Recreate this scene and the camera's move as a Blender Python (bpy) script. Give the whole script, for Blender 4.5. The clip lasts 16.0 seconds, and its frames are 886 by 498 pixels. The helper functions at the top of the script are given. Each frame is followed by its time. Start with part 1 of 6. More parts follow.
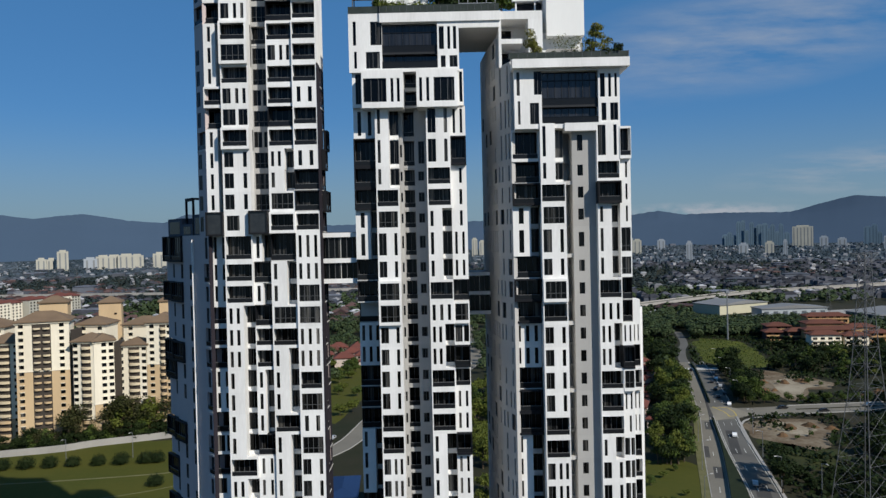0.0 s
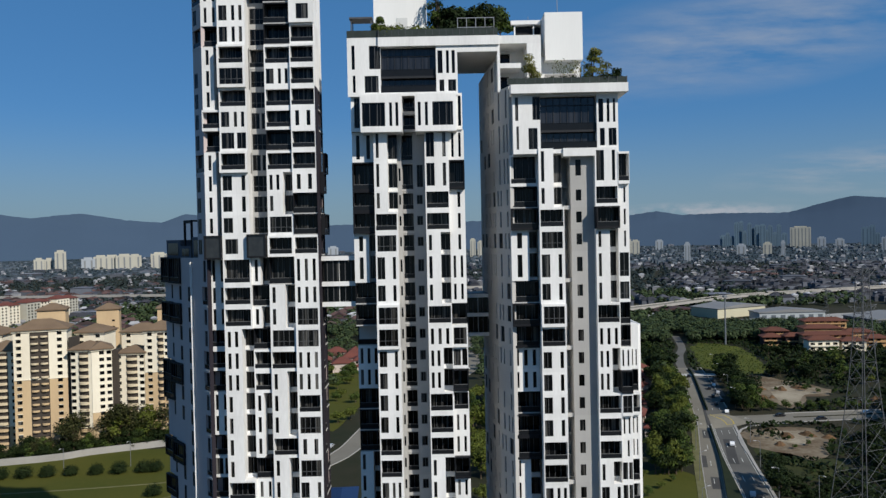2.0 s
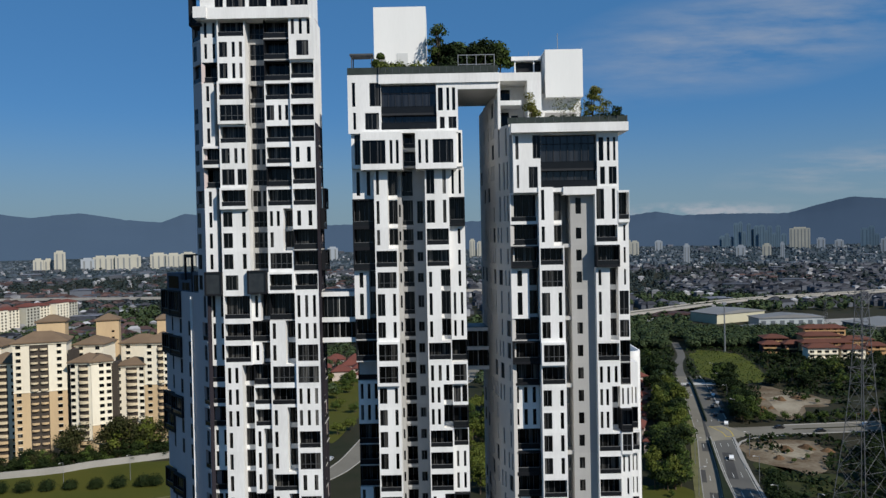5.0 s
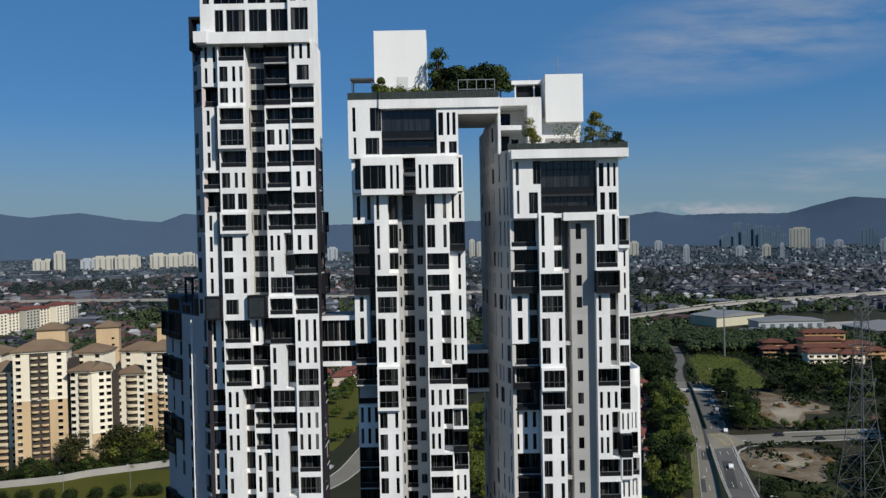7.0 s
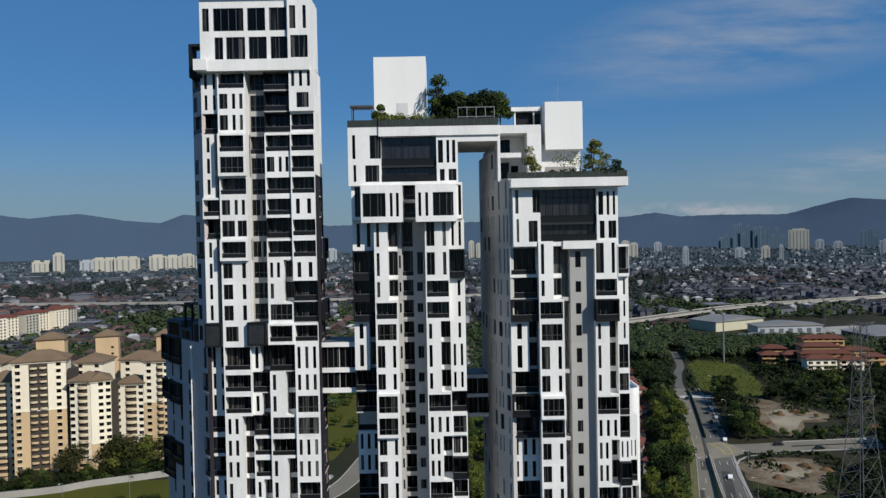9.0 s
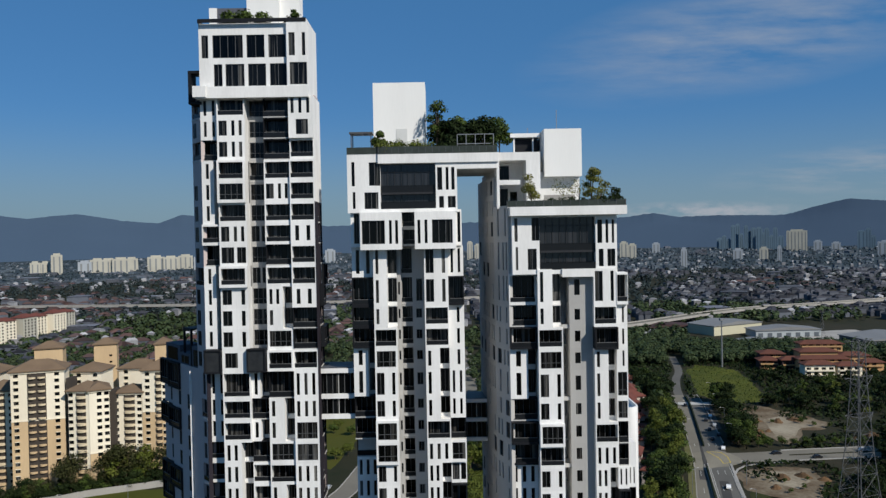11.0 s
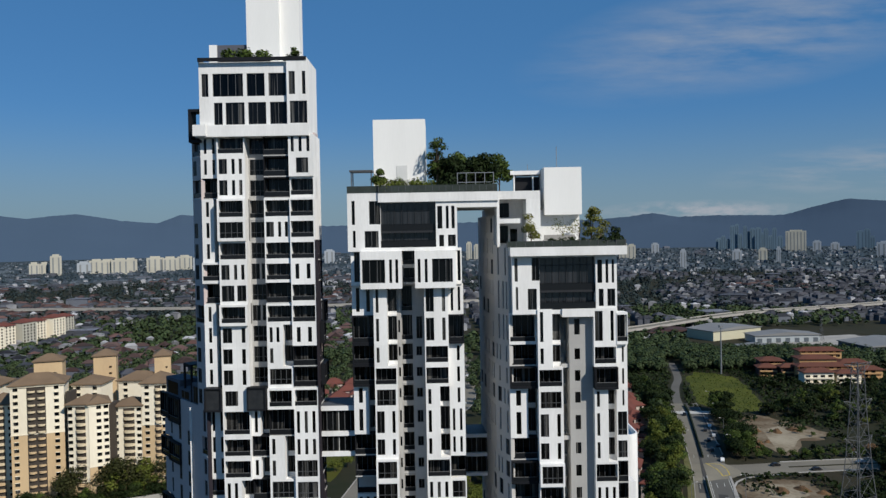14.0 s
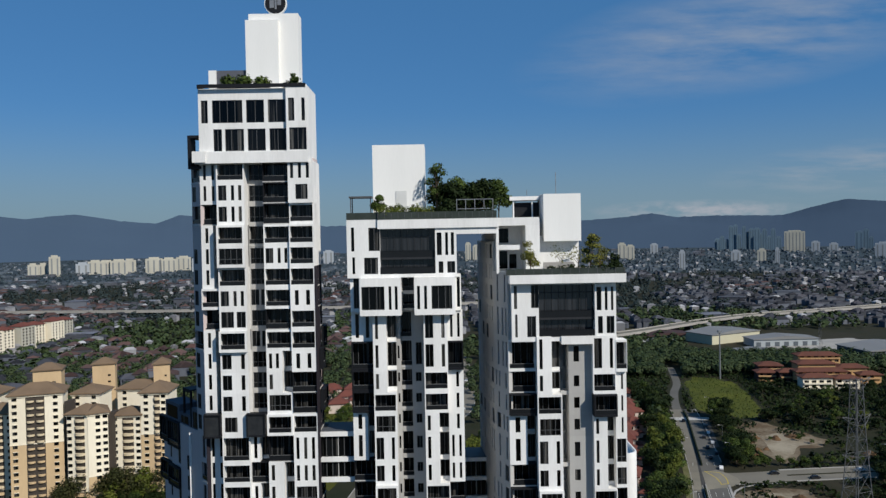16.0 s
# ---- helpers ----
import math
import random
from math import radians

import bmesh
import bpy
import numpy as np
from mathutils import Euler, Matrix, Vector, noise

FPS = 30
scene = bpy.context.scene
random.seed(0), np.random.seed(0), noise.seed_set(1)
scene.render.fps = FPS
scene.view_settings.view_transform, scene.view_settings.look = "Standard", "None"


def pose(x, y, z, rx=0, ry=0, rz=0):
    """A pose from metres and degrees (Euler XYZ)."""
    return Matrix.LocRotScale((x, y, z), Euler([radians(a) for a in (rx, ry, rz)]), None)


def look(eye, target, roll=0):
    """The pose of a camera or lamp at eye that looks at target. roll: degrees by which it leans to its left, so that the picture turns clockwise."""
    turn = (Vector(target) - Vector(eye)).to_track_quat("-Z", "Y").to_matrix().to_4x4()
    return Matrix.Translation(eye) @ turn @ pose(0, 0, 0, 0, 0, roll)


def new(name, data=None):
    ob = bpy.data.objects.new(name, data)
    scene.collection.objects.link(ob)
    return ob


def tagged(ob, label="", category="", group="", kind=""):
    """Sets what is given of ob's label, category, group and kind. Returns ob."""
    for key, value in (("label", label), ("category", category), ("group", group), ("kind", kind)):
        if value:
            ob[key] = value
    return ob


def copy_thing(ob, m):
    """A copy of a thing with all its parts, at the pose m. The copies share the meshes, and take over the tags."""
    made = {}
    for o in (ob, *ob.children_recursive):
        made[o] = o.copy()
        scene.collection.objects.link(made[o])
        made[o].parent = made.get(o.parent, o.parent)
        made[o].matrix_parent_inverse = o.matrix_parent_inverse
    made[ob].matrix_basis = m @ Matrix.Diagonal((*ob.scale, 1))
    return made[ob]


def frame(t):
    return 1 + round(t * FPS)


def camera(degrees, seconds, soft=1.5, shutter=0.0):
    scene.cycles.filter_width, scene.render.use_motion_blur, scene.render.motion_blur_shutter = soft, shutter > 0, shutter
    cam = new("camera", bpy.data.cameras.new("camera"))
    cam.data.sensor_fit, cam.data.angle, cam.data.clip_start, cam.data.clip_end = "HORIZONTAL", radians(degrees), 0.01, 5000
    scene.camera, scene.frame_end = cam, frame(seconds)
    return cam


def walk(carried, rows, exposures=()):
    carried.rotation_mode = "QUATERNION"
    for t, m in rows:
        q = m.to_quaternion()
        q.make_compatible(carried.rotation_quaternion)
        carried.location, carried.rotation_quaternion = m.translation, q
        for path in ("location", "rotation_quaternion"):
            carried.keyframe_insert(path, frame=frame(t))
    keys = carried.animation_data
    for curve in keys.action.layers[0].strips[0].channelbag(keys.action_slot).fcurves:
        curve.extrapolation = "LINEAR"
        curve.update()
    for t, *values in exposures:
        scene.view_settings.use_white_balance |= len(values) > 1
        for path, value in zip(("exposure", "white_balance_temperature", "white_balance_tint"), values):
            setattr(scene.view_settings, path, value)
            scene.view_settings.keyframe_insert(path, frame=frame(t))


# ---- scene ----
cam = camera(61.1, 16.0, soft=1.42)
METRES, EYE, TILT, LEAN, TURN = 31.0, 80.0, -0.9, 1.3, 0.0
ROWS = [
    (0.0, 0.0, 0.0, 0.0, 0.0, 0.0, -0.0),
    (0.5, -0.0006, -0.0011, 0.0286, -0.05, -0.02, -0.02),
    (1.0, -0.0017, -0.0012, 0.0575, -0.06, -0.05, -0.02),
    (1.5, -0.0011, -0.0024, 0.0879, -0.11, -0.04, -0.04),
    (2.0, -0.0013, -0.0026, 0.1173, -0.14, -0.04, -0.08),
    (2.5, -0.0021, -0.0026, 0.1481, -0.16, -0.05, -0.1),
    (3.0, -0.0024, -0.0047, 0.1784, -0.17, -0.07, -0.11),
    (3.5, -0.0038, -0.0034, 0.208, -0.18, -0.08, -0.12),
    (4.0, -0.0043, -0.0058, 0.2378, -0.16, -0.08, -0.14),
    (6.5, -0.0069, -0.0089, 0.3887, -0.22, -0.15, -0.17),
    (7.0, -0.008, -0.0099, 0.4198, -0.2, -0.16, -0.17),
    (7.5, -0.0082, -0.0099, 0.4522, -0.22, -0.17, -0.19),
    (8.0, -0.0092, -0.0103, 0.4839, -0.2, -0.15, -0.18),
    (8.5, -0.0097, -0.0111, 0.5169, -0.22, -0.14, -0.18),
    (9.0, -0.0102, -0.0126, 0.5491, -0.25, -0.13, -0.18),
    (11.5, -0.0155, -0.0163, 0.7123, -0.38, -0.16, -0.22),
    (12.0, -0.0166, -0.0148, 0.7445, -0.37, -0.18, -0.23),
    (12.5, -0.0174, -0.0156, 0.7757, -0.39, -0.21, -0.22),
    (13.0, -0.0179, -0.017, 0.8071, -0.38, -0.23, -0.21),
    (13.5, -0.0188, -0.0169, 0.8377, -0.41, -0.22, -0.22),
    (14.0, -0.0193, -0.0179, 0.8695, -0.43, -0.22, -0.22),
    (14.5, -0.02, -0.0174, 0.9017, -0.45, -0.22, -0.22),
    (15.0, -0.0206, -0.0182, 0.934, -0.48, -0.21, -0.21),
    (15.5, -0.0212, -0.019, 0.9663, -0.48, -0.24, -0.22),
    (16.0, -0.0219, -0.0197, 0.9987, -0.51, -0.25, -0.21),
]
walk(cam, [(t, pose(0, 0, EYE, TILT, LEAN, TURN) @ pose(METRES * x, METRES * y, METRES * z, 90 + pitch, roll, yaw)) for t, x, y, z, yaw, pitch, roll in ROWS], exposures=((0.0, 0.0), (5.0, -0.03), (16.0, -0.07)))

# ---- light ----
SUN_AZ, SUN_EL = 43.0, 37.5          # degrees to the right of the way behind the camera; above the horizon
to_sun = Vector((math.sin(radians(SUN_AZ)) * math.cos(radians(SUN_EL)), -math.cos(radians(SUN_AZ)) * math.cos(radians(SUN_EL)), math.sin(radians(SUN_EL))))
sun_data = bpy.data.lights.new("sun", "SUN")
sun_data.energy, sun_data.angle, sun_data.color = 4.68, radians(0.53), (1.0, 0.955, 0.875)
sun = new("sun", sun_data)
sun.matrix_world = look(to_sun * 300, (0, 0, 0))

world = bpy.data.worlds.new("sky")
scene.world = world
world.use_nodes = True
wn, wl = world.node_tree.nodes, world.node_tree.links
wn.clear()
w_out = wn.new("ShaderNodeOutputWorld")
w_bg = wn.new("ShaderNodeBackground")
w_sky = wn.new("ShaderNodeTexSky")
w_sky.sky_type, w_sky.sun_disc = "NISHITA", False
w_sky.sun_elevation, w_sky.sun_rotation = radians(SUN_EL), math.atan2(to_sun.x, to_sun.y)
w_sky.altitude, w_sky.air_density, w_sky.dust_density, w_sky.ozone_density = 60, 0.9, 0.3, 4.5
w_bg.inputs["Strength"].default_value = 0.067
# thin cloud: a high veil and a low bank over the hills
w_mix = wn.new("ShaderNodeMix")
w_mix.data_type = "RGBA"
w_mix.inputs["B"].default_value = (5.6, 6.1, 6.9, 1)
w_co = wn.new("ShaderNodeTexCoord")
w_sep = wn.new("ShaderNodeSeparateXYZ")
wl.new(w_co.outputs["Generated"], w_sep.inputs["Vector"])
w_dx, w_dz, w_flat = wn.new("ShaderNodeMath"), wn.new("ShaderNodeMath"), wn.new("ShaderNodeCombineXYZ")
w_dx.operation = w_dz.operation = "DIVIDE"
wl.new(w_sep.outputs["X"], w_dx.inputs[0])
wl.new(w_sep.outputs["Y"], w_dx.inputs[1])
wl.new(w_sep.outputs["Z"], w_dz.inputs[0])
wl.new(w_sep.outputs["Y"], w_dz.inputs[1])
wl.new(w_dx.outputs["Value"], w_flat.inputs["X"])
wl.new(w_dz.outputs["Value"], w_flat.inputs["Y"])
w_last = None
for cx, cz, rx_, rz_, slant, sx, sz, lo, hi, most in ((0.43, 0.262, 0.34, 0.085, 10, 5.0, 26.0, 0.36, 0.70, 0.60), (0.57, 0.078, 0.22, 0.040, 5, 9.0, 60.0, 0.42, 0.66, 0.45), (0.35, 0.024, 0.16, 0.017, 0, 24.0, 60.0, 0.40, 0.62, 0.95)):
    m_ = wn.new("ShaderNodeMapping")
    m_.vector_type = "TEXTURE"
    m_.inputs["Location"].default_value, m_.inputs["Rotation"].default_value, m_.inputs["Scale"].default_value = (cx, cz, 0), (0, 0, radians(slant)), (rx_, rz_, 1)
    wl.new(w_flat.outputs["Vector"], m_.inputs["Vector"])
    g_ = wn.new("ShaderNodeTexGradient")
    g_.gradient_type = "SPHERICAL"
    wl.new(m_.outputs["Vector"], g_.inputs["Vector"])
    k_ = wn.new("ShaderNodeMapping")
    k_.inputs["Scale"].default_value, k_.inputs["Rotation"].default_value = (sx, sz, 1), (0, 0, radians(-slant))
    wl.new(w_flat.outputs["Vector"], k_.inputs["Vector"])
    n_ = wn.new("ShaderNodeTexNoise")
    n_.inputs["Scale"].default_value, n_.inputs["Detail"].default_value, n_.inputs["Roughness"].default_value = 1.0, 8.0, 0.6
    wl.new(k_.outputs["Vector"], n_.inputs["Vector"])
    r_ = wn.new("ShaderNodeMapRange")
    r_.inputs["From Min"].default_value, r_.inputs["From Max"].default_value, r_.inputs["To Max"].default_value = lo, hi, most
    wl.new(n_.outputs["Fac"], r_.inputs["Value"])
    p_ = wn.new("ShaderNodeMath")
    p_.operation = "MULTIPLY"
    wl.new(r_.outputs["Result"], p_.inputs[0])
    s_ = wn.new("ShaderNodeMapRange")
    s_.inputs["From Max"].default_value = 0.7
    wl.new(g_.outputs["Fac"], s_.inputs["Value"])
    wl.new(s_.outputs["Result"], p_.inputs[1])
    if w_last:
        m2 = wn.new("ShaderNodeMath")
        m2.operation = "MAXIMUM"
        wl.new(w_last, m2.inputs[0])
        wl.new(p_.outputs["Value"], m2.inputs[1])
        w_last = m2.outputs["Value"]
    else:
        w_last = p_.outputs["Value"]
wl.new(w_last, w_mix.inputs["Factor"])
w_sat = wn.new("ShaderNodeHueSaturation")
w_sat.inputs["Saturation"].default_value = 1.16
w_tint = wn.new("ShaderNodeMix")
w_tint.data_type, w_tint.blend_type = "RGBA", "MULTIPLY"
w_tint.inputs["Factor"].default_value = 1.0
w_tint.inputs["B"].default_value = (0.84, 0.97, 1.12, 1)
wl.new(w_sky.outputs["Color"], w_sat.inputs["Color"])
wl.new(w_sat.outputs["Color"], w_tint.inputs["A"])
# scattered blue over the whole vault, and grey haze low down
w_blue, w_haze = wn.new("ShaderNodeMix"), wn.new("ShaderNodeMix")
w_blue.data_type = w_haze.data_type = "RGBA"
w_blue.inputs["Factor"].default_value = 0.55
w_blue.inputs["B"].default_value = (1.0, 3.4, 7.2, 1)
w_haze.inputs["B"].default_value = (3.05, 4.5, 5.4, 1)
w_low = wn.new("ShaderNodeMapRange")
w_low.interpolation_type = "SMOOTHSTEP"
w_low.inputs["From Min"].default_value, w_low.inputs["From Max"].default_value = -0.02, 0.17
w_low.inputs["To Min"].default_value, w_low.inputs["To Max"].default_value = 0.95, 0.0
wl.new(w_sep.outputs["Z"], w_low.inputs["Value"])
wl.new(w_tint.outputs["Result"], w_blue.inputs["A"])
wl.new(w_blue.outputs["Result"], w_haze.inputs["A"])
wl.new(w_low.outputs["Result"], w_haze.inputs["Factor"])
wl.new(w_haze.outputs["Result"], w_mix.inputs["A"])
wl.new(w_mix.outputs["Result"], w_bg.inputs["Color"])
wl.new(w_bg.outputs["Background"], w_out.inputs["Surface"])


# ---- materials ----
def material(name, colour, rough=0.8, second=None, scale=1.0, fine=12.0, amount=0.5, bump=0.15, metal=0.0, random_by="", spread=0.0, stretch=(1, 1, 1), spec=0.2, low=0.5):
    """A procedural surface: two scales of noise between two colours, fine relief, and piece-by-piece variation."""
    m = bpy.data.materials.new(name)
    m.use_nodes = True
    n, l = m.node_tree.nodes, m.node_tree.links
    b = n["Principled BSDF"]
    b.inputs["Roughness"].default_value, b.inputs["Metallic"].default_value = rough, metal
    b.inputs["Specular IOR Level"].default_value = spec
    second = second or tuple(c * 0.72 for c in colour)
    co = n.new("ShaderNodeTexCoord")
    geo = n.new("ShaderNodeNewGeometry")
    mp = n.new("ShaderNodeMapping")
    mp.inputs["Scale"].default_value = stretch
    l.new(geo.outputs["Position"], mp.inputs["Vector"])
    big, small = n.new("ShaderNodeTexNoise"), n.new("ShaderNodeTexNoise")
    big.inputs["Scale"].default_value, big.inputs["Detail"].default_value = scale, 6
    small.inputs["Scale"].default_value, small.inputs["Detail"].default_value = fine, 4
    l.new(mp.outputs["Vector"], big.inputs["Vector"])
    l.new(mp.outputs["Vector"], small.inputs["Vector"])
    both = n.new("ShaderNodeMath")
    both.operation = "MULTIPLY_ADD"
    both.inputs[1].default_value = 0.45
    l.new(small.outputs["Fac"], both.inputs[0])
    l.new(big.outputs["Fac"], both.inputs[2])
    ra = n.new("ShaderNodeMapRange")
    ra.inputs["From Min"].default_value, ra.inputs["From Max"].default_value = low, 0.95
    ra.inputs["To Max"].default_value = amount
    l.new(both.outputs["Value"], ra.inputs["Value"])
    mix = n.new("ShaderNodeMix")
    mix.data_type = "RGBA"
    mix.inputs["A"].default_value, mix.inputs["B"].default_value = (*colour, 1), (*second, 1)
    l.new(ra.outputs["Result"], mix.inputs["Factor"])
    out = mix.outputs["Result"]
    if random_by:
        hsv = n.new("ShaderNodeHueSaturation")
        src = n.new("ShaderNodeObjectInfo").outputs["Random"] if random_by == "object" else geo.outputs["Random Per Island"]
        vr = n.new("ShaderNodeMapRange")
        vr.inputs["To Min"].default_value, vr.inputs["To Max"].default_value = 1 - spread, 1 + spread
        l.new(src, vr.inputs["Value"])
        l.new(vr.outputs["Result"], hsv.inputs["Value"])
        l.new(out, hsv.inputs["Color"])
        out = hsv.outputs["Color"]
    l.new(out, b.inputs["Base Color"])
    if bump:
        bp = n.new("ShaderNodeBump")
        bp.inputs["Strength"].default_value, bp.inputs["Distance"].default_value = bump, 0.03
        l.new(small.outputs["Fac"], bp.inputs["Height"])
        l.new(bp.outputs["Normal"], b.inputs["Normal"])
    return m


def leafy(name, colour, second, spread=0.35):
    m = material(name, colour, 0.6, second, 0.25, 3.0, 1.0, 0.0, random_by="island", spread=spread, spec=0.08)
    return m


WHITE = material("white_render", (0.82, 0.81, 0.785), 0.75, (0.58, 0.57, 0.545), 0.35, 5.0, 0.65, 0.1, random_by="object", spread=0.03, stretch=(1, 1, 0.18))
OFFWHITE = material("white_render_box", (0.80, 0.79, 0.76), 0.8, (0.70, 0.69, 0.66), 0.3, 6.0, 0.5, 0.1, stretch=(1, 1, 0.12))
GREY = material("grey_render", (0.50, 0.49, 0.465), 0.85, (0.40, 0.39, 0.375), 0.3, 6.0, 0.6, 0.12, random_by="object", spread=0.04, stretch=(1, 1, 0.2))
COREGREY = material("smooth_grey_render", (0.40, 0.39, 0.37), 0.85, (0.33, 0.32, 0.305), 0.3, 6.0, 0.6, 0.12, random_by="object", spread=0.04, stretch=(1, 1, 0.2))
# white render darkened in base colour for the shade its flank lies in
SHADEGREY = material("blue_grey_render", (0.52, 0.44, 0.42), 0.85, (0.43, 0.36, 0.35), 0.3, 6.0, 0.6, 0.12, stretch=(1, 1, 0.2))
DARK = material("charcoal_render", (0.0105, 0.0115, 0.014), 0.6, (0.007, 0.007, 0.009), 0.5, 6.0, 0.6, 0.1)
ALU = material("dark_aluminium", (0.085, 0.087, 0.09), 0.5, None, 1.0, 8.0, 0.4, 0.0)
HANDRAIL = material("brushed_handrail", (0.15, 0.15, 0.15), 0.5, (0.10, 0.10, 0.10), 1.0, 8.0, 0.4, 0.0)
DARKALU = material("black_aluminium", (0.030, 0.031, 0.034), 0.5, None, 1.0, 8.0, 0.4, 0.0)
FLANK = material("slate_render", (0.10, 0.105, 0.125), 0.85, (0.075, 0.08, 0.095), 0.3, 6.0, 0.6, 0.1)
SIDE = material("charcoal_side_cladding", (0.025, 0.021, 0.027), 0.8, (0.016, 0.013, 0.018), 0.3, 6.0, 0.6, 0.1)
STEEL = material("galvanised_steel", (0.30, 0.31, 0.32), 0.5, (0.2, 0.2, 0.21), 1.0, 8.0, 0.6, 0.0, metal=0.6)
GLASS = material("dark_glass", (0.004, 0.0045, 0.005), 0.07, (0.135, 0.13, 0.12), 0.5, 2.2, 0.9, 0.0, random_by="object", spread=0.8, stretch=(2.6, 2.6, 0.05), spec=0.2, low=0.78)
TALLGLASS = material("blue_grey_glazing", (0.008, 0.009, 0.011), 0.06, (0.035, 0.036, 0.04), 0.4, 1.6, 0.9, 0.0, stretch=(2.0, 2.0, 0.1), spec=0.5)
RAILGLASS = material("tinted_railing_glass", (0.0135, 0.015, 0.017), 0.1, None, 1.0, 8.0, 0.3, 0.0, spec=0.15)
ROOFRAIL = material("grey_roof_railing_glass", (0.050, 0.060, 0.052), 0.3, (0.026, 0.032, 0.027), 0.6, 4.0, 0.8, 0.0, spec=0.2)
ROOM = material("room_behind_balcony", (0.10, 0.095, 0.09), 0.9, None, 0.5, 4.0, 0.5, 0.0)
CURTAIN = material("curtain", (0.34, 0.33, 0.31), 0.9, (0.2, 0.2, 0.19), 0.5, 7.0, 0.9, 0.0, random_by="object", spread=0.5, stretch=(1, 1, 0.02))


# ---- mesh helpers ----
def box(bm, x0, x1, y0, y1, z0, z1):
    v = [bm.verts.new(p) for p in ((x0, y0, z0), (x1, y0, z0), (x1, y1, z0), (x0, y1, z0), (x0, y0, z1), (x1, y0, z1), (x1, y1, z1), (x0, y1, z1))]
    for q in ((0, 3, 2, 1), (4, 5, 6, 7), (0, 1, 5, 4), (1, 2, 6, 5), (2, 3, 7, 6), (3, 0, 4, 7)):
        bm.faces.new([v[i] for i in q])


def tube(bm, p, q, r, n=6, r2=None):
    p, q = Vector(p), Vector(q)
    turn = (q - p).to_track_quat("Z", "Y")
    r2 = r if r2 is None else r2
    a = [bm.verts.new(p + turn @ Vector((r * math.cos(2 * math.pi * i / n), r * math.sin(2 * math.pi * i / n), 0))) for i in range(n)]
    b = [bm.verts.new(q + turn @ Vector((r2 * math.cos(2 * math.pi * i / n), r2 * math.sin(2 * math.pi * i / n), 0))) for i in range(n)]
    for i in range(n):
        bm.faces.new((a[i], a[(i + 1) % n], b[(i + 1) % n], b[i]))
    bm.faces.new(a[::-1])
    bm.faces.new(b)


def mesh_of(name, bm, mat):
    me = bpy.data.meshes.new(name)
    bm.to_mesh(me)
    bm.free()
    me.materials.append(mat)
    return me


def part(name, bm, mat, parent, label="", at=None):
    """One mesh object under its thing; a list of boxes gives one object for each."""
    if isinstance(bm, list):
        return [part(name, one_box(b), mat, parent, label, at) for b in bm][0]
    me = bm if isinstance(bm, bpy.types.Mesh) else mesh_of(name, bm, mat)
    ob = new(name, me)
    ob.parent = parent
    if at is not None:
        ob.matrix_basis = at
    return tagged(ob, label)


def one_box(b):
    bm = bmesh.new()
    box(bm, *b)
    return bm


def thing(name, m, label, category, group="", kind=""):
    ob = new(name)
    ob.matrix_basis = m
    return tagged(ob, label, category, group, kind)


def boxes(*lots):
    return list(lots)


def voxels(bm, xs, ys, zs, solid):
    """One closed body out of the cells of a grid for which solid(x, y, z) holds."""
    xs, ys, zs = (sorted(set(round(v, 4) for v in c)) for c in (xs, ys, zs))
    n = (len(xs) - 1, len(ys) - 1, len(zs) - 1)
    full = {(i, j, k) for i in range(n[0]) for j in range(n[1]) for k in range(n[2]) if solid((xs[i] + xs[i + 1]) / 2, (ys[j] + ys[j + 1]) / 2, (zs[k] + zs[k + 1]) / 2)}
    verts = {}

    def v(i, j, k):
        if (i, j, k) not in verts:
            verts[i, j, k] = bm.verts.new((xs[i], ys[j], zs[k]))
        return verts[i, j, k]

    for i, j, k in full:
        I, J, K = i + 1, j + 1, k + 1
        for step, q in (((-1, 0, 0), ((i, j, k), (i, j, K), (i, J, K), (i, J, k))), ((1, 0, 0), ((I, j, k), (I, J, k), (I, J, K), (I, j, K))),
                        ((0, -1, 0), ((i, j, k), (I, j, k), (I, j, K), (i, j, K))), ((0, 1, 0), ((i, J, k), (i, J, K), (I, J, K), (I, J, k))),
                        ((0, 0, -1), ((i, j, k), (i, J, k), (I, J, k), (I, j, k))), ((0, 0, 1), ((i, j, K), (I, j, K), (I, J, K), (i, J, K)))):
            if (i + step[0], j + step[1], k + step[2]) not in full:
                bm.faces.new([v(*p) for p in q])
    return bm


def holed(bm, x0, x1, z0, z1, holes, y0, y1):
    """An upright slab with rectangular holes (xa, xb, za, zb) that go through it."""
    return voxels(bm, [x0, x1, *[h[0] for h in holes], *[h[1] for h in holes]], [y0, y1], [z0, z1, *[h[2] for h in holes], *[h[3] for h in holes]],
                  lambda x, y, z: not any(h[0] < x < h[1] and h[2] < z < h[3] for h in holes))


def grille(xa, xb, za, zb, y0, y1, n, bar, cross=()):
    """A window's frame: an outer ring with n lights and cross bars at the given heights."""
    xs = [xa + (xb - xa) * i / n for i in range(n + 1)]
    bars = [(min(max(c - bar / 2, xa), xb - bar), min(max(c - bar / 2, xa), xb - bar) + bar) for c in xs]
    rails = [(za, za + bar), (zb - bar, zb), *[(c, c + bar) for c in cross]]
    return voxels(bmesh.new(), [v for b in bars for v in b], [y0, y1], [v for r in rails for v in r],
                  lambda x, y, z: any(b[0] < x < b[1] for b in bars) or any(r[0] < z < r[1] for r in rails))


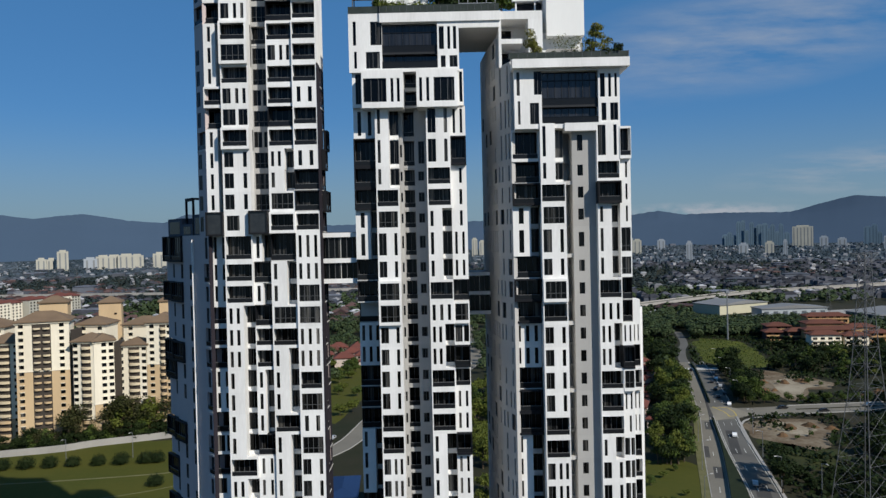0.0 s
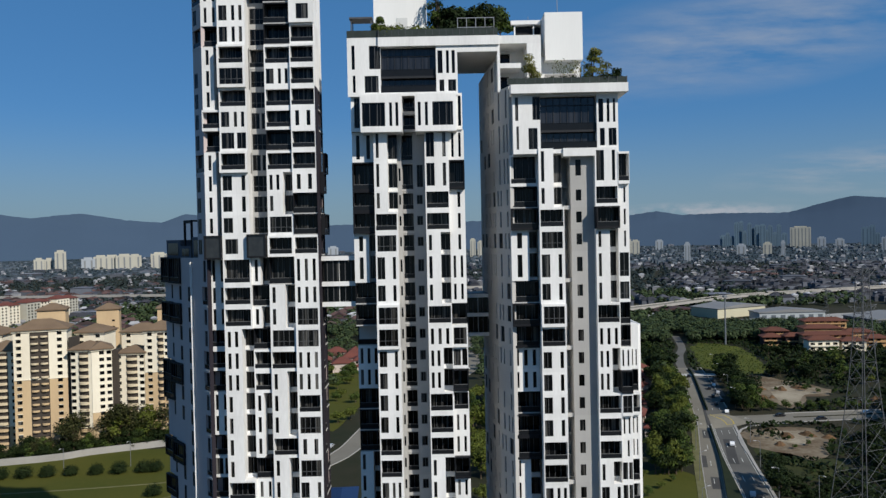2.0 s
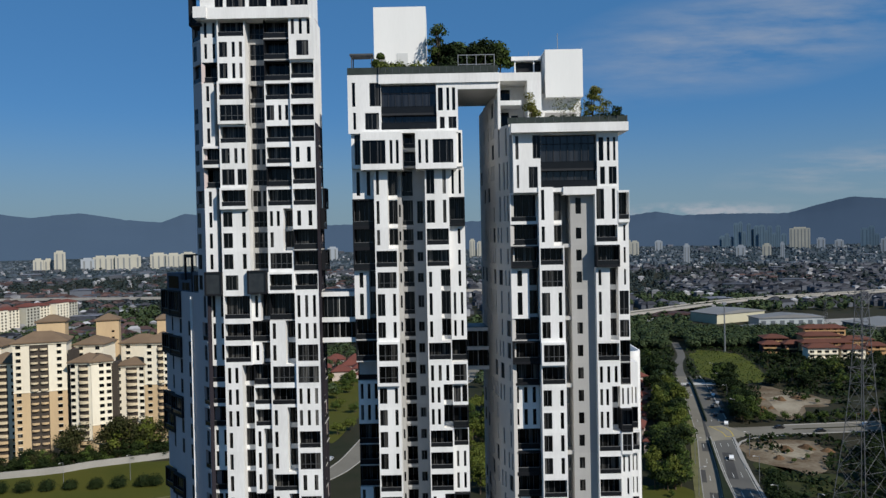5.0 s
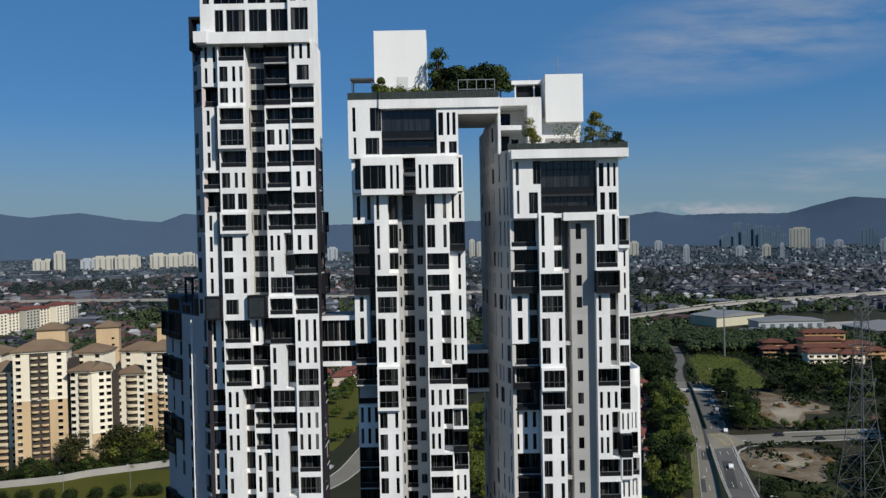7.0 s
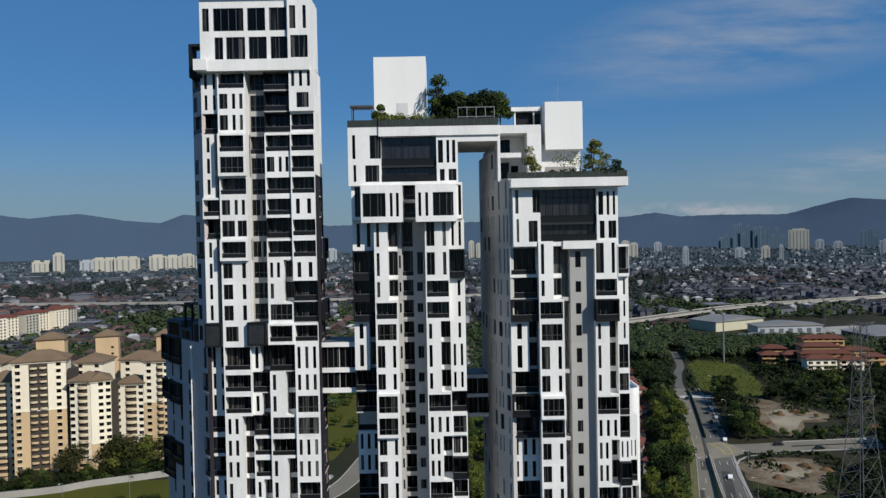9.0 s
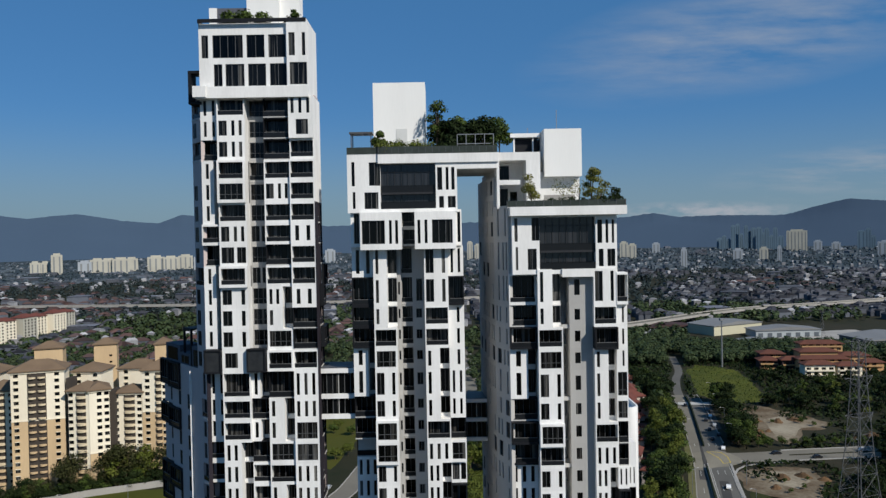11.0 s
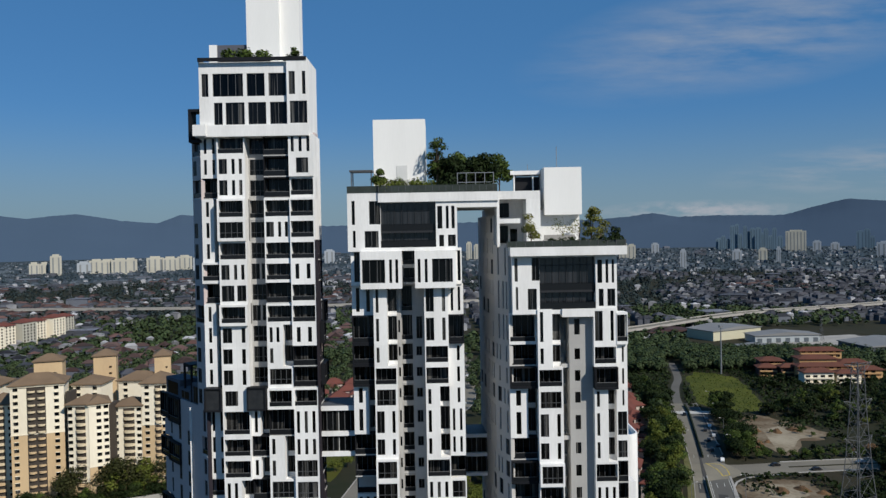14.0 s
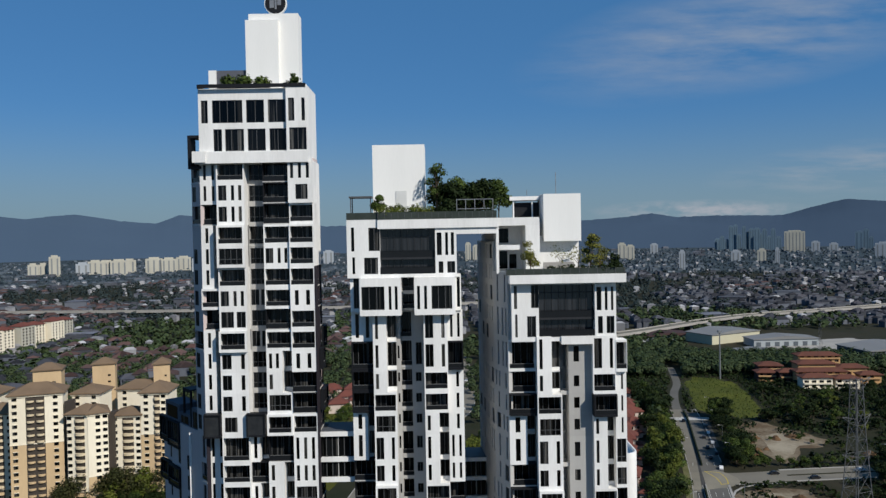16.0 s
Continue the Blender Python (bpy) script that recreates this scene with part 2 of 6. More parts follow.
# ---- facade cells of the towers ----
OPEN = {  # openings of a storey's panel, as fractions of its width
    "S": ((.10, .23), (.42, .55), (.74, .87)), "s": ((.18, .34), (.64, .80)), "l": ((.22, .40), (.74, .97)), "r": ((.52, .70),),
    "q": ((.10, .23), (.62, .96)), "p": ((.06, .40), (.74, .88)), "w": ((.06, .36), (.52, .64), (.78, .90)),
    "m": ((.10, .22), (.36, .48), (.66, .96)), "F": ((.08, .92),), "f": ((.07, .93),), "h": ((.06, .52), (.62, .95)),
    "v": ((.12, .52),), "z": ((.58, .82),), "u": ((.26, .74),), "n": ((.10, .56),), "c": ((.16, .34),), "y": ((.30, .80),), "b": ((.04, .96),), "d": ((.03, .97),), "D": ((.06, .94),), "W": (),
}
NOTCH = {"q": 0.60, "m": 0.62, "l": 0.66, "c": 0.48}   # past this share of the width the panel stops and a shaded slot with its own window lies 0.9 m back
DEEP = "bdfD"                     # balconies: the opening runs 1.5 m back to sliding doors
cells = {}


def cell(w, h, code, mat, depth=2.3):
    """The meshes of one bay on one storey: panel, panes, frames and railing. Local x along the facade, y inwards."""
    key = (round(w, 2), round(h, 2), code, mat.name, depth)
    if key in cells:
        return cells[key]
    zs, zh = (0.34, h - 0.2) if code in "dD" else (h * 0.36, h * 0.80) if code == "u" else (0.46, h - 0.32) if code in "bFfh" else (0.54, h - 0.38)
    deep = code in DEEP
    holes = [(a * w, b * w, zs, zh) for a, b in OPEN[code]]
    nx = NOTCH.get(code, 2.0) * w
    holes = [q for q in holes if q[1] < nx]
    nx = min(nx, w)

    def solid(x, y, z):
        if x > nx:
            return y > 1.85 and (z < 0.14 or z > h - 0.14) or y > 1.95 and (z < 0.5 or z > h - 0.24)
        if y < 0.22:
            return not any(q[0] < x < q[1] and q[2] < z < q[3] for q in holes)
        return not (0.1 < x < nx - 0.1 and 0.14 < z < h - 0.14)

    shell = voxels(bmesh.new(), [0, 0.1, nx - 0.1, nx, w - 0.1, w, *[v for h_ in holes for v in h_[:2]]], [0, 0.22, *[q for q in (1.85, 1.95) if q < depth], depth], [0, 0.14, 0.5, h - 0.24, h - 0.14, h, zs, zh], solid)
    if nx < w:
        holes.append((nx, w, 0.5, h - 0.24))
    made = [("facade_panel", mesh_of("facade_panel", shell, mat))]
    for xa, xb, za, zb in holes:
        y = min(1.5, depth - 0.15) if deep else 0.15
        if code in "vz" and depth < 1:
            y = 0.08
        if xa == nx and nx < w:
            y = min(2.1, depth - 0.1)
        if deep:
            xa, xb, za, zb = 0.1, w - 0.1, 0.14, h - 0.14
        made.append(("window_pane", mesh_of("window_pane", one_box((xa, xb, y, y + 0.03, za, zb)), GLASS)))
        if xb - xa > 0.8:
            made.append(("window_frame", mesh_of("window_frame", grille(xa, xb, za, zb, y - 0.06, y - 0.002, max(2, round((xb - xa) / 0.85)), 0.07, [za + 0.75] if code == "F" else ()), ALU)))
    if code == "d":
        made.append(("slab_edge", mesh_of("slab_edge", one_box((0, w, -0.06, -0.003, 0, 0.17)), GREY)))
    if deep:
        xa, xb = holes[0][:2]
        made.append(("balcony_railing", mesh_of("balcony_railing", one_box((xa, xb, 0.1, 0.125, zs, zs + 0.62)), RAILGLASS)))
        made.append(("handrail", mesh_of("handrail", one_box((xa, xb, 0.07, 0.15, zs + 0.621, zs + 0.68)), HANDRAIL)))
    cells[key] = made
    return made


SEEN_FROM = -12                   # storeys below this one are joined into one part for each tower
below = {}


def put_cell(tower, m, w, h, token, mat, joined=False, depth=2.3):
    code, out = token[0], 0.0
    if "+" in token:
        out = 0.6
    if "-" in token:
        out = -0.5
    if code == "D":
        out, mat = 0.75, DARK
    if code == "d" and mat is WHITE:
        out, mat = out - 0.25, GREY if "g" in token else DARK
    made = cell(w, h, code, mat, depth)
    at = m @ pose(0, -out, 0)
    if joined:
        below.setdefault(tower.name, []).extend((me, at) for _, me in made)
        return
    panel = part(made[0][0], made[0][1], None, tower, at=at)
    for nm, me in made[1:]:
        part(nm, me, None, panel)


def lower_storeys(tower):
    """The storeys near the ground, out of sight, joined by surface."""
    lots = {}
    for me, at in below.get(tower.name, ()):
        lots.setdefault(me.materials[0].name, []).append((me, at))
    for nm, pieces in lots.items():
        bm = bmesh.new()
        for me, at in pieces:
            had = len(bm.verts)
            bm.from_mesh(me)
            bm.verts.ensure_lookup_table()
            bmesh.ops.transform(bm, matrix=at, verts=bm.verts[had:])
        tagged(part("lower_storeys", bm, bpy.data.materials[nm], tower), kind="stuff")


def prism(pts, z0, z1):
    bm = bmesh.new()
    lo = [bm.verts.new((x, y, z0)) for x, y in pts]
    hi = [bm.verts.new((x, y, z1)) for x, y in pts]
    bm.faces.new(lo[::-1])
    bm.faces.new(hi)
    for i in range(len(pts)):
        j = (i + 1) % len(pts)
        bm.faces.new((lo[i], lo[j], hi[j], hi[i]))
    bmesh.ops.recalc_face_normals(bm, faces=bm.faces)
    return bm


def storey(i):
    """Floor level and height of a storey; 0 is the tall one at the sky bridge."""
    if i == 0:
        return 76.95, 4.2
    return (76.95 + 3.27 * i, 3.27) if i < 0 else (81.15 + 3.17 * (i - 1), 3.17)


def bay(tower, at, x0, x1, top, tokens, mat=WHITE, heights=None, stop=-23, depth=2.3, inset=(-99, 0.0)):
    """A column of cells from storey top downwards; past its end the tokens come round again from the eleventh. Below storey inset[0] it lies inset[1] farther back."""
    lots = tokens.split()
    i, k = top, 0
    while i >= stop:
        z, h = (heights or {}).get(i, storey(i))
        token = lots[k] if k < len(lots) else lots[len(lots) - 11 + (k - len(lots)) % 11]
        put_cell(tower, at @ pose(x0, inset[1] if i < inset[0] else 0.0, z), x1 - x0, h, token, mat, i < SEEN_FROM, depth)
        i, k = i - 1, k + 1


def opened_wall(tower, at, x0, x1, z0, z1, holes, mat, name="penthouse_front", recess=0.2, thick=0.35, label="", voids=()):
    """A wall with windows, panes and frames set into it, as one part."""
    bm = bmesh.new()
    holed(bm, x0, x1, z0, z1, [*holes, *voids], 0, thick)
    wall = part(name, bm, mat, tower, label, at)
    for xa, xb, za, zb in holes:
        part("window_pane", boxes((xa, xb, recess, recess + 0.03, za, zb)), GLASS, wall)
        if xb - xa > 0.8:
            part("window_frame", grille(xa, xb, za, zb, recess - 0.07, recess - 0.002, max(2, round((xb - xa) / 1.1)), 0.08), ALU, wall)
    return wall


def glazed_bay(tower, at, x0, x1, z0, z1, depth):
    """A double-height recess with a curtain of tall panes, a ledge across it and a glass railing."""
    part("recess_lining", boxes((x0 - 0.2, x0, 0.35, depth + 0.3, z0, z1), (x1, x1 + 0.2, 0.35, depth + 0.3, z0, z1), (x0 - 0.2, x1 + 0.2, 0.35, depth + 0.3, z1, z1 + 0.2), (x0 - 0.2, x1 + 0.2, 0.35, depth + 0.3, z0 - 0.2, z0)), WHITE, tower, "", at)
    n = 8
    w = (x1 - x0) / n
    mid = z0 + 0.36 * (z1 - z0)
    for za, zb, back in ((z0, mid - 0.25, 0.0), (mid + 0.05, z1, -0.25)):
        pane = mesh_of("window_pane", one_box((0.02, w - 0.02, 0, 0.04, 0, zb - za)), TALLGLASS)
        mull = mesh_of("mullion", one_box((-0.04, 0.04, -0.1, -0.003, 0, zb - za)), DARKALU)
        for i in range(n):
            part("window_pane", pane, None, tower, at=at @ pose(x0 + i * w, depth + back, za))
            part("mullion", mull, None, tower, at=at @ pose(x0 + i * w, depth + back, za))
    part("floor_slab", boxes((x0, x1, depth - 0.85, depth - 0.02, mid - 0.25, mid + 0.05)), DARKALU, tower, "dark floor slab across the glazing", at)
    part("transom", boxes((x0, x1, depth - 0.4, depth - 0.258, z1 - 1.25, z1 - 1.15)), DARKALU, tower, "", at)
    part("gallery_railing", boxes((x0, x1, depth - 0.85, depth - 0.82, mid + 0.05, mid + 1.0), (x0, x1, depth - 0.88, depth - 0.79, mid + 1.0, mid + 1.07)), RAILGLASS, tower, "tinted glass gallery railing", at)
    part("balcony_railing", boxes((x0, x1, 0.12, 0.15, z0, z0 + 1.0), (x0, x1, 0.08, 0.19, z0 + 1.0, z0 + 1.06)), RAILGLASS, tower, "tinted glass railing", at)
    part("recess_back", boxes((x0 - 0.2, x1 + 0.2, depth + 0.1, depth + 0.3, z0, z1)), ROOM, tower, "", at)


# ---- left tower ----
LY, CY, RY = 112.5, 111.4, 107.5
left_tower = thing("apartment_tower", pose(0, 0, 0), "tallest white and charcoal apartment tower with staggered window boxes", "apartment tower", "linked towers")
E0 = pose(0, LY, 0)
part("tower_core", boxes((-35.2, -32.6, LY + 3.4, LY + 6.5, 81.1, 123.0), (-35.2, -32.6, LY + 5.4, LY + 6.5, 0, 81.1), (-32.6, -18.6, LY + 3.4, LY + 6.5, 0, 123.0), (-35.0, -21.0, LY + 6.5, LY + 20, 0, 123.0), (-44.5, -35.2, LY + 13.5, LY + 22, 0, 80.9)), SHADEGREY, left_tower)
UP = 13
bay(left_tower, E0 @ pose(0, 0.95, 0), -35.45, -32.75, UP, "s s d l l l b+ d l l l l d s s s b b d s s d h d n", inset=(1, 1.0))
part("side_cladding", boxes((-35.43, -35.34, 0.98, 3.4, 20, 80.9)), SIDE, left_tower, "dark glazed return beside the flank", E0)
bay(left_tower, E0, -32.75, -28.6, UP, "b w w f+ F+ b w h f+ p p p n b b b m m m q q q q b m")
# the darker grey here also carries part of the recess's shade
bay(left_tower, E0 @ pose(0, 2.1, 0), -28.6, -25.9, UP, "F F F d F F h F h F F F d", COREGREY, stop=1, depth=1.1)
bay(left_tower, E0 @ pose(0, 0.6, 0), -28.6, -25.9, 0, "c d c d b f c c c d s s")
bay(left_tower, E0 @ pose(0, 0.15, 0), -25.9, -22.0, UP, "d d d b w b b d b m q F f+ d q q F b q q q b q q q")
bay(left_tower, E0 @ pose(0, -0.25, 0), -22.0, -18.35, UP, "S y b- b b b s b b s d d b S S F F S S f F s F p p")
# right flank
flank = E0 @ pose(-18.35, 0, 0, 0, 0, 90)
bay(left_tower, flank, 2.05, 4.3, 13, "W r W W W", WHITE, stop=9, depth=0.6)
bay(left_tower, flank, 4.3, 6.5, 13, "r W W r W", WHITE, stop=9, depth=0.6)
part("side_cladding", boxes((-18.345, -18.24, -0.3, 2.05, 20, 106.5)), SIDE, left_tower, "charcoal side cladding", E0)
bay(left_tower, flank, 2.05, 4.3, 8, "d d W r D d D d r d d r d d r d d r d d", SIDE, depth=0.6)
bay(left_tower, flank, 4.3, 6.5, 8, "r d d D r d D d D r d d r d d r r d d r", SIDE, depth=0.6)
# chamfered flank, short above and long below the setback
cham = E0 @ pose(-35.45, 0.95, 0, 0, 0, -49)
bay(left_tower, cham, -3.1, -0.02, 13, "d v d W v v v v d v v v v", SHADEGREY, stop=1, depth=0.6)
part("tower_core", boxes((-14.5, -1.6, 0.95, 8, 0, 80.9), (-19.1, -14.5, 1.45, 8, 0, 80.9), (-3.05, -1.6, 0.55, 3, 80.9, 122)), SHADEGREY, left_tower, "", cham)
for x0, x1, tk in ((-19.2, -14.6, "D z D z z D D z W D z D"), (-14.6, -10.0, "D z D z z D z z W D z z"), (-10.0, -5.6, "W z z z z z z z z z z W"), (-5.6, -2.0, "W"), (-2.0, -0.02, "y d y y d d y d y d d y")):
    bay(left_tower, cham @ pose(0, 0.9 if x0 < -15 else 0.4 if x0 < -11 else 0.0, 0), x0, x1, 0, " ".join(tk.split() * (12 if tk == "W" else 1)), SHADEGREY, depth=0.6)
part("side_cladding", boxes((-0.018, 0.03, 0.0, 0.62, 20, 80.9)), SIDE, left_tower, "dark glazed return beside the flank", cham)
# white fin added to draw the streak of grazing sun on this flank
part("edge_fin", boxes((-5.72, -5.58, -0.35, -0.01, 20, 80.5)), WHITE, left_tower, "narrow white fin drawn as a streak of grazing sun", cham)
part("terrace_box", boxes((-16.6, -10.8, 0.3, 3.6, 80.9, 84.0)), FLANK, left_tower, "slate box on the setback", cham)
part("terrace_box", boxes((-10.5, -6.2, 0.2, 3.0, 80.9, 83.0), (-5.6, -1.2, 0.15, 2.6, 80.9, 84.4)), FLANK, left_tower, "slate box on the setback", cham)
part("window_pane", boxes((-15.8, -11.6, 0.25, 0.29, 81.5, 83.5), (-9.8, -7.0, 0.15, 0.19, 81.4, 82.6), (-5.0, -1.9, 0.1, 0.14, 81.4, 83.9)), GLASS, left_tower, "", cham)
part("terrace_frame", boxes((-9.0, -8.7, 0.2, 0.5, 83.0, 86.6), (-6.3, -6.0, 0.2, 0.5, 80.9, 86.6), (-9.0, -6.0, 0.2, 0.5, 86.6, 86.9), (-9.0, -6.0, 0.2, 2.5, 86.9, 87.1)), DARK, left_tower, "", cham)


def winter_garden(x0, x1, y0, y1, z0, z1, n):
    """A charcoal-framed glass box built out from the facade."""
    part("winter_garden_frame", boxes((x0, x1, y0, y1, z0, z0 + 0.25), (x0, x1, y0, y1, z1 - 0.2, z1), *[(x0 + (x1 - x0 - 0.2) * i / n, x0 + (x1 - x0 - 0.2) * i / n + 0.2, y0, y0 + 0.2, z0 + 0.25, z1 - 0.2) for i in range(n + 1)]), DARK, left_tower, "charcoal frame of a glazed terrace box", E0)
    part("window_pane", boxes((x0 + 0.02, x1 - 0.02, y0 + 0.22, y0 + 0.25, z0 + 0.25, z1 - 0.2), (x0 + 0.04, x0 + 0.07, y0 + 0.25, y1, z0 + 0.25, z1 - 0.2), (x1 - 0.07, x1 - 0.04, y0 + 0.25, y1, z0 + 0.25, z1 - 0.2)), GREYGLASS, left_tower, "", E0)


GREYGLASS = material("grey_terrace_glass", (0.017, 0.019, 0.023), 0.12, (0.035, 0.038, 0.04), 0.6, 2.0, 0.9, 0.0, spec=0.5)
winter_garden(-35.4, -32.8, -0.5, 0.9, 80.95, 84.5, 1)
winter_garden(-28.95, -26.1, -0.75, 0.5, 81.1, 84.6, 1)
# penthouse
k = 16.26 / 545


def px_l(a, b, z0, z1):
    return (-35.13 + (a - 200) * k, -35.13 + (b - 200) * k, z0, z1)


part("penthouse_band", boxes((-35.6, -18.85, -0.7, 2.0, 122.05, 123.75), (-35.95, -34.0, -0.95, 2.0, 122.2, 123.85)), WHITE, left_tower, "", E0)
opened_wall(left_tower, E0, -35.13, -21.95, 123.75, 133.2, [px_l(213, 247, 128.1, 131.5), px_l(268, 420, 128.1, 131.5), px_l(438, 528, 128.1, 131.5), px_l(547, 634, 128.1, 131.5),
            px_l(272, 315, 123.9, 127.2), px_l(330, 425, 123.9, 127.2), px_l(443, 533, 123.9, 127.2), px_l(552, 636, 123.9, 127.2)], WHITE)
opened_wall(left_tower, E0 @ pose(0, -0.6, 0), -21.95, -18.87, 123.75, 133.2, [px_l(652, 683, 128.2, 131.6), px_l(718, 735, 128.2, 131.6), px_l(655, 741, 123.9, 127.2)], WHITE)
part("penthouse_body", boxes((-35.1, -18.9, 0.35, 8.0, 122.4, 133.1), (-35.0, -21.2, 8.0, 19.0, 122.4, 133.1)), WHITE, left_tower, "", E0)
part("roof_edge", boxes((-35.0, -19.0, -0.7, -0.58, 133.2, 133.75), (-35.1, -34.98, -0.58, 8.0, 133.2, 133.75)), DARK, left_tower, "charcoal roof upstand", E0)
part("parapet", boxes((-19.05, -18.9, -0.57, 8.0, 133.1, 133.6)), WHITE, left_tower, "white roof parapet", E0)
part("side_frame", boxes((-37.0, -36.6, 0.4, 3.0, 121.4, 126.4), (-36.6, -35.15, 0.4, 3.0, 126.0, 126.4), (-36.6, -35.15, 0.4, 3.0, 121.4, 121.8)), DARK, left_tower, "charcoal projecting frame", E0)
part("roof_screen", boxes((-33.7, -29.0, 5.0, 5.4, 133.2, 137.0)), FLANK, left_tower, "grey roof screen wall", E0)
part("roof_screen", boxes((-34.9, -33.72, 4.8, 6.2, 133.2, 137.0)), OFFWHITE, left_tower, "white end of the roof screen", E0)
part("lift_house", boxes((-28.95, -23.9, 4.4, 9.0, 133.2, 144.6), (-28.6, -20.9, 5.2, 8.0, 133.2, 145.75)), OFFWHITE, left_tower, "white rendered lift house", E0)
part("sign_stem", boxes((-24.9, -24.3, 5.8, 6.2, 145.8, 146.8)), WHITE, left_tower)

# ---- middle tower ----
mid_tower = thing("apartment_tower", pose(0, 0, 0), "middle white apartment tower with recessed grey core and roof garden", "apartment tower", "linked towers")
M0 = pose(0, CY, 0)
part("tower_core", boxes((-12.9, -6.35, CY + 3.9, CY + 5.9, 67.3, 99.4), (-12.9, -6.35, CY + 5.9, CY + 16, 0, 99.4), (-2.15, 3.5, CY + 3.0, CY + 16, 0, 99.4), (-6.35, -2.15, CY + 5.4, CY + 16, 0, 105.0)), GREY, mid_tower)
TALL_C = {4: (90.66, 4.3), 5: (94.96, 4.5)}
bay(mid_tower, M0 @ pose(0, 1.5, 0), -13.05, -9.7, 5, "sg D D D l l d d d S S d d d q q q", WHITE, TALL_C, inset=(-2, 2.0))
bay(mid_tower, M0 @ pose(0, -0.2, 0), -9.7, -6.35, 5, "q q q b F p p F+ F+ p p p p b b w w", WHITE, TALL_C)
bay(mid_tower, M0 @ pose(0, -0.2, 0), -2.15, 1.4, 5, "p p b b q q q b S m m b b b q q q", WHITE, TALL_C)
bay(mid_tower, M0 @ pose(0, 0.6, 0), 1.4, 3.7, 5, "s D r r r s s d F+ h D b s s D s s", WHITE, TALL_C)
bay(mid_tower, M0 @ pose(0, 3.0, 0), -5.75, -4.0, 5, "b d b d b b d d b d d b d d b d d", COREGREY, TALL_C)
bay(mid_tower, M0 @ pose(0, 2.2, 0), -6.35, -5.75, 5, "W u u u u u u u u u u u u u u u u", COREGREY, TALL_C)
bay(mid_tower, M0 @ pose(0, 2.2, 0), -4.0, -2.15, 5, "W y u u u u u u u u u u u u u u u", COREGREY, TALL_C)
# window boxes under the penthouse
for x0, x1, lots in ((-11.4, -5.35, ((.04, .60), (.70, .77), (.85, .92))), (-3.4, 2.65, ((.07, .14), (.24, .31), (.42, .92)))):
    w = x1 - x0
    part("box_shell", boxes((x0, x0 + 0.25, -1.2, 3, 99.1, 104.6), (x1 - 0.25, x1, -1.2, 3, 99.1, 104.6), (x0 + 0.25, x1 - 0.25, -1.2, 3, 99.1, 99.4), (x0 + 0.25, x1 - 0.25, -1.2, 3, 104.3, 104.6)), WHITE, mid_tower, "", M0)
    opened_wall(mid_tower, M0 @ pose(0, -1.55, 0), x0, x1, 99.1, 104.6, [(x0 + a * w, x0 + b * w, 99.95, 103.4) for a, b in lots], WHITE, "box_front", 0.3)
put_cell(mid_tower, M0 @ pose(-13.0, 0.6, 99.5), 1.6, 5.4, "y", WHITE)
put_cell(mid_tower, M0 @ pose(2.65, 0.3, 99.5), 0.9, 5.4, "y", WHITE)
put_cell(mid_tower, M0 @ pose(-5.35, 1.6, 99.5), 1.95, 2.7, "d", GREY)
put_cell(mid_tower, M0 @ pose(-5.35, 1.6, 102.2), 1.95, 2.7, "d", GREY)
k = 16.28 / 585


def px_c(a, b, ya, yb):
    return (-13.3 + (a - 50) * k, -13.3 + (b - 50) * k, 112.2 - (yb - 110) * 0.0277, 112.2 - (ya - 110) * 0.0277)


gx0, gx1, gz0, gz1 = px_c(226, 521, 124, 366)
opened_wall(mid_tower, M0, -13.3, 2.98, 104.6, 113.3, [px_c(73, 90, 112, 240), px_c(77, 92, 272, 362), px_c(140, 214, 275, 364), px_c(530, 556, 147, 268), px_c(575, 590, 147, 268),
            px_c(605, 622, 147, 268), px_c(538, 563, 302, 364), px_c(584, 626, 302, 364), px_c(166, 225.9, 115, 240)], WHITE, voids=[(gx0, gx1, gz0, gz1)])
glazed_bay(mid_tower, M0, gx0, gx1, gz0, gz1, 1.3)
part("penthouse_body", boxes((-13.25, gx0 - 0.2, 0.36, 16, 105.0, 113.2), (gx1 + 0.2, 2.9, 0.36, 16, 105.0, 113.2), (gx0 - 0.2, gx1 + 0.2, 1.65, 16, 105.0, 113.2), (-13.2, -5.6, 2.6, 16, 99.4, 104.9), (-3.2, 2.9, 2.6, 16, 99.4, 104.9), (-5.6, -3.2, 4.6, 16, 99.4, 104.9), (gx0 - 0.2, gx1 + 0.2, 0.36, 1.65, gz1 + 0.2, 113.2)), WHITE, mid_tower, "", M0)
part("roof_fascia", boxes((-8.7, 9.2, -0.3, -0.01, 111.85, 113.2)), WHITE, mid_tower, "", M0)
part("roof_railing", boxes((-13.3, -8.7, -0.05, 0.0, 113.3, 114.3), (-8.7, 9.0, -0.28, -0.23, 113.2, 114.3), (-13.3, -13.25, 0.0, 12, 113.3, 114.3)), ROOFRAIL, mid_tower, "dark glass roof railing", M0)
part("lift_house", boxes((-9.75, -1.6, 6.0, 14.0, 113.2, 125.0)), OFFWHITE, mid_tower, "white rendered lift house", M0)
part("lift_house_door", boxes((-6.2, -4.5, 5.93, 5.99, 113.3, 117.8)), material("pale_steel_door", (0.62, 0.62, 0.6), 0.5, None, 0.5, 5.0, 0.4, 0.0), mid_tower, "pale steel double door", M0)
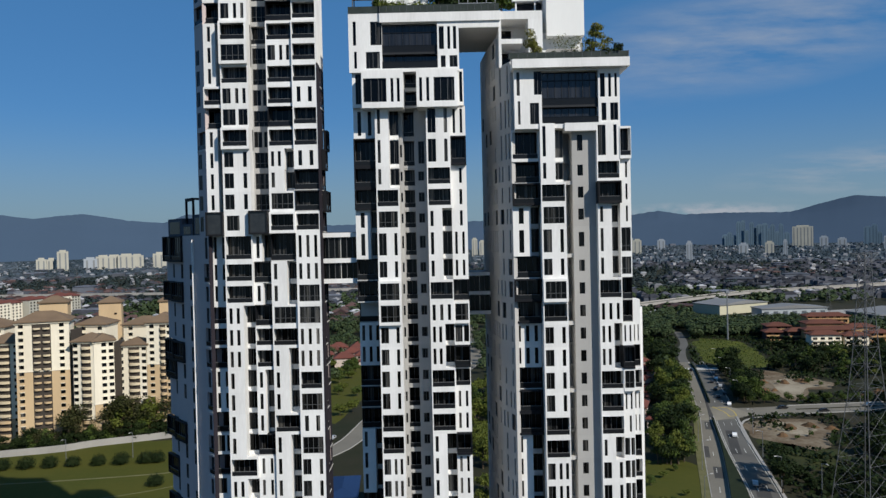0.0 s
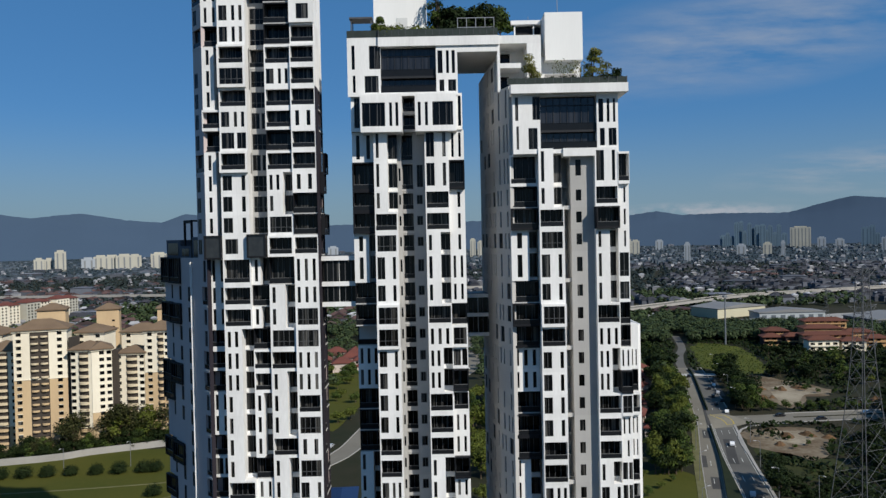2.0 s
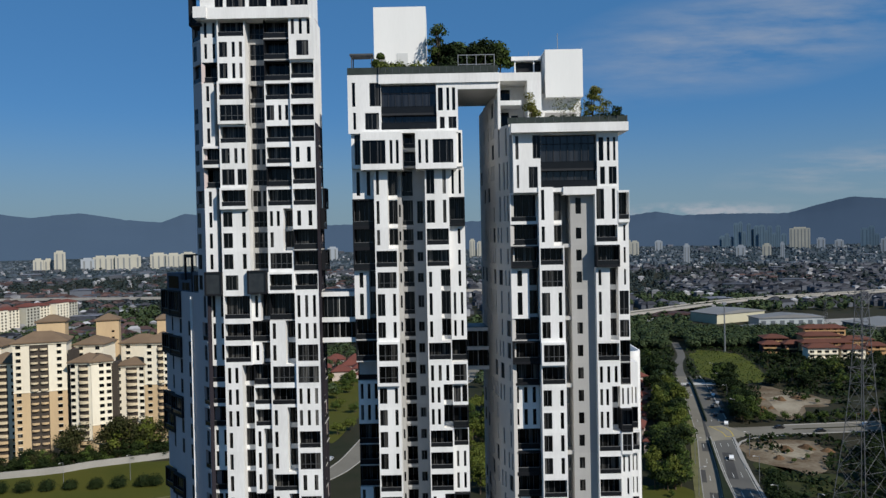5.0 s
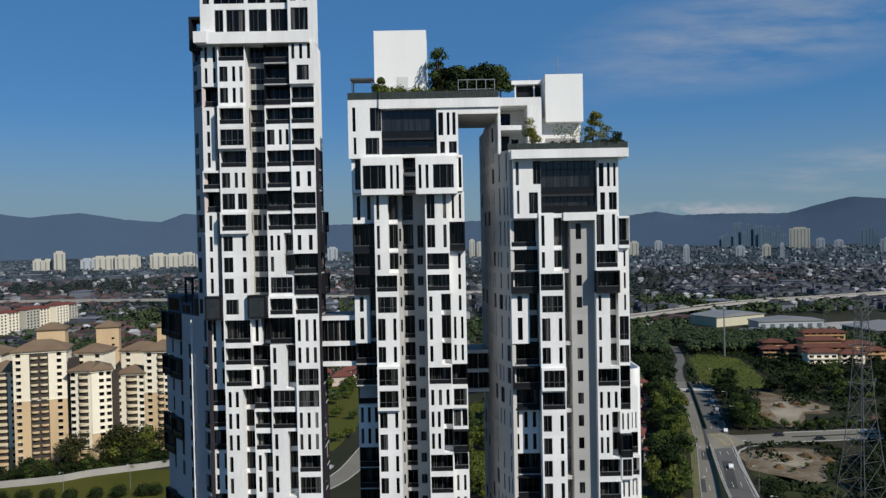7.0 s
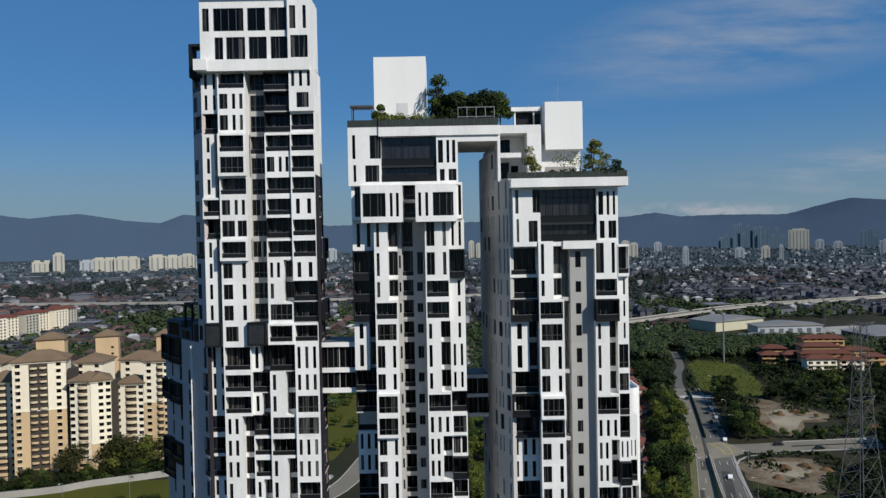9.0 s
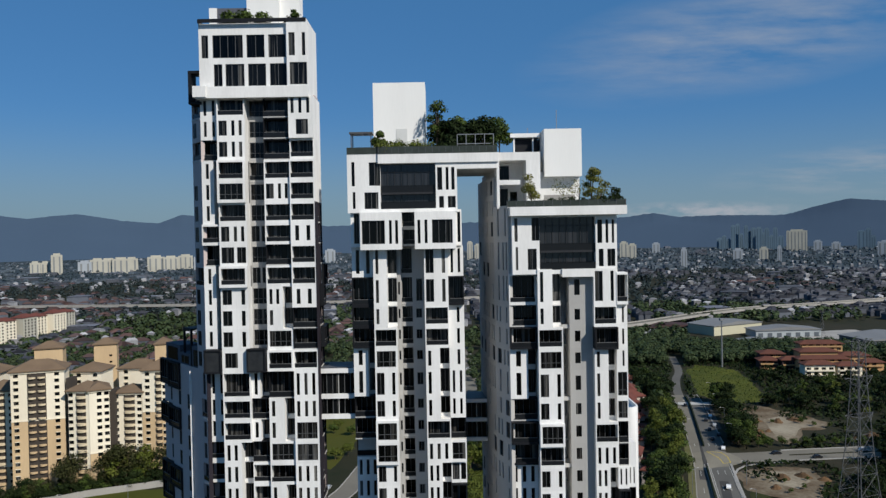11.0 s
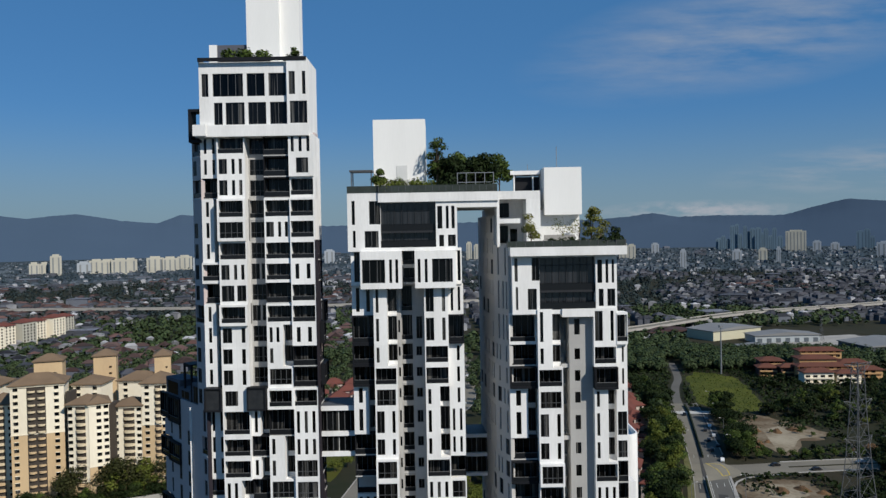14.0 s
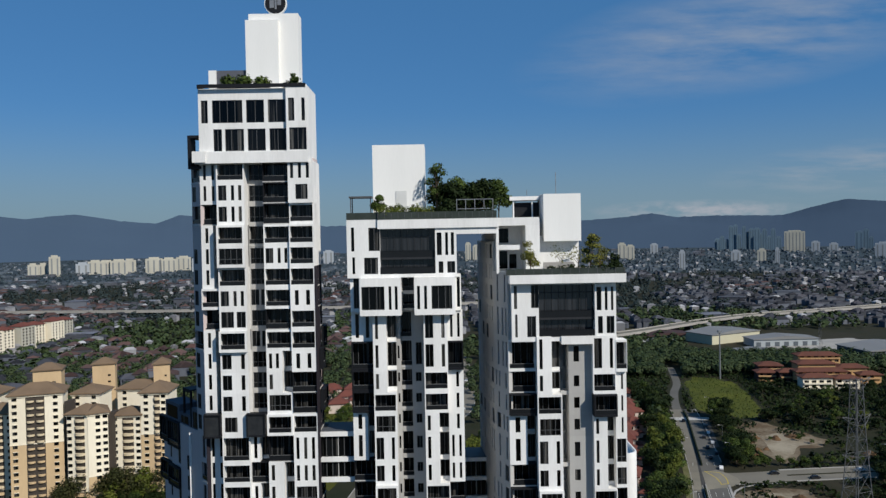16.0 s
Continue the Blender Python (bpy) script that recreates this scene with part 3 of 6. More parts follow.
part("pergola", boxes((-12.9, -12.75, 2.0, 2.15, 113.2, 116.6), (-9.9, -9.75, 2.0, 2.15, 113.2, 116.6), (-13.1, -9.6, 1.8, 4.5, 116.6, 116.85), (-12.9, -12.75, 4.2, 4.35, 113.2, 116.6)), ALU, mid_tower, "dark steel roof canopy", M0)
part("glass_screen_frame", grille(3.1, 8.6, 113.2, 116.1, 0.6, 0.7, 4, 0.1, (114.6,)), STEEL, mid_tower, "thin steel screen frame", M0)
# roof bridge to the right tower
roof_bridge = thing("sky_bridge", pose(0, CY, 0), "white roof-level bridge between two apartment towers", "sky bridge", "sky bridges")
part("bridge_deck", boxes((2.98, 9.0, 0.0, 15.0, 110.9, 113.2)), WHITE, roof_bridge)
part("bridge_soffit", boxes((3.0, 9.0, 0.3, 14.8, 110.86, 110.897)), GREY, roof_bridge, "grey rendered soffit")

# ---- right tower ----
right_tower = thing("apartment_tower", pose(0, 0, 0), "white apartment tower with grey lift core and planted roof terrace", "apartment tower", "linked towers")
R0 = pose(0, RY, 0)
part("tower_core", boxes((11.0, 17.9, RY + 3.9, RY + 6, 67.3, 95.0), (11.0, 17.9, RY + 6.0, RY + 7.5, 0, 95.0), (22.2, 26.9, RY + 3.3, RY + 18, 0, 95.0), (19.15, 22.2, RY + 3.3, RY + 18, 0, 95.0), (17.9, 19.15, RY + 4.6, RY + 18, 0, 95.0)), GREY, right_tower)
TALL_R = {4: (90.66, 4.6), 5: (95.26, 4.97), 6: (100.23, 4.97)}
TALL_BD = {4: (90.66, 5.25)}
bay(right_tower, R0 @ pose(0, 1.5, 0), 10.2, 14.15, 4, "b d D l l d D D S S d D D q q q", WHITE, TALL_R, inset=(-2, 1.0))
bay(right_tower, R0 @ pose(0, -0.2, 0), 14.15, 17.7, 4, "q q b F p p F+ b p p p p b b w w", WHITE, TALL_BD)
bay(right_tower, R0 @ pose(0, -0.2, 0), 22.2, 25.5, 4, "p b D q q q b S m m b b b q p p", WHITE, TALL_BD)
bay(right_tower, R0 @ pose(0, 0.3, 0), 25.5, 27.1, 4, "b+ r r r F F d d s D F+ s r h h h", WHITE, TALL_R)
i = 4
while i > -24:
    z, h = TALL_R.get(i, storey(i))
    wall = bmesh.new()
    holed(wall, 18.85, 22.2, z, z + h, [(19.6, 20.4, z + h * 0.3, z + h * 0.8)], 0.9, 1.2)
    wall = part("core_panel", wall, COREGREY, right_tower, "grey rendered core panel", R0)
    part("window_pane", boxes((19.6, 20.4, 1.02, 1.05, z + h * 0.3, z + h * 0.8)), GLASS, wall)
    if i % 3 == 0:
        part("recess_beam", boxes((17.7, 18.85, 1.2, 1.6, z - 0.3, z + 0.25)), GREY, right_tower, "", R0)
    part("recess_slab", boxes((17.7, 19.15, 3.6, 4.55, z - 0.15, z + 0.15), (17.7, 18.4, 3.5, 3.55, z + 0.15, z + 1.2)), GREY, right_tower, "", R0)
    i -= 1
part("recess_cheek", boxes((18.85, 19.1, 1.2, 6.0, 0, 95.0)), GREY, right_tower, "", R0)
part("portal_beam", boxes((17.7, 22.2, -0.26, 2.9, 94.75, 95.9)), WHITE, right_tower, "", R0)
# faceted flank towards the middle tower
# greyer than the white front, with this side's shade in the base colour
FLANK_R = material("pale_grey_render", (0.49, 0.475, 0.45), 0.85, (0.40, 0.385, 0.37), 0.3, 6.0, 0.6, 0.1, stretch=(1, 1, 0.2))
facets = [(10.2, 109.1), (8.5, 113.6), (7.6, 121.0), (7.0, 129.0)]
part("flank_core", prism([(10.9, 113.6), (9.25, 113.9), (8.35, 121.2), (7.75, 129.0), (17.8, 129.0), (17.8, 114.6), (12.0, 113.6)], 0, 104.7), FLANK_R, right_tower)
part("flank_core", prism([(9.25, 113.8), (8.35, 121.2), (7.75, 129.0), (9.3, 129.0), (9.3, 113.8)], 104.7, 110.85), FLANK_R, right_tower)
for (xa, ya), (xb, yb), tops in zip(facets, facets[1:], ((6, 6), (9, 9), (9, 9))):
    length = math.hypot(xb - xa, yb - ya)
    at = pose(xb, yb, 0, 0, 0, math.degrees(math.atan2(ya - yb, xa - xb)))
    for j in range(2):
        rnd = random.Random(f"{xa}{j}")
        tk = " ".join(rnd.choice("y r r s W y r s".split()) for _ in range(32))
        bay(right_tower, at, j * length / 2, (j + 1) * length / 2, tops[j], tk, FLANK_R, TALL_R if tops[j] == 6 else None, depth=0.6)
k = 15.06 / 560


def px_r(a, b, ya, yb):
    return (10.63 + (a - 150) * k, 10.63 + (b - 150) * k, 103.57 - (yb - 130) * 0.0268, 103.57 - (ya - 130) * 0.0268)


gx0, gx1, gz0, gz1 = px_r(296, 596, 138, 420)
opened_wall(right_tower, R0, 10.63, 25.69, 95.2, 103.62, [px_r(163, 180, 140, 265), px_r(168, 181, 295, 418), px_r(255, 295.9, 138, 262), px_r(232, 280, 305, 418), px_r(606, 632, 155, 280), px_r(650, 665, 155, 280),
            px_r(683, 696, 155, 280), px_r(612, 638, 312, 405), px_r(658, 700, 312, 405)], WHITE, voids=[(gx0, gx1, gz0, gz1)])
glazed_bay(right_tower, R0, gx0, gx1, gz0, gz1, 1.3)
part("penthouse_body", boxes((10.65, gx0 - 0.2, 0.36, 18, 95.1, 103.62), (gx1 + 0.2, 25.6, 0.36, 18, 95.1, 103.62), (gx0 - 0.2, gx1 + 0.2, 1.65, 18, 95.1, 103.62)), WHITE, right_tower, "", R0)
part("roof_slab", boxes((10.3, 26.9, -1.3, 18, 103.62, 104.88)), WHITE, right_tower, "", R0)
part("roof_railing", boxes((9.8, 26.8, -1.2, -1.15, 104.88, 105.75), (26.75, 26.8, -1.15, 10, 104.88, 105.75)), ROOFRAIL, right_tower, "dark glass roof railing", R0)
post = mesh_of("railing_post", one_box((-0.04, 0.04, -0.06, -0.005, 0, 0.95)), ALU)
for i in range(14):
    part("railing_post", post, None, right_tower, at=R0 @ pose(9.9 + i * 1.29, -1.2, 104.88))
for i in range(18):
    part("railing_post", post, None, mid_tower, at=M0 @ pose(-8.6 + i * 1.0, -0.28, 113.2))
# upper block with open loggias, and the cantilevered lift house
part("upper_block", boxes((8.9, 9.3, 4.0, 18, 104.88, 113.2), (9.3, 15.4, 4.0, 18, 112.0, 113.2), (13.3, 15.4, 4.0, 4.4, 104.88, 112.0), (9.3, 13.3, 9.0, 9.3, 104.88, 112.0), (13.3, 13.6, 4.4, 9.0, 104.88, 112.0),
     (9.3, 12.4, 4.0, 8.0, 108.4, 109.1), (15.4, 21.6, 6.2, 9.3, 104.88, 110.4), (9.3, 20.5, 9.3, 18, 104.88, 113.0)), WHITE, right_tower, "", R0)
part("lift_house", boxes((16.1, 21.7, 4.6, 11.0, 109.55, 116.65)), OFFWHITE, right_tower, "white rendered lift house", R0)
part("window_pane", boxes((9.6, 11.0, 8.94, 8.98, 105.4, 108.1), (11.3, 12.4, 8.94, 8.98, 105.4, 107.6), (9.6, 11.2, 8.94, 8.98, 109.4, 111.6)), GLASS, right_tower, "", R0)
part("roof_canopy", boxes((11.4, 16.0, 8.0, 12.0, 115.9, 116.5), (11.9, 12.1, 8.3, 8.5, 113.2, 115.9), (14.8, 15.0, 8.3, 8.5, 113.2, 115.9)), WHITE, right_tower, "white roof canopy", R0)
part("plant_box", boxes((12.2, 16.0, 9.0, 12.0, 113.2, 115.6)), DARK, right_tower, "dark roof plant box", R0)
bm = bmesh.new()
tube(bm, (18.7, 9, 116.65), (18.7, 9, 120.2), 0.05)
tube(bm, (14.3, 10, 115.9), (14.3, 10, 117.6), 0.04)
part("antenna", bm, STEEL, right_tower, "thin roof antenna", R0)
# outermost bay of the lower storeys
bay(right_tower, R0 @ pose(0, 0.9, 0), 27.1, 28.25, -3, "W s d b+ s s d b d d b s s", WHITE)
part("tower_core", boxes((26.9, 28.2, 3.3, 16, 0, 67.1)), WHITE, right_tower, "", R0)

# ---- lower block with a rounded end behind the right tower ----
rear_block = thing("rear_apartment_block", pose(0, 0, 0), "lower plain white apartment block with a rounded end", "apartment block")
RX, RTOP = 41.4, 63.4
outline = [(24.0, 155.0), (RX - 2.4, 155.0)] + [(RX - 2.4 + 2.4 * math.sin(a), 157.4 - 2.4 * math.cos(a)) for a in [math.pi / 2 * i / 10 for i in range(1, 11)]] + [(RX, 176.0), (24.0, 176.0)]
part("wall", prism(outline, 0, RTOP), WHITE, rear_block)
inner = [(x - 0.3 if x > 30 else x, y + 0.3 if y < 170 else y) for x, y in outline]
rim = bmesh.new()
tops = [[rim.verts.new((x, y, z)) for x, y in ring] for ring, z in ((outline, RTOP - 0.02), (outline, RTOP + 1.1), (inner, RTOP + 1.1), (inner, RTOP - 0.02))]
for i in range(len(outline) - 2):
    for r in range(3):
        rim.faces.new((tops[r][i], tops[r][i + 1], tops[r + 1][i + 1], tops[r + 1][i]))
part("parapet", rim, WHITE, rear_block)
for i in range(16):
    z = RTOP - 4.6 - 3.27 * i
    part("window_pane", boxes((37.3, 38.1, 154.95, 154.99, z, z + 2.1)), GLASS, rear_block)
    part("window_hood", boxes((37.1, 38.3, 154.6, 154.995, z + 2.15, z + 2.3)), WHITE, rear_block)
part("balcony", boxes((34.0, 37.0, 153.6, 154.99, RTOP - 7.4, RTOP - 6.2)), WHITE, rear_block, "small white balcony")

# ---- sky bridges lower down ----
def sky_bridge(x0, x1, y, levels, mat, label, half=0.55):
    b = thing("sky_bridge", pose(0, y, 0), label, "sky bridge", "sky bridges")
    for z in levels:
        part("bridge_slab", boxes((x0, x1, 0, 6, z - half, z + half)), mat, b)
    for za, zb in zip(levels, levels[1:]):
        n = 6
        w = (x1 - x0) / n
        for i in range(n):
            part("window_pane", boxes((x0 + i * w + 0.05, x0 + (i + 1) * w - 0.05, 0.5, 0.54, za + half, zb - half)), GLASS, b)
            part("bridge_mullion", boxes((x0 + i * w - 0.05, x0 + i * w + 0.05, 0.4, 0.6, za + half, zb - half)), ALU if i % 3 else GREY, b)
        part("bridge_back", boxes((x0 + 0.02, x1 - 0.02, 5.4, 5.8, za + half, zb - half)), GLASS, b)
    part("bridge_roof", boxes((x0, x1, 0.35, 6.0, levels[-1] + half, levels[-1] + half + 0.06)), ALU, b, "dark roof membrane")
    return b


sky_bridge(-18.35, -12.9, CY + 2.6, (73.7, 76.8, 80.7), WHITE, "two-storey glazed sky bridge with white slab edges", 0.34)
sky_bridge(3.4, 8.2, 122.0, (67.6, 70.8, 73.9), WHITE, "two-storey dark glazed sky bridge with pale slabs", 0.28)
for tower in (left_tower, mid_tower, right_tower):
    lower_storeys(tower)

# ---- ground, roads ----
GRASS = material("grass_and_soil", (0.013, 0.018, 0.006), 0.95, (0.034, 0.028, 0.016), 0.010, 0.12, 0.9, 0.4)
LAWN = material("mown_grass", (0.047, 0.056, 0.006), 0.95, (0.074, 0.070, 0.009), 0.03, 0.5, 0.8, 0.4)
ASPHALT = material("asphalt", (0.097, 0.092, 0.082), 0.9, (0.134, 0.128, 0.113), 0.05, 2.0, 0.8, 0.2)
CONCRETE = material("concrete", (0.36, 0.34, 0.31), 0.9, (0.24, 0.23, 0.21), 0.08, 2.0, 0.8, 0.2)
PALE = material("pale_concrete", (0.50, 0.49, 0.46), 0.9, (0.36, 0.35, 0.33), 0.05, 1.0, 0.8, 0.1)
SAND = material("bare_earth", (0.32, 0.275, 0.20), 0.95, (0.11, 0.075, 0.04), 0.06, 0.6, 0.9, 0.3, low=0.58)
EARTH = material("churned_brown_earth", (0.105, 0.072, 0.042), 0.95, (0.24, 0.20, 0.14), 0.09, 0.7, 0.9, 0.5, low=0.62)
SLOPE = material("rough_yellow_grass", (0.085, 0.092, 0.010), 0.95, (0.045, 0.056, 0.008), 0.05, 0.4, 0.9, 0.4)
BEIGE = material("worn_beige_asphalt", (0.195, 0.178, 0.142), 0.9, (0.14, 0.128, 0.105), 0.06, 1.2, 0.9, 0.2)
PATCHED = material("dark_repaired_asphalt", (0.05, 0.048, 0.045), 0.9, (0.075, 0.072, 0.066), 0.1, 2.0, 0.8, 0.2)
TRAIL = material("trodden_grass_path", (0.15, 0.14, 0.07), 0.95, (0.09, 0.09, 0.03), 0.2, 1.5, 0.9, 0.2)
SOIL = material("brown_soil", (0.15, 0.085, 0.042), 0.95, (0.07, 0.045, 0.025), 0.3, 2.0, 0.9, 0.4)
DULL = material("dull_grass", (0.042, 0.047, 0.011), 0.95, (0.022, 0.026, 0.008), 0.08, 0.8, 0.9, 0.4)
PAINTLINE = material("road_paint", (0.6, 0.6, 0.55), 0.8, None, 0.5, 4.0, 0.6, 0.0)
BARK = material("bark", (0.10, 0.075, 0.05), 0.95, None, 2.0, 12.0, 0.7, 0.3)

# the blue of the plain is distance haze put into its base colour
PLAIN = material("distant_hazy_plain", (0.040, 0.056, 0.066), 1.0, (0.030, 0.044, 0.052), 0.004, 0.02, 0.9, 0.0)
ground_bm = bmesh.new()
box(ground_bm, -5200, 5200, -600, 5200, -3.0, 0.0)
ground = tagged(new("ground", mesh_of("ground", ground_bm, GRASS)), "rough grass and bare soil reaching the hills", "ground", kind="structure")

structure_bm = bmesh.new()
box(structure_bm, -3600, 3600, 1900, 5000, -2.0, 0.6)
tagged(new("ground", mesh_of("ground", structure_bm, PLAIN)), "distant plain with haze in its colour before the hills", "ground", kind="structure")


def along(line, step=6.0):
    """A polyline smoothed into points, with the way to its right at each."""
    p = [Vector(q) for q in line]
    out = []
    for i in range(len(p) - 1):
        a, b, c, d = p[max(i - 1, 0)], p[i], p[i + 1], p[min(i + 2, len(p) - 1)]
        n = max(2, int((c - b).length / step))
        for j in range(n):
            t = j / n
            out.append(0.5 * ((2 * b) + (c - a) * t + (2 * a - 5 * b + 4 * c - d) * t * t + (3 * b - a - 3 * c + d) * t ** 3))
    out.append(p[-1])
    res = []
    for i, q in enumerate(out):
        w = (out[min(i + 1, len(out) - 1)] - out[max(i - 1, 0)]).normalized()
        res.append((q, Vector((w.y, -w.x))))
    return res


def ribbon(line, a, b, z0, z1, step=6.0):
    """A strip of real thickness from offset a to offset b beside a line."""
    bm = bmesh.new()
    prev = first = None
    for q, r in along(line, step):
        ring = [bm.verts.new((*(q + r * o), z)) for o, z in ((a, z0), (a, z1), (b, z1), (b, z0))]
        if prev:
            for k in range(4):
                bm.faces.new((prev[k], prev[(k + 1) % 4], ring[(k + 1) % 4], ring[k]))
        else:
            first = ring
        prev = ring
    bm.faces.new(first)
    bm.faces.new(prev[::-1])
    bmesh.ops.recalc_face_normals(bm, faces=bm.faces)
    return bm


def structure(name, bm, mat, label, category):
    return tagged(new(name, mesh_of(name, bm, mat)), label, category, kind="structure")


def patch(name, pts, z, mat, label, category):
    """A flat sheet of ground with an uneven edge."""
    bm = bmesh.new()
    cx, cy = sum(p[0] for p in pts) / len(pts), sum(p[1] for p in pts) / len(pts)
    ring = []
    for i in range(len(pts)):
        p, q = Vector(pts[i]), Vector(pts[(i + 1) % len(pts)])
        for j in range(8):
            c = p.lerp(q, j / 8)
            s = 1 + 0.16 * noise.noise((c.x * 0.09, c.y * 0.09, 1.0))
            ring.append((cx + (c.x - cx) * s, cy + (c.y - cy) * s))
    top = [bm.verts.new((*p, z)) for p in ring]
    bot = [bm.verts.new((*p, -0.5)) for p in ring]
    f = bm.faces.new(top)
    for i in range(len(ring)):
        bm.faces.new((top[i], bot[i], bot[(i + 1) % len(ring)], top[(i + 1) % len(ring)]))
    bmesh.ops.triangulate(bm, faces=[f])
    bmesh.ops.recalc_face_normals(bm, faces=bm.faces)
    return structure(name, bm, mat, label, category)


MAIN = [(50, 120), (71, 180), (88, 226), (101.5, 271), (118, 325), (133, 380), (147.5, 437), (150, 448)]
# edges of the two carriageways, far end first: the median between them widens towards the towers
L_OUT = [(142, 459), (136, 429), (117.2, 353), (108.7, 321), (93.0, 271), (79.0, 224), (64, 180), (44, 120)]
L_IN = [(149, 459), (142.5, 429), (121.9, 353), (112.7, 321), (99.2, 271), (84.3, 224), (69, 180), (49, 120)]
R_IN = [(150.5, 459), (143.5, 429), (122.7, 353), (114.5, 321), (102.2, 274), (90.6, 224), (78, 180), (60, 120)]
R_OUT = [(157, 459), (151, 429), (133.0, 353), (123.8, 321), (111.6, 274), (100.0, 224), (88, 180), (71, 120)]


def between(a, b, z0, z1, step=6.0):
    """A strip of real thickness between two edges."""
    bm = bmesh.new()
    n = max(len(along(a, step)), len(along(b, step)))

    def even(line):
        p = [q for q, _ in along(line, step)]
        return [p[round(i * (len(p) - 1) / (n - 1))] if len(p) == n else p[int(i * (len(p) - 1) / (n - 1))].lerp(p[min(int(i * (len(p) - 1) / (n - 1)) + 1, len(p) - 1)], i * (len(p) - 1) / (n - 1) % 1.0) for i in range(n)]

    prev = first = None
    for p, q in zip(even(a), even(b)):
        ring = [bm.verts.new((*v, z)) for v, z in ((p, z0), (p, z1), (q, z1), (q, z0))]
        if prev:
            for k in range(4):
                bm.faces.new((prev[k], prev[(k + 1) % 4], ring[(k + 1) % 4], ring[k]))
        else:
            first = ring
        prev = ring
    bm.faces.new(first)
    bm.faces.new(prev[::-1])
    bmesh.ops.recalc_face_normals(bm, faces=bm.faces)
    return bm


structure("road", between(L_OUT, L_IN, -0.3, 0.05), BEIGE, "worn beige asphalt carriageway", "road")
structure("road", between(R_IN, R_OUT, -0.3, 0.05), ASPHALT, "grey asphalt carriageway with worn lanes", "road")
structure("road_median", between([(x + 0.02, y) for x, y in L_IN], [(x - 0.02, y) for x, y in R_IN], -0.3, 0.2), PATCHED, "dark planted road median", "road median")
HEDGE = material("clipped_dark_hedge", (0.012, 0.018, 0.007), 0.9, (0.02, 0.027, 0.01), 0.5, 3.0, 0.9, 0.8)
inner = [((a[0] + 0.3, a[1]), (b[0] - 0.7, b[1])) for a, b in zip(L_IN, R_IN)]
tagged(structure("median_hedge", between([(112.0, 316)] + [q[0] for q in inner[4:]], [(112.6, 316)] + [q[1] for q in inner[4:]], 0.18, 1.3), HEDGE, "dark clipped hedge along the road median", "hedge"))
tagged(structure("median_hedge", between([(147.4, 452), (142.6, 428), (122.0, 348)], [(148.4, 452), (143.3, 428), (122.5, 348)], 0.18, 1.3), HEDGE, "dark clipped hedge along the road median", "hedge"))
structure("kerb", ribbon(R_IN[3:], 0.0, 0.45, -0.3, 0.75), CONCRETE, "concrete median barrier", "kerb")
structure("kerb", ribbon(L_IN[3:], -0.3, 0.0, -0.3, 0.3), CONCRETE, "concrete median kerb", "kerb")
structure("pavement", ribbon(L_OUT[2:], 0.3, 3.0, -0.3, 0.14), TRAIL, "worn sandy footpath beside the road", "pavement")
structure("kerb", ribbon(L_OUT[:6], -0.02, 0.3, -0.3, 0.2), CONCRETE, "worn concrete kerb", "kerb")
structure("kerb", ribbon(R_OUT[3:], -1.0, -0.02, -0.3, 0.25), CONCRETE, "worn concrete kerb", "kerb")
structure("kerb", ribbon(R_OUT[:3], -0.5, -0.02, -0.3, 0.2), CONCRETE, "worn concrete kerb", "kerb")
CROSS = [(118, 330.5), (135, 330), (155, 332), (175, 333.5), (230, 338), (300, 350), (420, 372)]
structure("road", ribbon(CROSS, -7.0, 7.0, -0.3, 0.056), BEIGE, "worn beige side road", "road")
structure("pavement", ribbon(CROSS[2:], 7.2, 8.2, -0.3, 0.18), CONCRETE, "pale footpath beside the side road", "pavement")
structure("pavement", ribbon(CROSS[2:], -8.2, -7.2, -0.3, 0.18), CONCRETE, "pale footpath beside the side road", "pavement")
structure("road_median", ribbon(CROSS[2:], -0.5, 0.5, -0.3, 0.25), GRASS, "narrow planted strip along the side road", "road median")
JUNCTION = material("pale_worn_asphalt", (0.24, 0.215, 0.165), 0.9, (0.17, 0.155, 0.12), 0.09, 1.2, 0.9, 0.2)
patch("road_junction", [(106.5, 317), (113, 315), (122.5, 317), (131, 323), (131, 337.5), (127, 342), (119, 340), (113, 339)], 0.075, JUNCTION, "pale worn asphalt of a road junction", "road junction")
YELLOWPAINT = material("yellow_road_paint", (0.55, 0.40, 0.06), 0.8, (0.35, 0.28, 0.08), 0.5, 4.0, 0.7, 0.0)
for line in ([(120.5, 340), (122.5, 331), (121.6, 322)], [(126.5, 338), (126.8, 331), (125.0, 323)], [(120.5, 340), (126.5, 338)], [(121.6, 322), (125.0, 323)]):
    structure("road_marking", ribbon(line, -0.2, 0.2, 0.02, 0.095, 4.0), YELLOWPAINT, "worn yellow lines of the junction box", "road marking")
structure("road", ribbon([(130, 437), (145, 436), (158, 435)], -3.2, 3.2, -0.3, 0.062), PALE, "pale concrete cross road", "road")
for line, a, b in (((L_OUT, L_IN), 0.5, 0.5), ((R_IN, R_OUT), 0.34, 0.34), ((R_IN, R_OUT), 0.67, 0.67)):
    mid = [(p[0] + (q[0] - p[0]) * a, p[1]) for p, q in zip(*line)][2:]
    lane = along(mid, 9.0)
    for (p, _), (q, _) in list(zip(lane, lane[1:]))[::2]:
        if not 314 < p.y < 346:
            structure("road_marking", ribbon([tuple(p), tuple(p.lerp(q, 0.55))], -0.08, 0.08, 0.02, 0.058, 4.0), PAINTLINE, "worn white lane dash", "road marking")
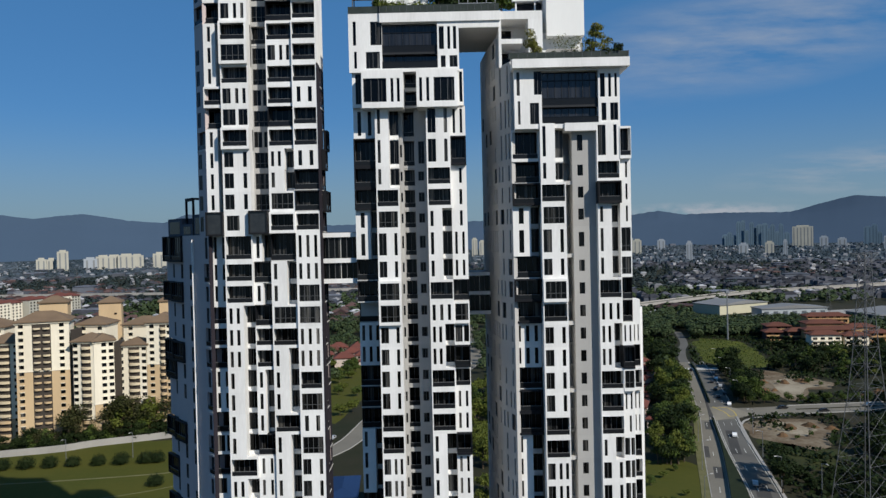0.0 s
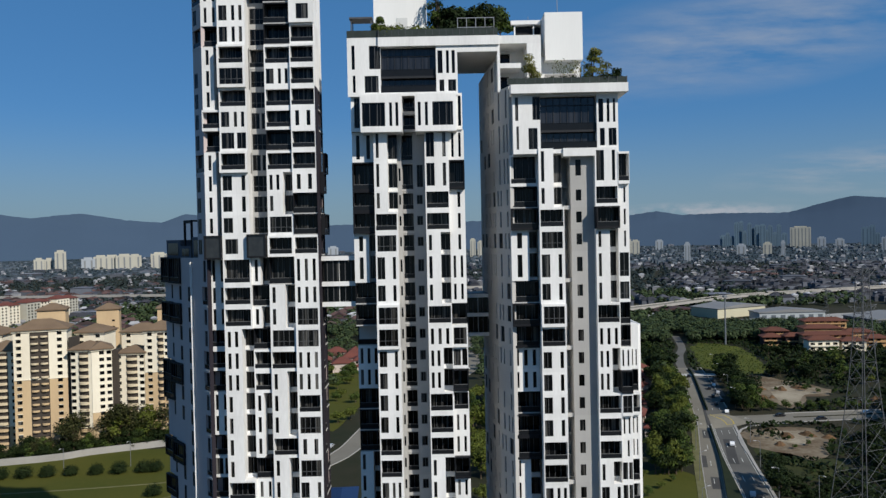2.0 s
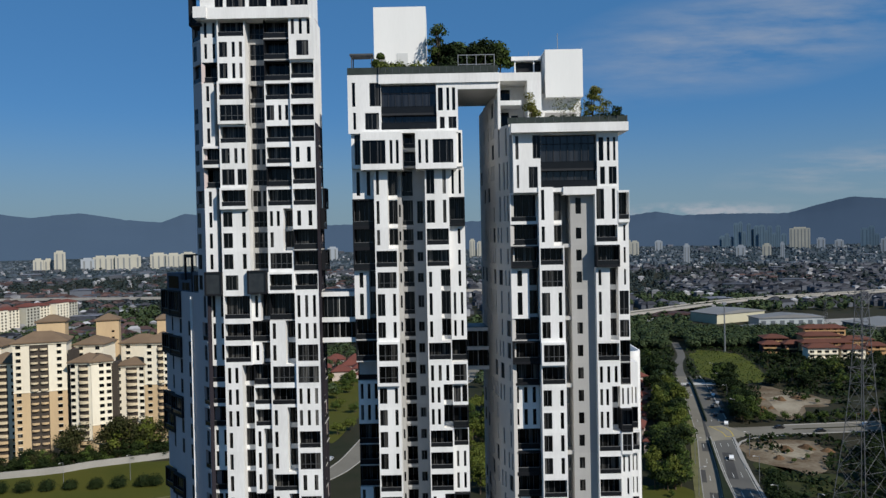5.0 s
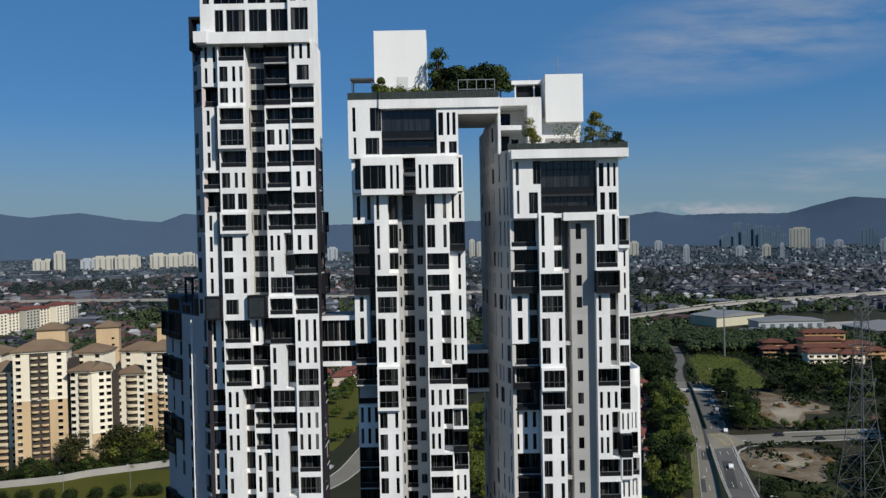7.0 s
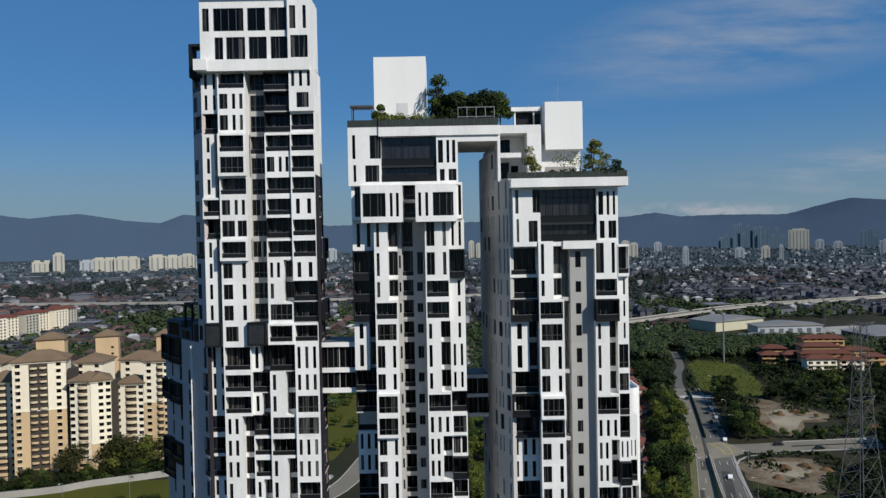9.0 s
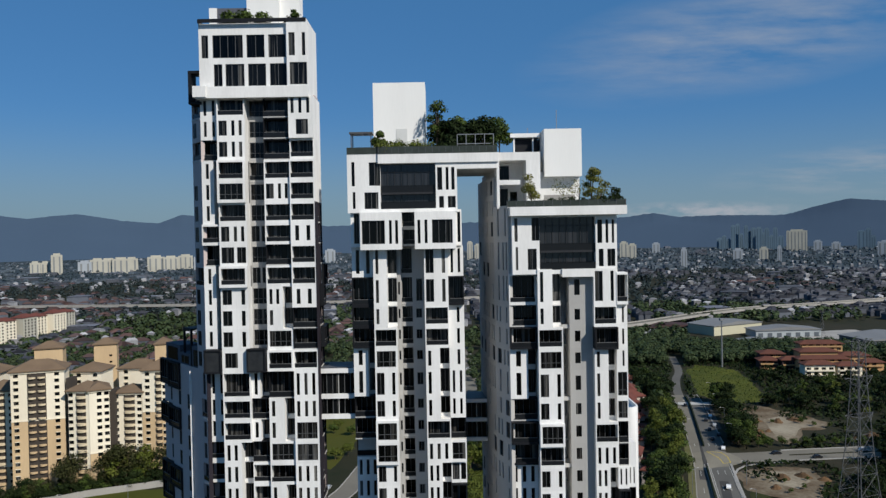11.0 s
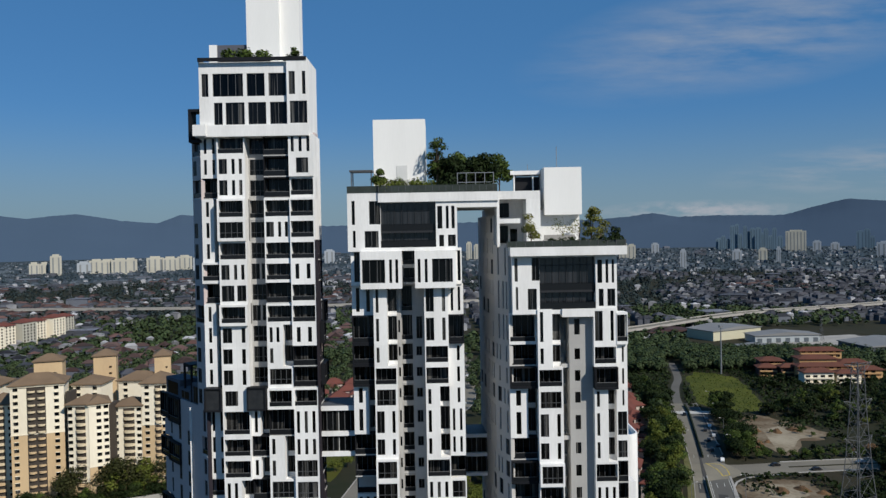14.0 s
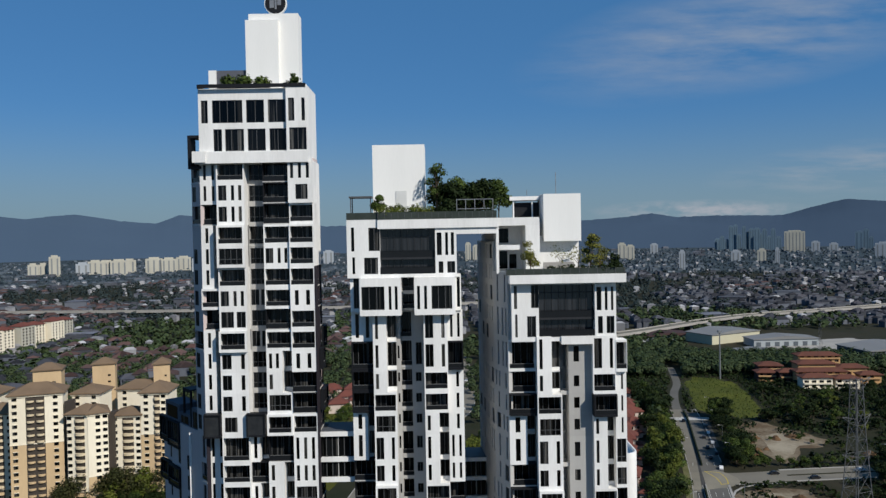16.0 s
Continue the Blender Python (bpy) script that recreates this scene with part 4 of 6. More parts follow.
structure("road_marking", ribbon(R_OUT[3:], 0.35, 0.5, 0.02, 0.058), PAINTLINE, "worn white edge line", "road marking")
structure("road_marking", ribbon(R_IN[3:], -0.75, -0.6, 0.02, 0.058), PAINTLINE, "worn white edge line", "road marking")
BACK = [(-56, 262), (-47, 276), (-38.5, 296), (-30, 345), (-12, 410), (12, 455), (20, 510), (21, 650), (10, 800)]
structure("road", ribbon(BACK, -4.0, 4.0, -0.3, 0.06), BEIGE, "pale concrete road behind the towers", "road")
structure("kerb", ribbon(BACK, 4.0, 4.4, -0.3, 0.25), CONCRETE, "pale concrete kerb", "kerb")
structure("kerb", ribbon(BACK, -4.4, -4.0, -0.3, 0.25), CONCRETE, "pale concrete kerb", "kerb")

for (ya, yb), a, b in (((262, 276), -9.8, -6.4), ((300, 312), -6.4, -3.0), ((268, 300), 1.0, 4.6), ((225, 238), 5.0, 9.2), ((380, 432), 4.8, 9.2), ((240, 252), -6.2, -3.2)):
    line = [(float(np.interp(y, [p[1] for p in MAIN], [p[0] for p in MAIN])), y) for y in (ya, (ya + yb) / 2, yb)]
    structure("road_repair", ribbon(line, a, b, 0.02, 0.056), PATCHED, "dark strip of repaired asphalt", "road")

FARROAD = [(145, 452), (150, 475), (160, 508), (172, 540), (186, 600)]
structure("road", ribbon(FARROAD, -2.7, 2.7, -0.3, 0.045), ASPHALT, "asphalt road running up to far woods", "road")
SLIP = [(112.5, 279), (117.5, 300), (124, 314), (134, 320.5), (150, 323)]
structure("kerb", ribbon(SLIP, 0.1, 1.0, -0.3, 0.22), CONCRETE, "worn concrete kerb", "kerb")

# lawns and clearings
patch("lawn", [(-330, 190), (-95, 190), (-70, 262), (-92, 312), (-190, 284), (-330, 262)], 0.04, LAWN, "mown green lawn", "lawn")
patch("lawn", [(-82, 310), (-52, 316), (-42, 366), (-40, 440), (-60, 474), (-92, 450)], 0.04, LAWN, "green grass bank", "lawn")
patch("lawn", [(158, 455), (166, 490), (177, 540), (190, 558), (205, 556), (212, 530), (203, 482), (194, 444), (180, 434), (166, 444)], 0.04, SLOPE, "bright green grass slope", "lawn")
patch("lawn", [(114, 246), (130, 247), (144, 270), (126, 272), (121, 290), (117, 284)], 0.04, DULL, "small green lawn", "lawn")
patch("clearing", [(154, 386), (158, 372), (160, 349), (167, 350), (181, 372), (194, 374), (201, 386), (190, 414), (182, 426), (166, 425)], 0.05, EARTH, "churned brown earth of a building plot", "bare earth")
patch("clearing", [(171, 396), (165, 374), (161, 352), (170, 360), (182, 377), (198, 381), (186, 403)], 0.07, SAND, "bare sandy clearing", "bare earth")
patch("clearing", [(127, 277), (132, 268), (143, 278), (152, 294), (155, 311), (146, 318), (127, 314), (120, 304), (118, 288)], 0.05, EARTH, "churned brown earth among scrub", "bare earth")
patch("clearing", [(130, 296), (138, 288), (147, 297), (146, 309), (134, 310)], 0.07, SAND, "pale sand among brown earth", "bare earth")
patch("clearing", [(290, 660), (400, 670), (430, 720), (400, 740), (300, 715)], 0.03, CONCRETE, "paved yard round warehouses", "yard")
patch("lawn", [(56, 200), (76, 214), (88, 250), (80, 264), (62, 258), (54, 230)], 0.04, LAWN, "green lawn beside the footpath", "lawn")
structure("pavement", ribbon([(-330, 258), (-190, 251), (-150, 252), (-99, 260), (-84, 268)], -0.5, 0.5, -0.3, 0.1), TRAIL, "narrow trodden path across the lawn", "path")
structure("pavement", ribbon([(-150, 225), (-104, 238), (-78, 256)], -0.35, 0.35, -0.3, 0.1), TRAIL, "narrow trodden path across the lawn", "path")
structure("boundary_wall", ribbon([(-330, 250), (-171, 284), (-140, 297), (-114, 308), (-88, 322)], -0.3, 0.3, -0.3, 2.6), CONCRETE, "long pale concrete boundary wall", "wall")

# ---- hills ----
# the haze over the ridge is mixed into its base colour
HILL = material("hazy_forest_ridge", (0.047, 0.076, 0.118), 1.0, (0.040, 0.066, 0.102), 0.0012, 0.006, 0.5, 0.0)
ridge = [(-40, 1.7), (-30.5, 2.05), (-28.6, 1.78), (-25.7, 2.12), (-22.6, 1.58), (-20.4, 1.36), (-18.8, 2.0), (-14, 1.6), (-8.3, 0.98), (2.4, 1.07), (10, 1.0), (14.2, 1.23), (16, 1.5), (17.8, 1.15), (20.5, 1.2), (24.9, 1.1), (26.6, 1.62), (28.7, 2.16), (30.6, 1.95), (40, 1.3)]
bm = bmesh.new()
prev = None
for i in range(641):
    a = -40 + i * 0.125
    slope = float(np.mean([np.interp(a + o, [r[0] for r in ridge], [r[1] for r in ridge]) for o in (-2, -1, 0, 1, 2)]))
    el = float(np.interp(a, [r[0] for r in ridge], [r[1] for r in ridge])) + 0.05 * noise.noise((a * 0.9, 3, 0)) + 0.045 * noise.noise((a * 2.7, 7, 0)) + 0.02 * noise.noise((a * 7.0, 9, 0))
    d = 4700.0
    x, y = d * math.sin(radians(a)), d * math.cos(radians(a))
    h = EYE + 15 + d * math.tan(radians(el))
    v = [bm.verts.new((x, y, -5))]
    for q in range(1, 11):
        s = 1 + 0.006 * q + 0.0016 * noise.noise((a * 0.16 + q * 0.12, q * 0.30, 4.0)) + 0.0005 * noise.noise((a * 0.4 - q * 0.2, q * 0.5, 8.0))
        v.append(bm.verts.new((x * s, y * s, h if q == 10 else (EYE + 15 + d * math.tan(radians(slope * 0.6 + el * 0.4 if q == 9 else slope))) * q / 10.6)))
    if prev:
        for q in range(10):
            bm.faces.new((prev[q], v[q], v[q + 1], prev[q + 1]))
    prev = v
for f in bm.faces:
    f.smooth = True
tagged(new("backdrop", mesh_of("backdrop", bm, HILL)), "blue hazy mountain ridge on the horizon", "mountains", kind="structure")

# ---- trees ----
LEAF = [leafy("leaves_deep_green", (0.038, 0.062, 0.014), (0.064, 0.088, 0.020)), leafy("leaves_yellow_green", (0.065, 0.085, 0.015), (0.09, 0.10, 0.02)), leafy("leaves_dark", (0.010, 0.019, 0.006), (0.021, 0.031, 0.009)),
        # the hazy and blue leaves have distance haze mixed into their base colours
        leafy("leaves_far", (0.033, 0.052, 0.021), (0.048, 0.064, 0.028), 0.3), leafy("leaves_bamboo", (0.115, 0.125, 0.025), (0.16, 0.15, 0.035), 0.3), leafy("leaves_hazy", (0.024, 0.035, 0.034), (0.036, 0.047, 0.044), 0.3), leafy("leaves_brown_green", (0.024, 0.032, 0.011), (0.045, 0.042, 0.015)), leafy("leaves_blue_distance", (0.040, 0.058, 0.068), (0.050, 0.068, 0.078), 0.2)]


def leaf_cloud(rng, centres, radii, n, size):
    """n small leaf sprays on and in a set of uneven lobes: vertices and quads."""
    c = np.array(centres)[rng.integers(0, len(centres), n)]
    r = np.array(radii)[rng.integers(0, len(radii), n)]
    d = rng.normal(size=(n, 3))
    d /= np.linalg.norm(d, axis=1)[:, None]
    p = c + d * (r * rng.uniform(0.55, 1.05, n))[:, None] * np.array([1, 1, 0.72])
    nrm = d + rng.normal(scale=0.5, size=(n, 3)) + np.array([0, 0, 0.4])
    nrm /= np.linalg.norm(nrm, axis=1)[:, None]
    u = np.cross(nrm, rng.normal(size=(n, 3)))
    u /= np.linalg.norm(u, axis=1)[:, None]
    w = np.cross(nrm, u)
    s = size * rng.uniform(0.6, 1.3, n)[:, None]
    v = np.stack([p - u * s, p - w * s * 0.55 + nrm * s * 0.15, p + u * s, p + w * s * 0.55 + nrm * s * 0.15], 1).reshape(-1, 3)
    f = np.arange(4 * n).reshape(-1, 4)
    return v, f


def raw_mesh(name, v, f, mat):
    me = bpy.data.meshes.new(name)
    me.from_pydata(v.tolist(), [], f.tolist())
    me.materials.append(mat)
    return me


def tree(seed, height, spread, mat, n=520, leaf=0.62, bare=0.3, lobes=9, label="", name="tree"):
    """A tapered trunk with limbs, and a crown of many small leaf sprays."""
    rng = np.random.default_rng(seed)
    t = thing(name, pose(0, 0, 0), label or "broad green shade tree with a dense crown", "tree")
    bm = bmesh.new()
    top = Vector((float(rng.normal(scale=0.2)), float(rng.normal(scale=0.2)), height * 0.62))
    r = height * 0.022
    tube(bm, (0, 0, -0.3), (top.x * 0.3, top.y * 0.3, height * bare), r, 7, r * 0.75)
    tube(bm, (top.x * 0.3, top.y * 0.3, height * bare), top, r * 0.75, 6, r * 0.3)
    centres, radii = [], []
    for i in range(lobes):
        a = i * 2.4 + float(rng.uniform(-0.4, 0.4))
        d = spread * math.sqrt((i + 0.3) / lobes) * 0.72
        z = height * (bare + (1 - bare) * (0.18 + 0.62 * float(rng.uniform(0.0, 1.0)) * (1 - 0.45 * d / spread) + (0.14 if i < 2 else 0.0)))
        c = (d * math.cos(a), d * math.sin(a), z)
        centres.append(c)
        radii.append(spread * float(rng.uniform(0.38, 0.56)))
        if i % 2 == 0:
            tube(bm, (top.x * 0.3, top.y * 0.3, height * (bare + 0.04 * i)), c, r * 0.45, 5, r * 0.12)
    part("trunk", bm, BARK, t)
    v, f = leaf_cloud(rng, centres, radii, n, leaf)
    part("crown", raw_mesh("crown", v, f, mat), None, t)
    return t


KINDS = [tree(s, h, w, LEAF[m], n, lf, b) for s, h, w, m, n, lf, b in ((1, 11, 4.6, 0, 1050, 0.47, .22), (2, 9, 4.2, 1, 950, 0.44, .2), (3, 13, 4.8, 2, 1050, 0.49, .25), (4, 8, 3.6, 0, 800, 0.40, .15), (5, 14, 3.6, 1, 1000, 0.43, .2), (6, 10, 5.2, 2, 1050, 0.49, .2), (7, 14, 4.6, 6, 620, 0.36, .42))]
rng = random.Random(11)
used = set()


def plant(x, y, k, s=1.0, group="trees"):
    ob = KINDS[k]
    m = pose(x, y, 0, 0, 0, rng.uniform(0, 360))
    if k not in used:
        used.add(k)
        ob.matrix_basis, ob.scale = m, (s, s, s * rng.uniform(0.9, 1.1))
        ob["group"] = group
        return ob
    c = copy_thing(ob, m)
    c.scale = (s, s, s * rng.uniform(0.9, 1.1))
    c["group"] = group
    return c


def road_x(y):
    return float(np.interp(y, [p[1] for p in MAIN], [p[0] for p in MAIN]))


def inside(x, y, pts):
    """Whether a place lies within a polygon."""
    odd = False
    for (ax, ay), (bx, by) in zip(pts, pts[1:] + pts[:1]):
        if (ay > y) != (by > y) and x < ax + (bx - ax) * (y - ay) / (by - ay):
            odd = not odd
    return odd


BARE = [[(152, 390), (156, 372), (157, 346), (169, 346), (183, 368), (196, 370), (205, 388), (192, 418), (184, 430), (160, 430)],
        [(112, 242), (132, 243), (146, 268), (156, 292), (158, 316), (120, 316), (112, 282)],
        [(154, 452), (164, 490), (175, 544), (190, 560), (207, 558), (214, 530), (205, 482), (197, 440), (180, 430), (166, 440)]]


def clear(x, y):
    """Whether a tree may stand here: off the roads, yards and lawns."""
    if abs(x - road_x(y)) < 11.3 and 120 < y < 446:
        return False
    if 110 < x < 196 and abs(y - (331 + max(0, x - 175) * 0.165)) < 12:
        return False
    return not any(inside(x, y, q) for q in BARE)


def grove(n, xa, xb, ya, yb, kinds, s0, s1, group, follow=False):
    for _ in range(n):
        y = rng.uniform(ya, yb)
        x = rng.uniform(xa, xb) + (road_x(y) if follow else 0)
        if clear(x, y):
            plant(x, y, rng.choice(kinds), rng.uniform(s0, s1), group)


def wood(n, xa, xb, ya, yb, kinds, s0, s1, label, follow=False):
    """A stand of trees too many to tell apart: their crowns and trunks joined."""
    w = thing("wood", pose(0, 0, 0), label, "wood", kind="stuff")
    lots = {}
    for _ in range(n):
        y = rng.uniform(ya, yb)
        x = rng.uniform(xa, xb) + (road_x(y) if follow else 0)
        if not clear(x, y):
            continue
        k, sc, a = rng.choice(kinds), rng.uniform(s0, s1), rng.uniform(0, 2 * math.pi)
        for ch in KINDS[k].children:
            me = ch.data
            if me.name not in arrays:
                co = np.empty(len(me.vertices) * 3)
                me.vertices.foreach_get("co", co)
                arrays[me.name] = (co.reshape(-1, 3), [tuple(q.vertices) for q in me.polygons])
            co, fs = arrays[me.name]
            if ch.name.startswith("crown"):
                q = co.reshape(-1, 4, 3)[::2]
                mid = q.mean(1, keepdims=True)
                co = (mid + (q - mid) * 1.4).reshape(-1, 3)
                fs = fs[:len(q)]
            r = np.array([[math.cos(a), -math.sin(a), 0], [math.sin(a), math.cos(a), 0], [0, 0, 1]])
            v, f = lots.setdefault((ch.name.split(".")[0], me.materials[0].name), ([], []))
            base = sum(len(q) for q in v)
            v.append((co * sc) @ r.T + np.array([x, y, 0]))
            f.extend(tuple(i + base for i in q) for q in fs)
    for (nm, mat), (v, f) in lots.items():
        me = bpy.data.meshes.new(nm)
        me.from_pydata(np.concatenate(v).tolist(), [], f)
        me.materials.append(bpy.data.materials[mat])
        tagged(part(nm, me, None, w), kind="stuff")


arrays = {}
grove(78, -27, -13.5, 255, 420, (0, 1, 2, 4, 5), 0.85, 1.25, "trees beside the road", True)
wood(34, -24, -12, 420, 500, (0, 2, 5), 0.8, 1.1, "dark green wood beyond the road", True)
grove(44, 11.6, 21, 345, 446, (0, 2, 5), 0.8, 1.15, "trees beside the road", True)
wood(80, 212, 345, 395, 500, (0, 1, 2, 5), 0.5, 0.85, "mixed green scrub wood on waste ground")
wood(44, 212, 300, 440, 566, (0, 2, 5), 0.4, 0.7, "dark green trees beside the grass slope")
wood(26, 166, 215, 402, 438, (0, 2, 5), 0.6, 1.0, "dark green trees behind the clearing")
# dark leaf colours stand in for the shade over this ground
wood(150, 118, 222, 172, 226, (2, 5, 5), 0.35, 0.7, "dark scrub wood beside the road")
wood(170, 146, 230, 226, 300, (2, 5, 5), 0.4, 0.8, "dark scrub wood on waste ground")
wood(46, 108, 150, 222, 246, (2, 5), 0.22, 0.4, "low dark bushes beside the road")
wood(120, 186, 300, 284, 345, (2, 5), 0.8, 1.1, "dark wood along the side road")
for off, y in ((13, 226), (14, 233), (13.5, 240), (15, 246)):
    plant(road_x(y) + off, y, 2, 0.9, "trees beside the road")
for i in range(66):
    tall = i % 9 < 2
    x = rng.uniform(-152, -108) if tall else rng.uniform(-176, -110)
    plant(x, 285.5 + (x + 171) * 0.42 + rng.uniform(0.5, 5), rng.choice((6, 6, 6, 6, 4) if tall else (0, 2, 5, 6)), rng.uniform(1.1, 1.6) if tall else rng.uniform(0.45, 0.8), "trees before the apartment blocks")
for i in range(30):
    x = rng.uniform(-176, -92)
    plant(x, 285.5 + (x + 171) * 0.42 + rng.uniform(0, 1.5), rng.choice((2, 5)), rng.uniform(0.4, 0.6), "trees before the apartment blocks")
for i in range(20):
    y = rng.uniform(212, 330)
    plant(y * rng.uniform(0.042, 0.078), y, rng.choice((1, 1, 4)), rng.uniform(0.8, 1.2), "trees behind the towers")
grove(30, -80, -36, 372, 470, (0, 1, 3), 0.6, 0.9, "trees behind the towers")
grove(26, 2, 40, 300, 400, (0, 1, 4), 0.9, 1.2, "trees behind the towers")
for x, y in ((153, 352), (155, 360), (158, 368), (154, 375), (162, 384), (172, 388), (190, 380), (196, 376), (200, 370), (186, 386), (136, 296), (140, 288), (146, 298), (150, 290), (133, 284)):
    plant(x, y, 3, rng.uniform(0.25, 0.5), "shrubs on the clearing")
for x in (140.5, 146.5, 151, 158, 163.5, 169.5, 176, 183, 189, 195, 201):
    plant(x, 344.5 + rng.uniform(0, 1.5), 3, rng.uniform(0.6, 0.72), "round trees at the clearing")
for x, y in ((62, 212), (66, 220), (72, 226), (64, 236), (70, 243), (76, 250), (68, 256), (60, 248)):
    plant(x, y, rng.choice((3, 1)), rng.uniform(0.3, 0.7), "shrubs beside the footpath")
for x, y in ((-48.5, 339), (-43.4, 345)):
    plant(x, y, 1, 0.85, "round trees on the bank")

# heaps of soil on the clearings
def heap(x, y, w, h, seed):
    bm = bmesh.new()
    rings = [[bm.verts.new((w * s * math.cos(a) * (1 + 0.3 * noise.noise((math.cos(a) * 2, math.sin(a) * 2, seed))), 0.7 * w * s * math.sin(a), h * z * (1 + 0.4 * noise.noise((s * 3, a, seed))) - 0.1)) for a in [math.tau * i / 14 for i in range(14)]] for s, z in ((1, 0), (0.72, 0.35), (0.45, 0.75), (0.18, 1.0))]
    for lo, hi in zip(rings, rings[1:]):
        for i in range(14):
            bm.faces.new((lo[i], lo[(i + 1) % 14], hi[(i + 1) % 14], hi[i]))
    bm.faces.new(rings[-1])
    ob = new("soil_heap", mesh_of("soil_heap", bm, SOIL))
    ob.matrix_basis = pose(x, y, 0.05, 0, 0, seed * 37)
    tagged(ob, "heap of brown soil on bare ground", "soil heap", "soil heaps")


for i, (x, y, w, h) in enumerate(((153, 360, 3.2, 1.8), (157, 368, 4.0, 2.2), (155, 378, 3.0, 1.6), (160, 386, 3.6, 2.0), (166, 392, 3.0, 1.5), (163, 372, 2.2, 1.1), (176, 390, 4.0, 1.8), (186, 393, 5.0, 1.6), (196, 352, 4.2, 1.8), (205, 355, 6.5, 3.2), (130, 290, 3.0, 1.4), (138, 302, 4.5, 1.5), (147, 303, 4.0, 1.6), (153, 298, 3.0, 1.4))):
    heap(x, y, w, h, i + 1)

# clipped bushes on the lawn
for i, (x, y) in enumerate(((-160, 268), (-152, 269), (-144, 270), (-136, 271), (-127, 271.5), (-119, 272), (-110.5, 273), (-106.5, 273.5), (-97, 247))):
    g = np.random.default_rng(50 + i)
    b = thing("bush", pose(x, y, 0), "clipped round dark green bush on the lawn", "bush", "bushes on the lawn")
    w = float(g.uniform(2.7, 3.3))
    v, f = leaf_cloud(g, [(0, 0, w * 0.62), (w * 0.22, 0.1, w * 0.55), (-w * 0.22, -0.1, w * 0.5), (0.1, 0, w * 0.85)], [w * 0.9, w * 0.84], 1500, 0.27)
    part("crown", raw_mesh("crown", v, f, LEAF[2]), None, b)
    bm = bmesh.new()
    tube(bm, (0, 0, -0.2), (0, 0, w * 0.8), 0.12)
    part("trunk", bm, BARK, b)

# rough scrub on the waste ground beside the road
g = np.random.default_rng(31)
c = np.stack([g.uniform(104, 340, 52000), g.uniform(170, 570, 52000)], 1)
lump = np.array([noise.noise((float(q[0]) * 0.05, float(q[1]) * 0.05, 2.0)) for q in c])
rx = np.interp(c[:, 1], [q[1] for q in MAIN], [q[0] for q in MAIN])
inbare = np.array([any(inside(float(q[0]), float(q[1]), b) for b in BARE) for q in c])
keep = ((lump > -0.12) | (c[:, 1] < 300) | (c[:, 1] > 430)) & ((c[:, 0] - rx > 12.5) | (c[:, 1] > 448)) & ~(np.abs(c[:, 1] - 331 - np.maximum(0, c[:, 0] - 175) * 0.165) < 10) & (~inbare | (lump > 0.20) & (c[:, 1] < 430)) & ~((np.abs(c[:, 0] - np.interp(c[:, 1], [p[1] for p in FARROAD], [p[0] for p in FARROAD])) < 5) & (c[:, 1] > 440))
c = c[keep]
cz = g.uniform(0.2, 1.8, len(c))
nr = g.normal(size=(len(c), 3)) + np.array([0, 0, 0.9])
nr /= np.linalg.norm(nr, axis=1)[:, None]
u = np.cross(nr, g.normal(size=nr.shape))
u /= np.linalg.norm(u, axis=1)[:, None]
w = np.cross(nr, u)
s = g.uniform(0.5, 1.3, len(c))[:, None]
pts = np.concatenate([c, cz[:, None]], 1)
v = np.stack([pts - u * s, pts - w * s * 0.7, pts + u * s, pts + w * s * 0.7], 1).reshape(-1, 3)
# leaves dark in base colour in place of shade beside the road
tagged(new("scrub", raw_mesh("scrub", v, np.arange(len(v)).reshape(-1, 4), LEAF[2])), "low dark scrub on waste ground beside the road", "scrub", kind="stuff")

# tussocks on the grass slope
g = np.random.default_rng(41)
c = np.stack([g.uniform(152, 214, 3600), g.uniform(430, 560, 3600)], 1)
c = c[np.array([inside(float(q[0]), float(q[1]), BARE[2]) for q in c])]
nr = g.normal(size=(len(c), 3)) + np.array([0, 0, 0.6])
nr /= np.linalg.norm(nr, axis=1)[:, None]
u = np.cross(nr, g.normal(size=nr.shape))
u /= np.linalg.norm(u, axis=1)[:, None]
w = np.cross(nr, u)
s = g.uniform(0.2, 0.6, len(c))[:, None]
pts = np.concatenate([c, g.uniform(0.1, 0.5, (len(c), 1))], 1)
v = np.stack([pts - u * s, pts - w * s * 0.7, pts + u * s, pts + w * s * 0.7], 1).reshape(-1, 3)
tagged(new("grass_tussocks", raw_mesh("grass_tussocks", v, np.arange(len(v)).reshape(-1, 4), LEAF[0])), "yellow-green grass tussocks on the slope", "grass", kind="stuff")

# far woods
def quarter(x, y):
    """How built-up the far plain is at a place: quarters of houses with green belts between them."""
    return noise.noise((x / 210, y / 330, 5.0)) + 0.5 * noise.noise((x / 90, y / 140, 9.0))


def belt(x, y):
    return math.hypot(x, y) < 700 or quarter(x, y) < 0.22


g = np.random.default_rng(77)
vs, n0 = [], 0
spots = []
for n, xa, xb, ya, yb in ((520, -430, -60, 400, 690), (900, 130, 330, 560, 640), (260, -160, -40, 500, 760), (360, -330, -180, 330, 560), (300, 330, 520, 420, 620), (260, 20, 130, 430, 620)):
    spots.append(np.stack([g.uniform(xa, xb, n), g.uniform(ya, yb, n)], 1))
d = 650 * np.exp(g.uniform(0, 1.9, 20000))
a = np.radians(g.uniform(-36, 36, 20000))
spots.append(np.stack([d * np.sin(a), d * np.cos(a)], 1))
spots = np.concatenate(spots)
spots = spots[np.array([belt(*q) for q in spots])]
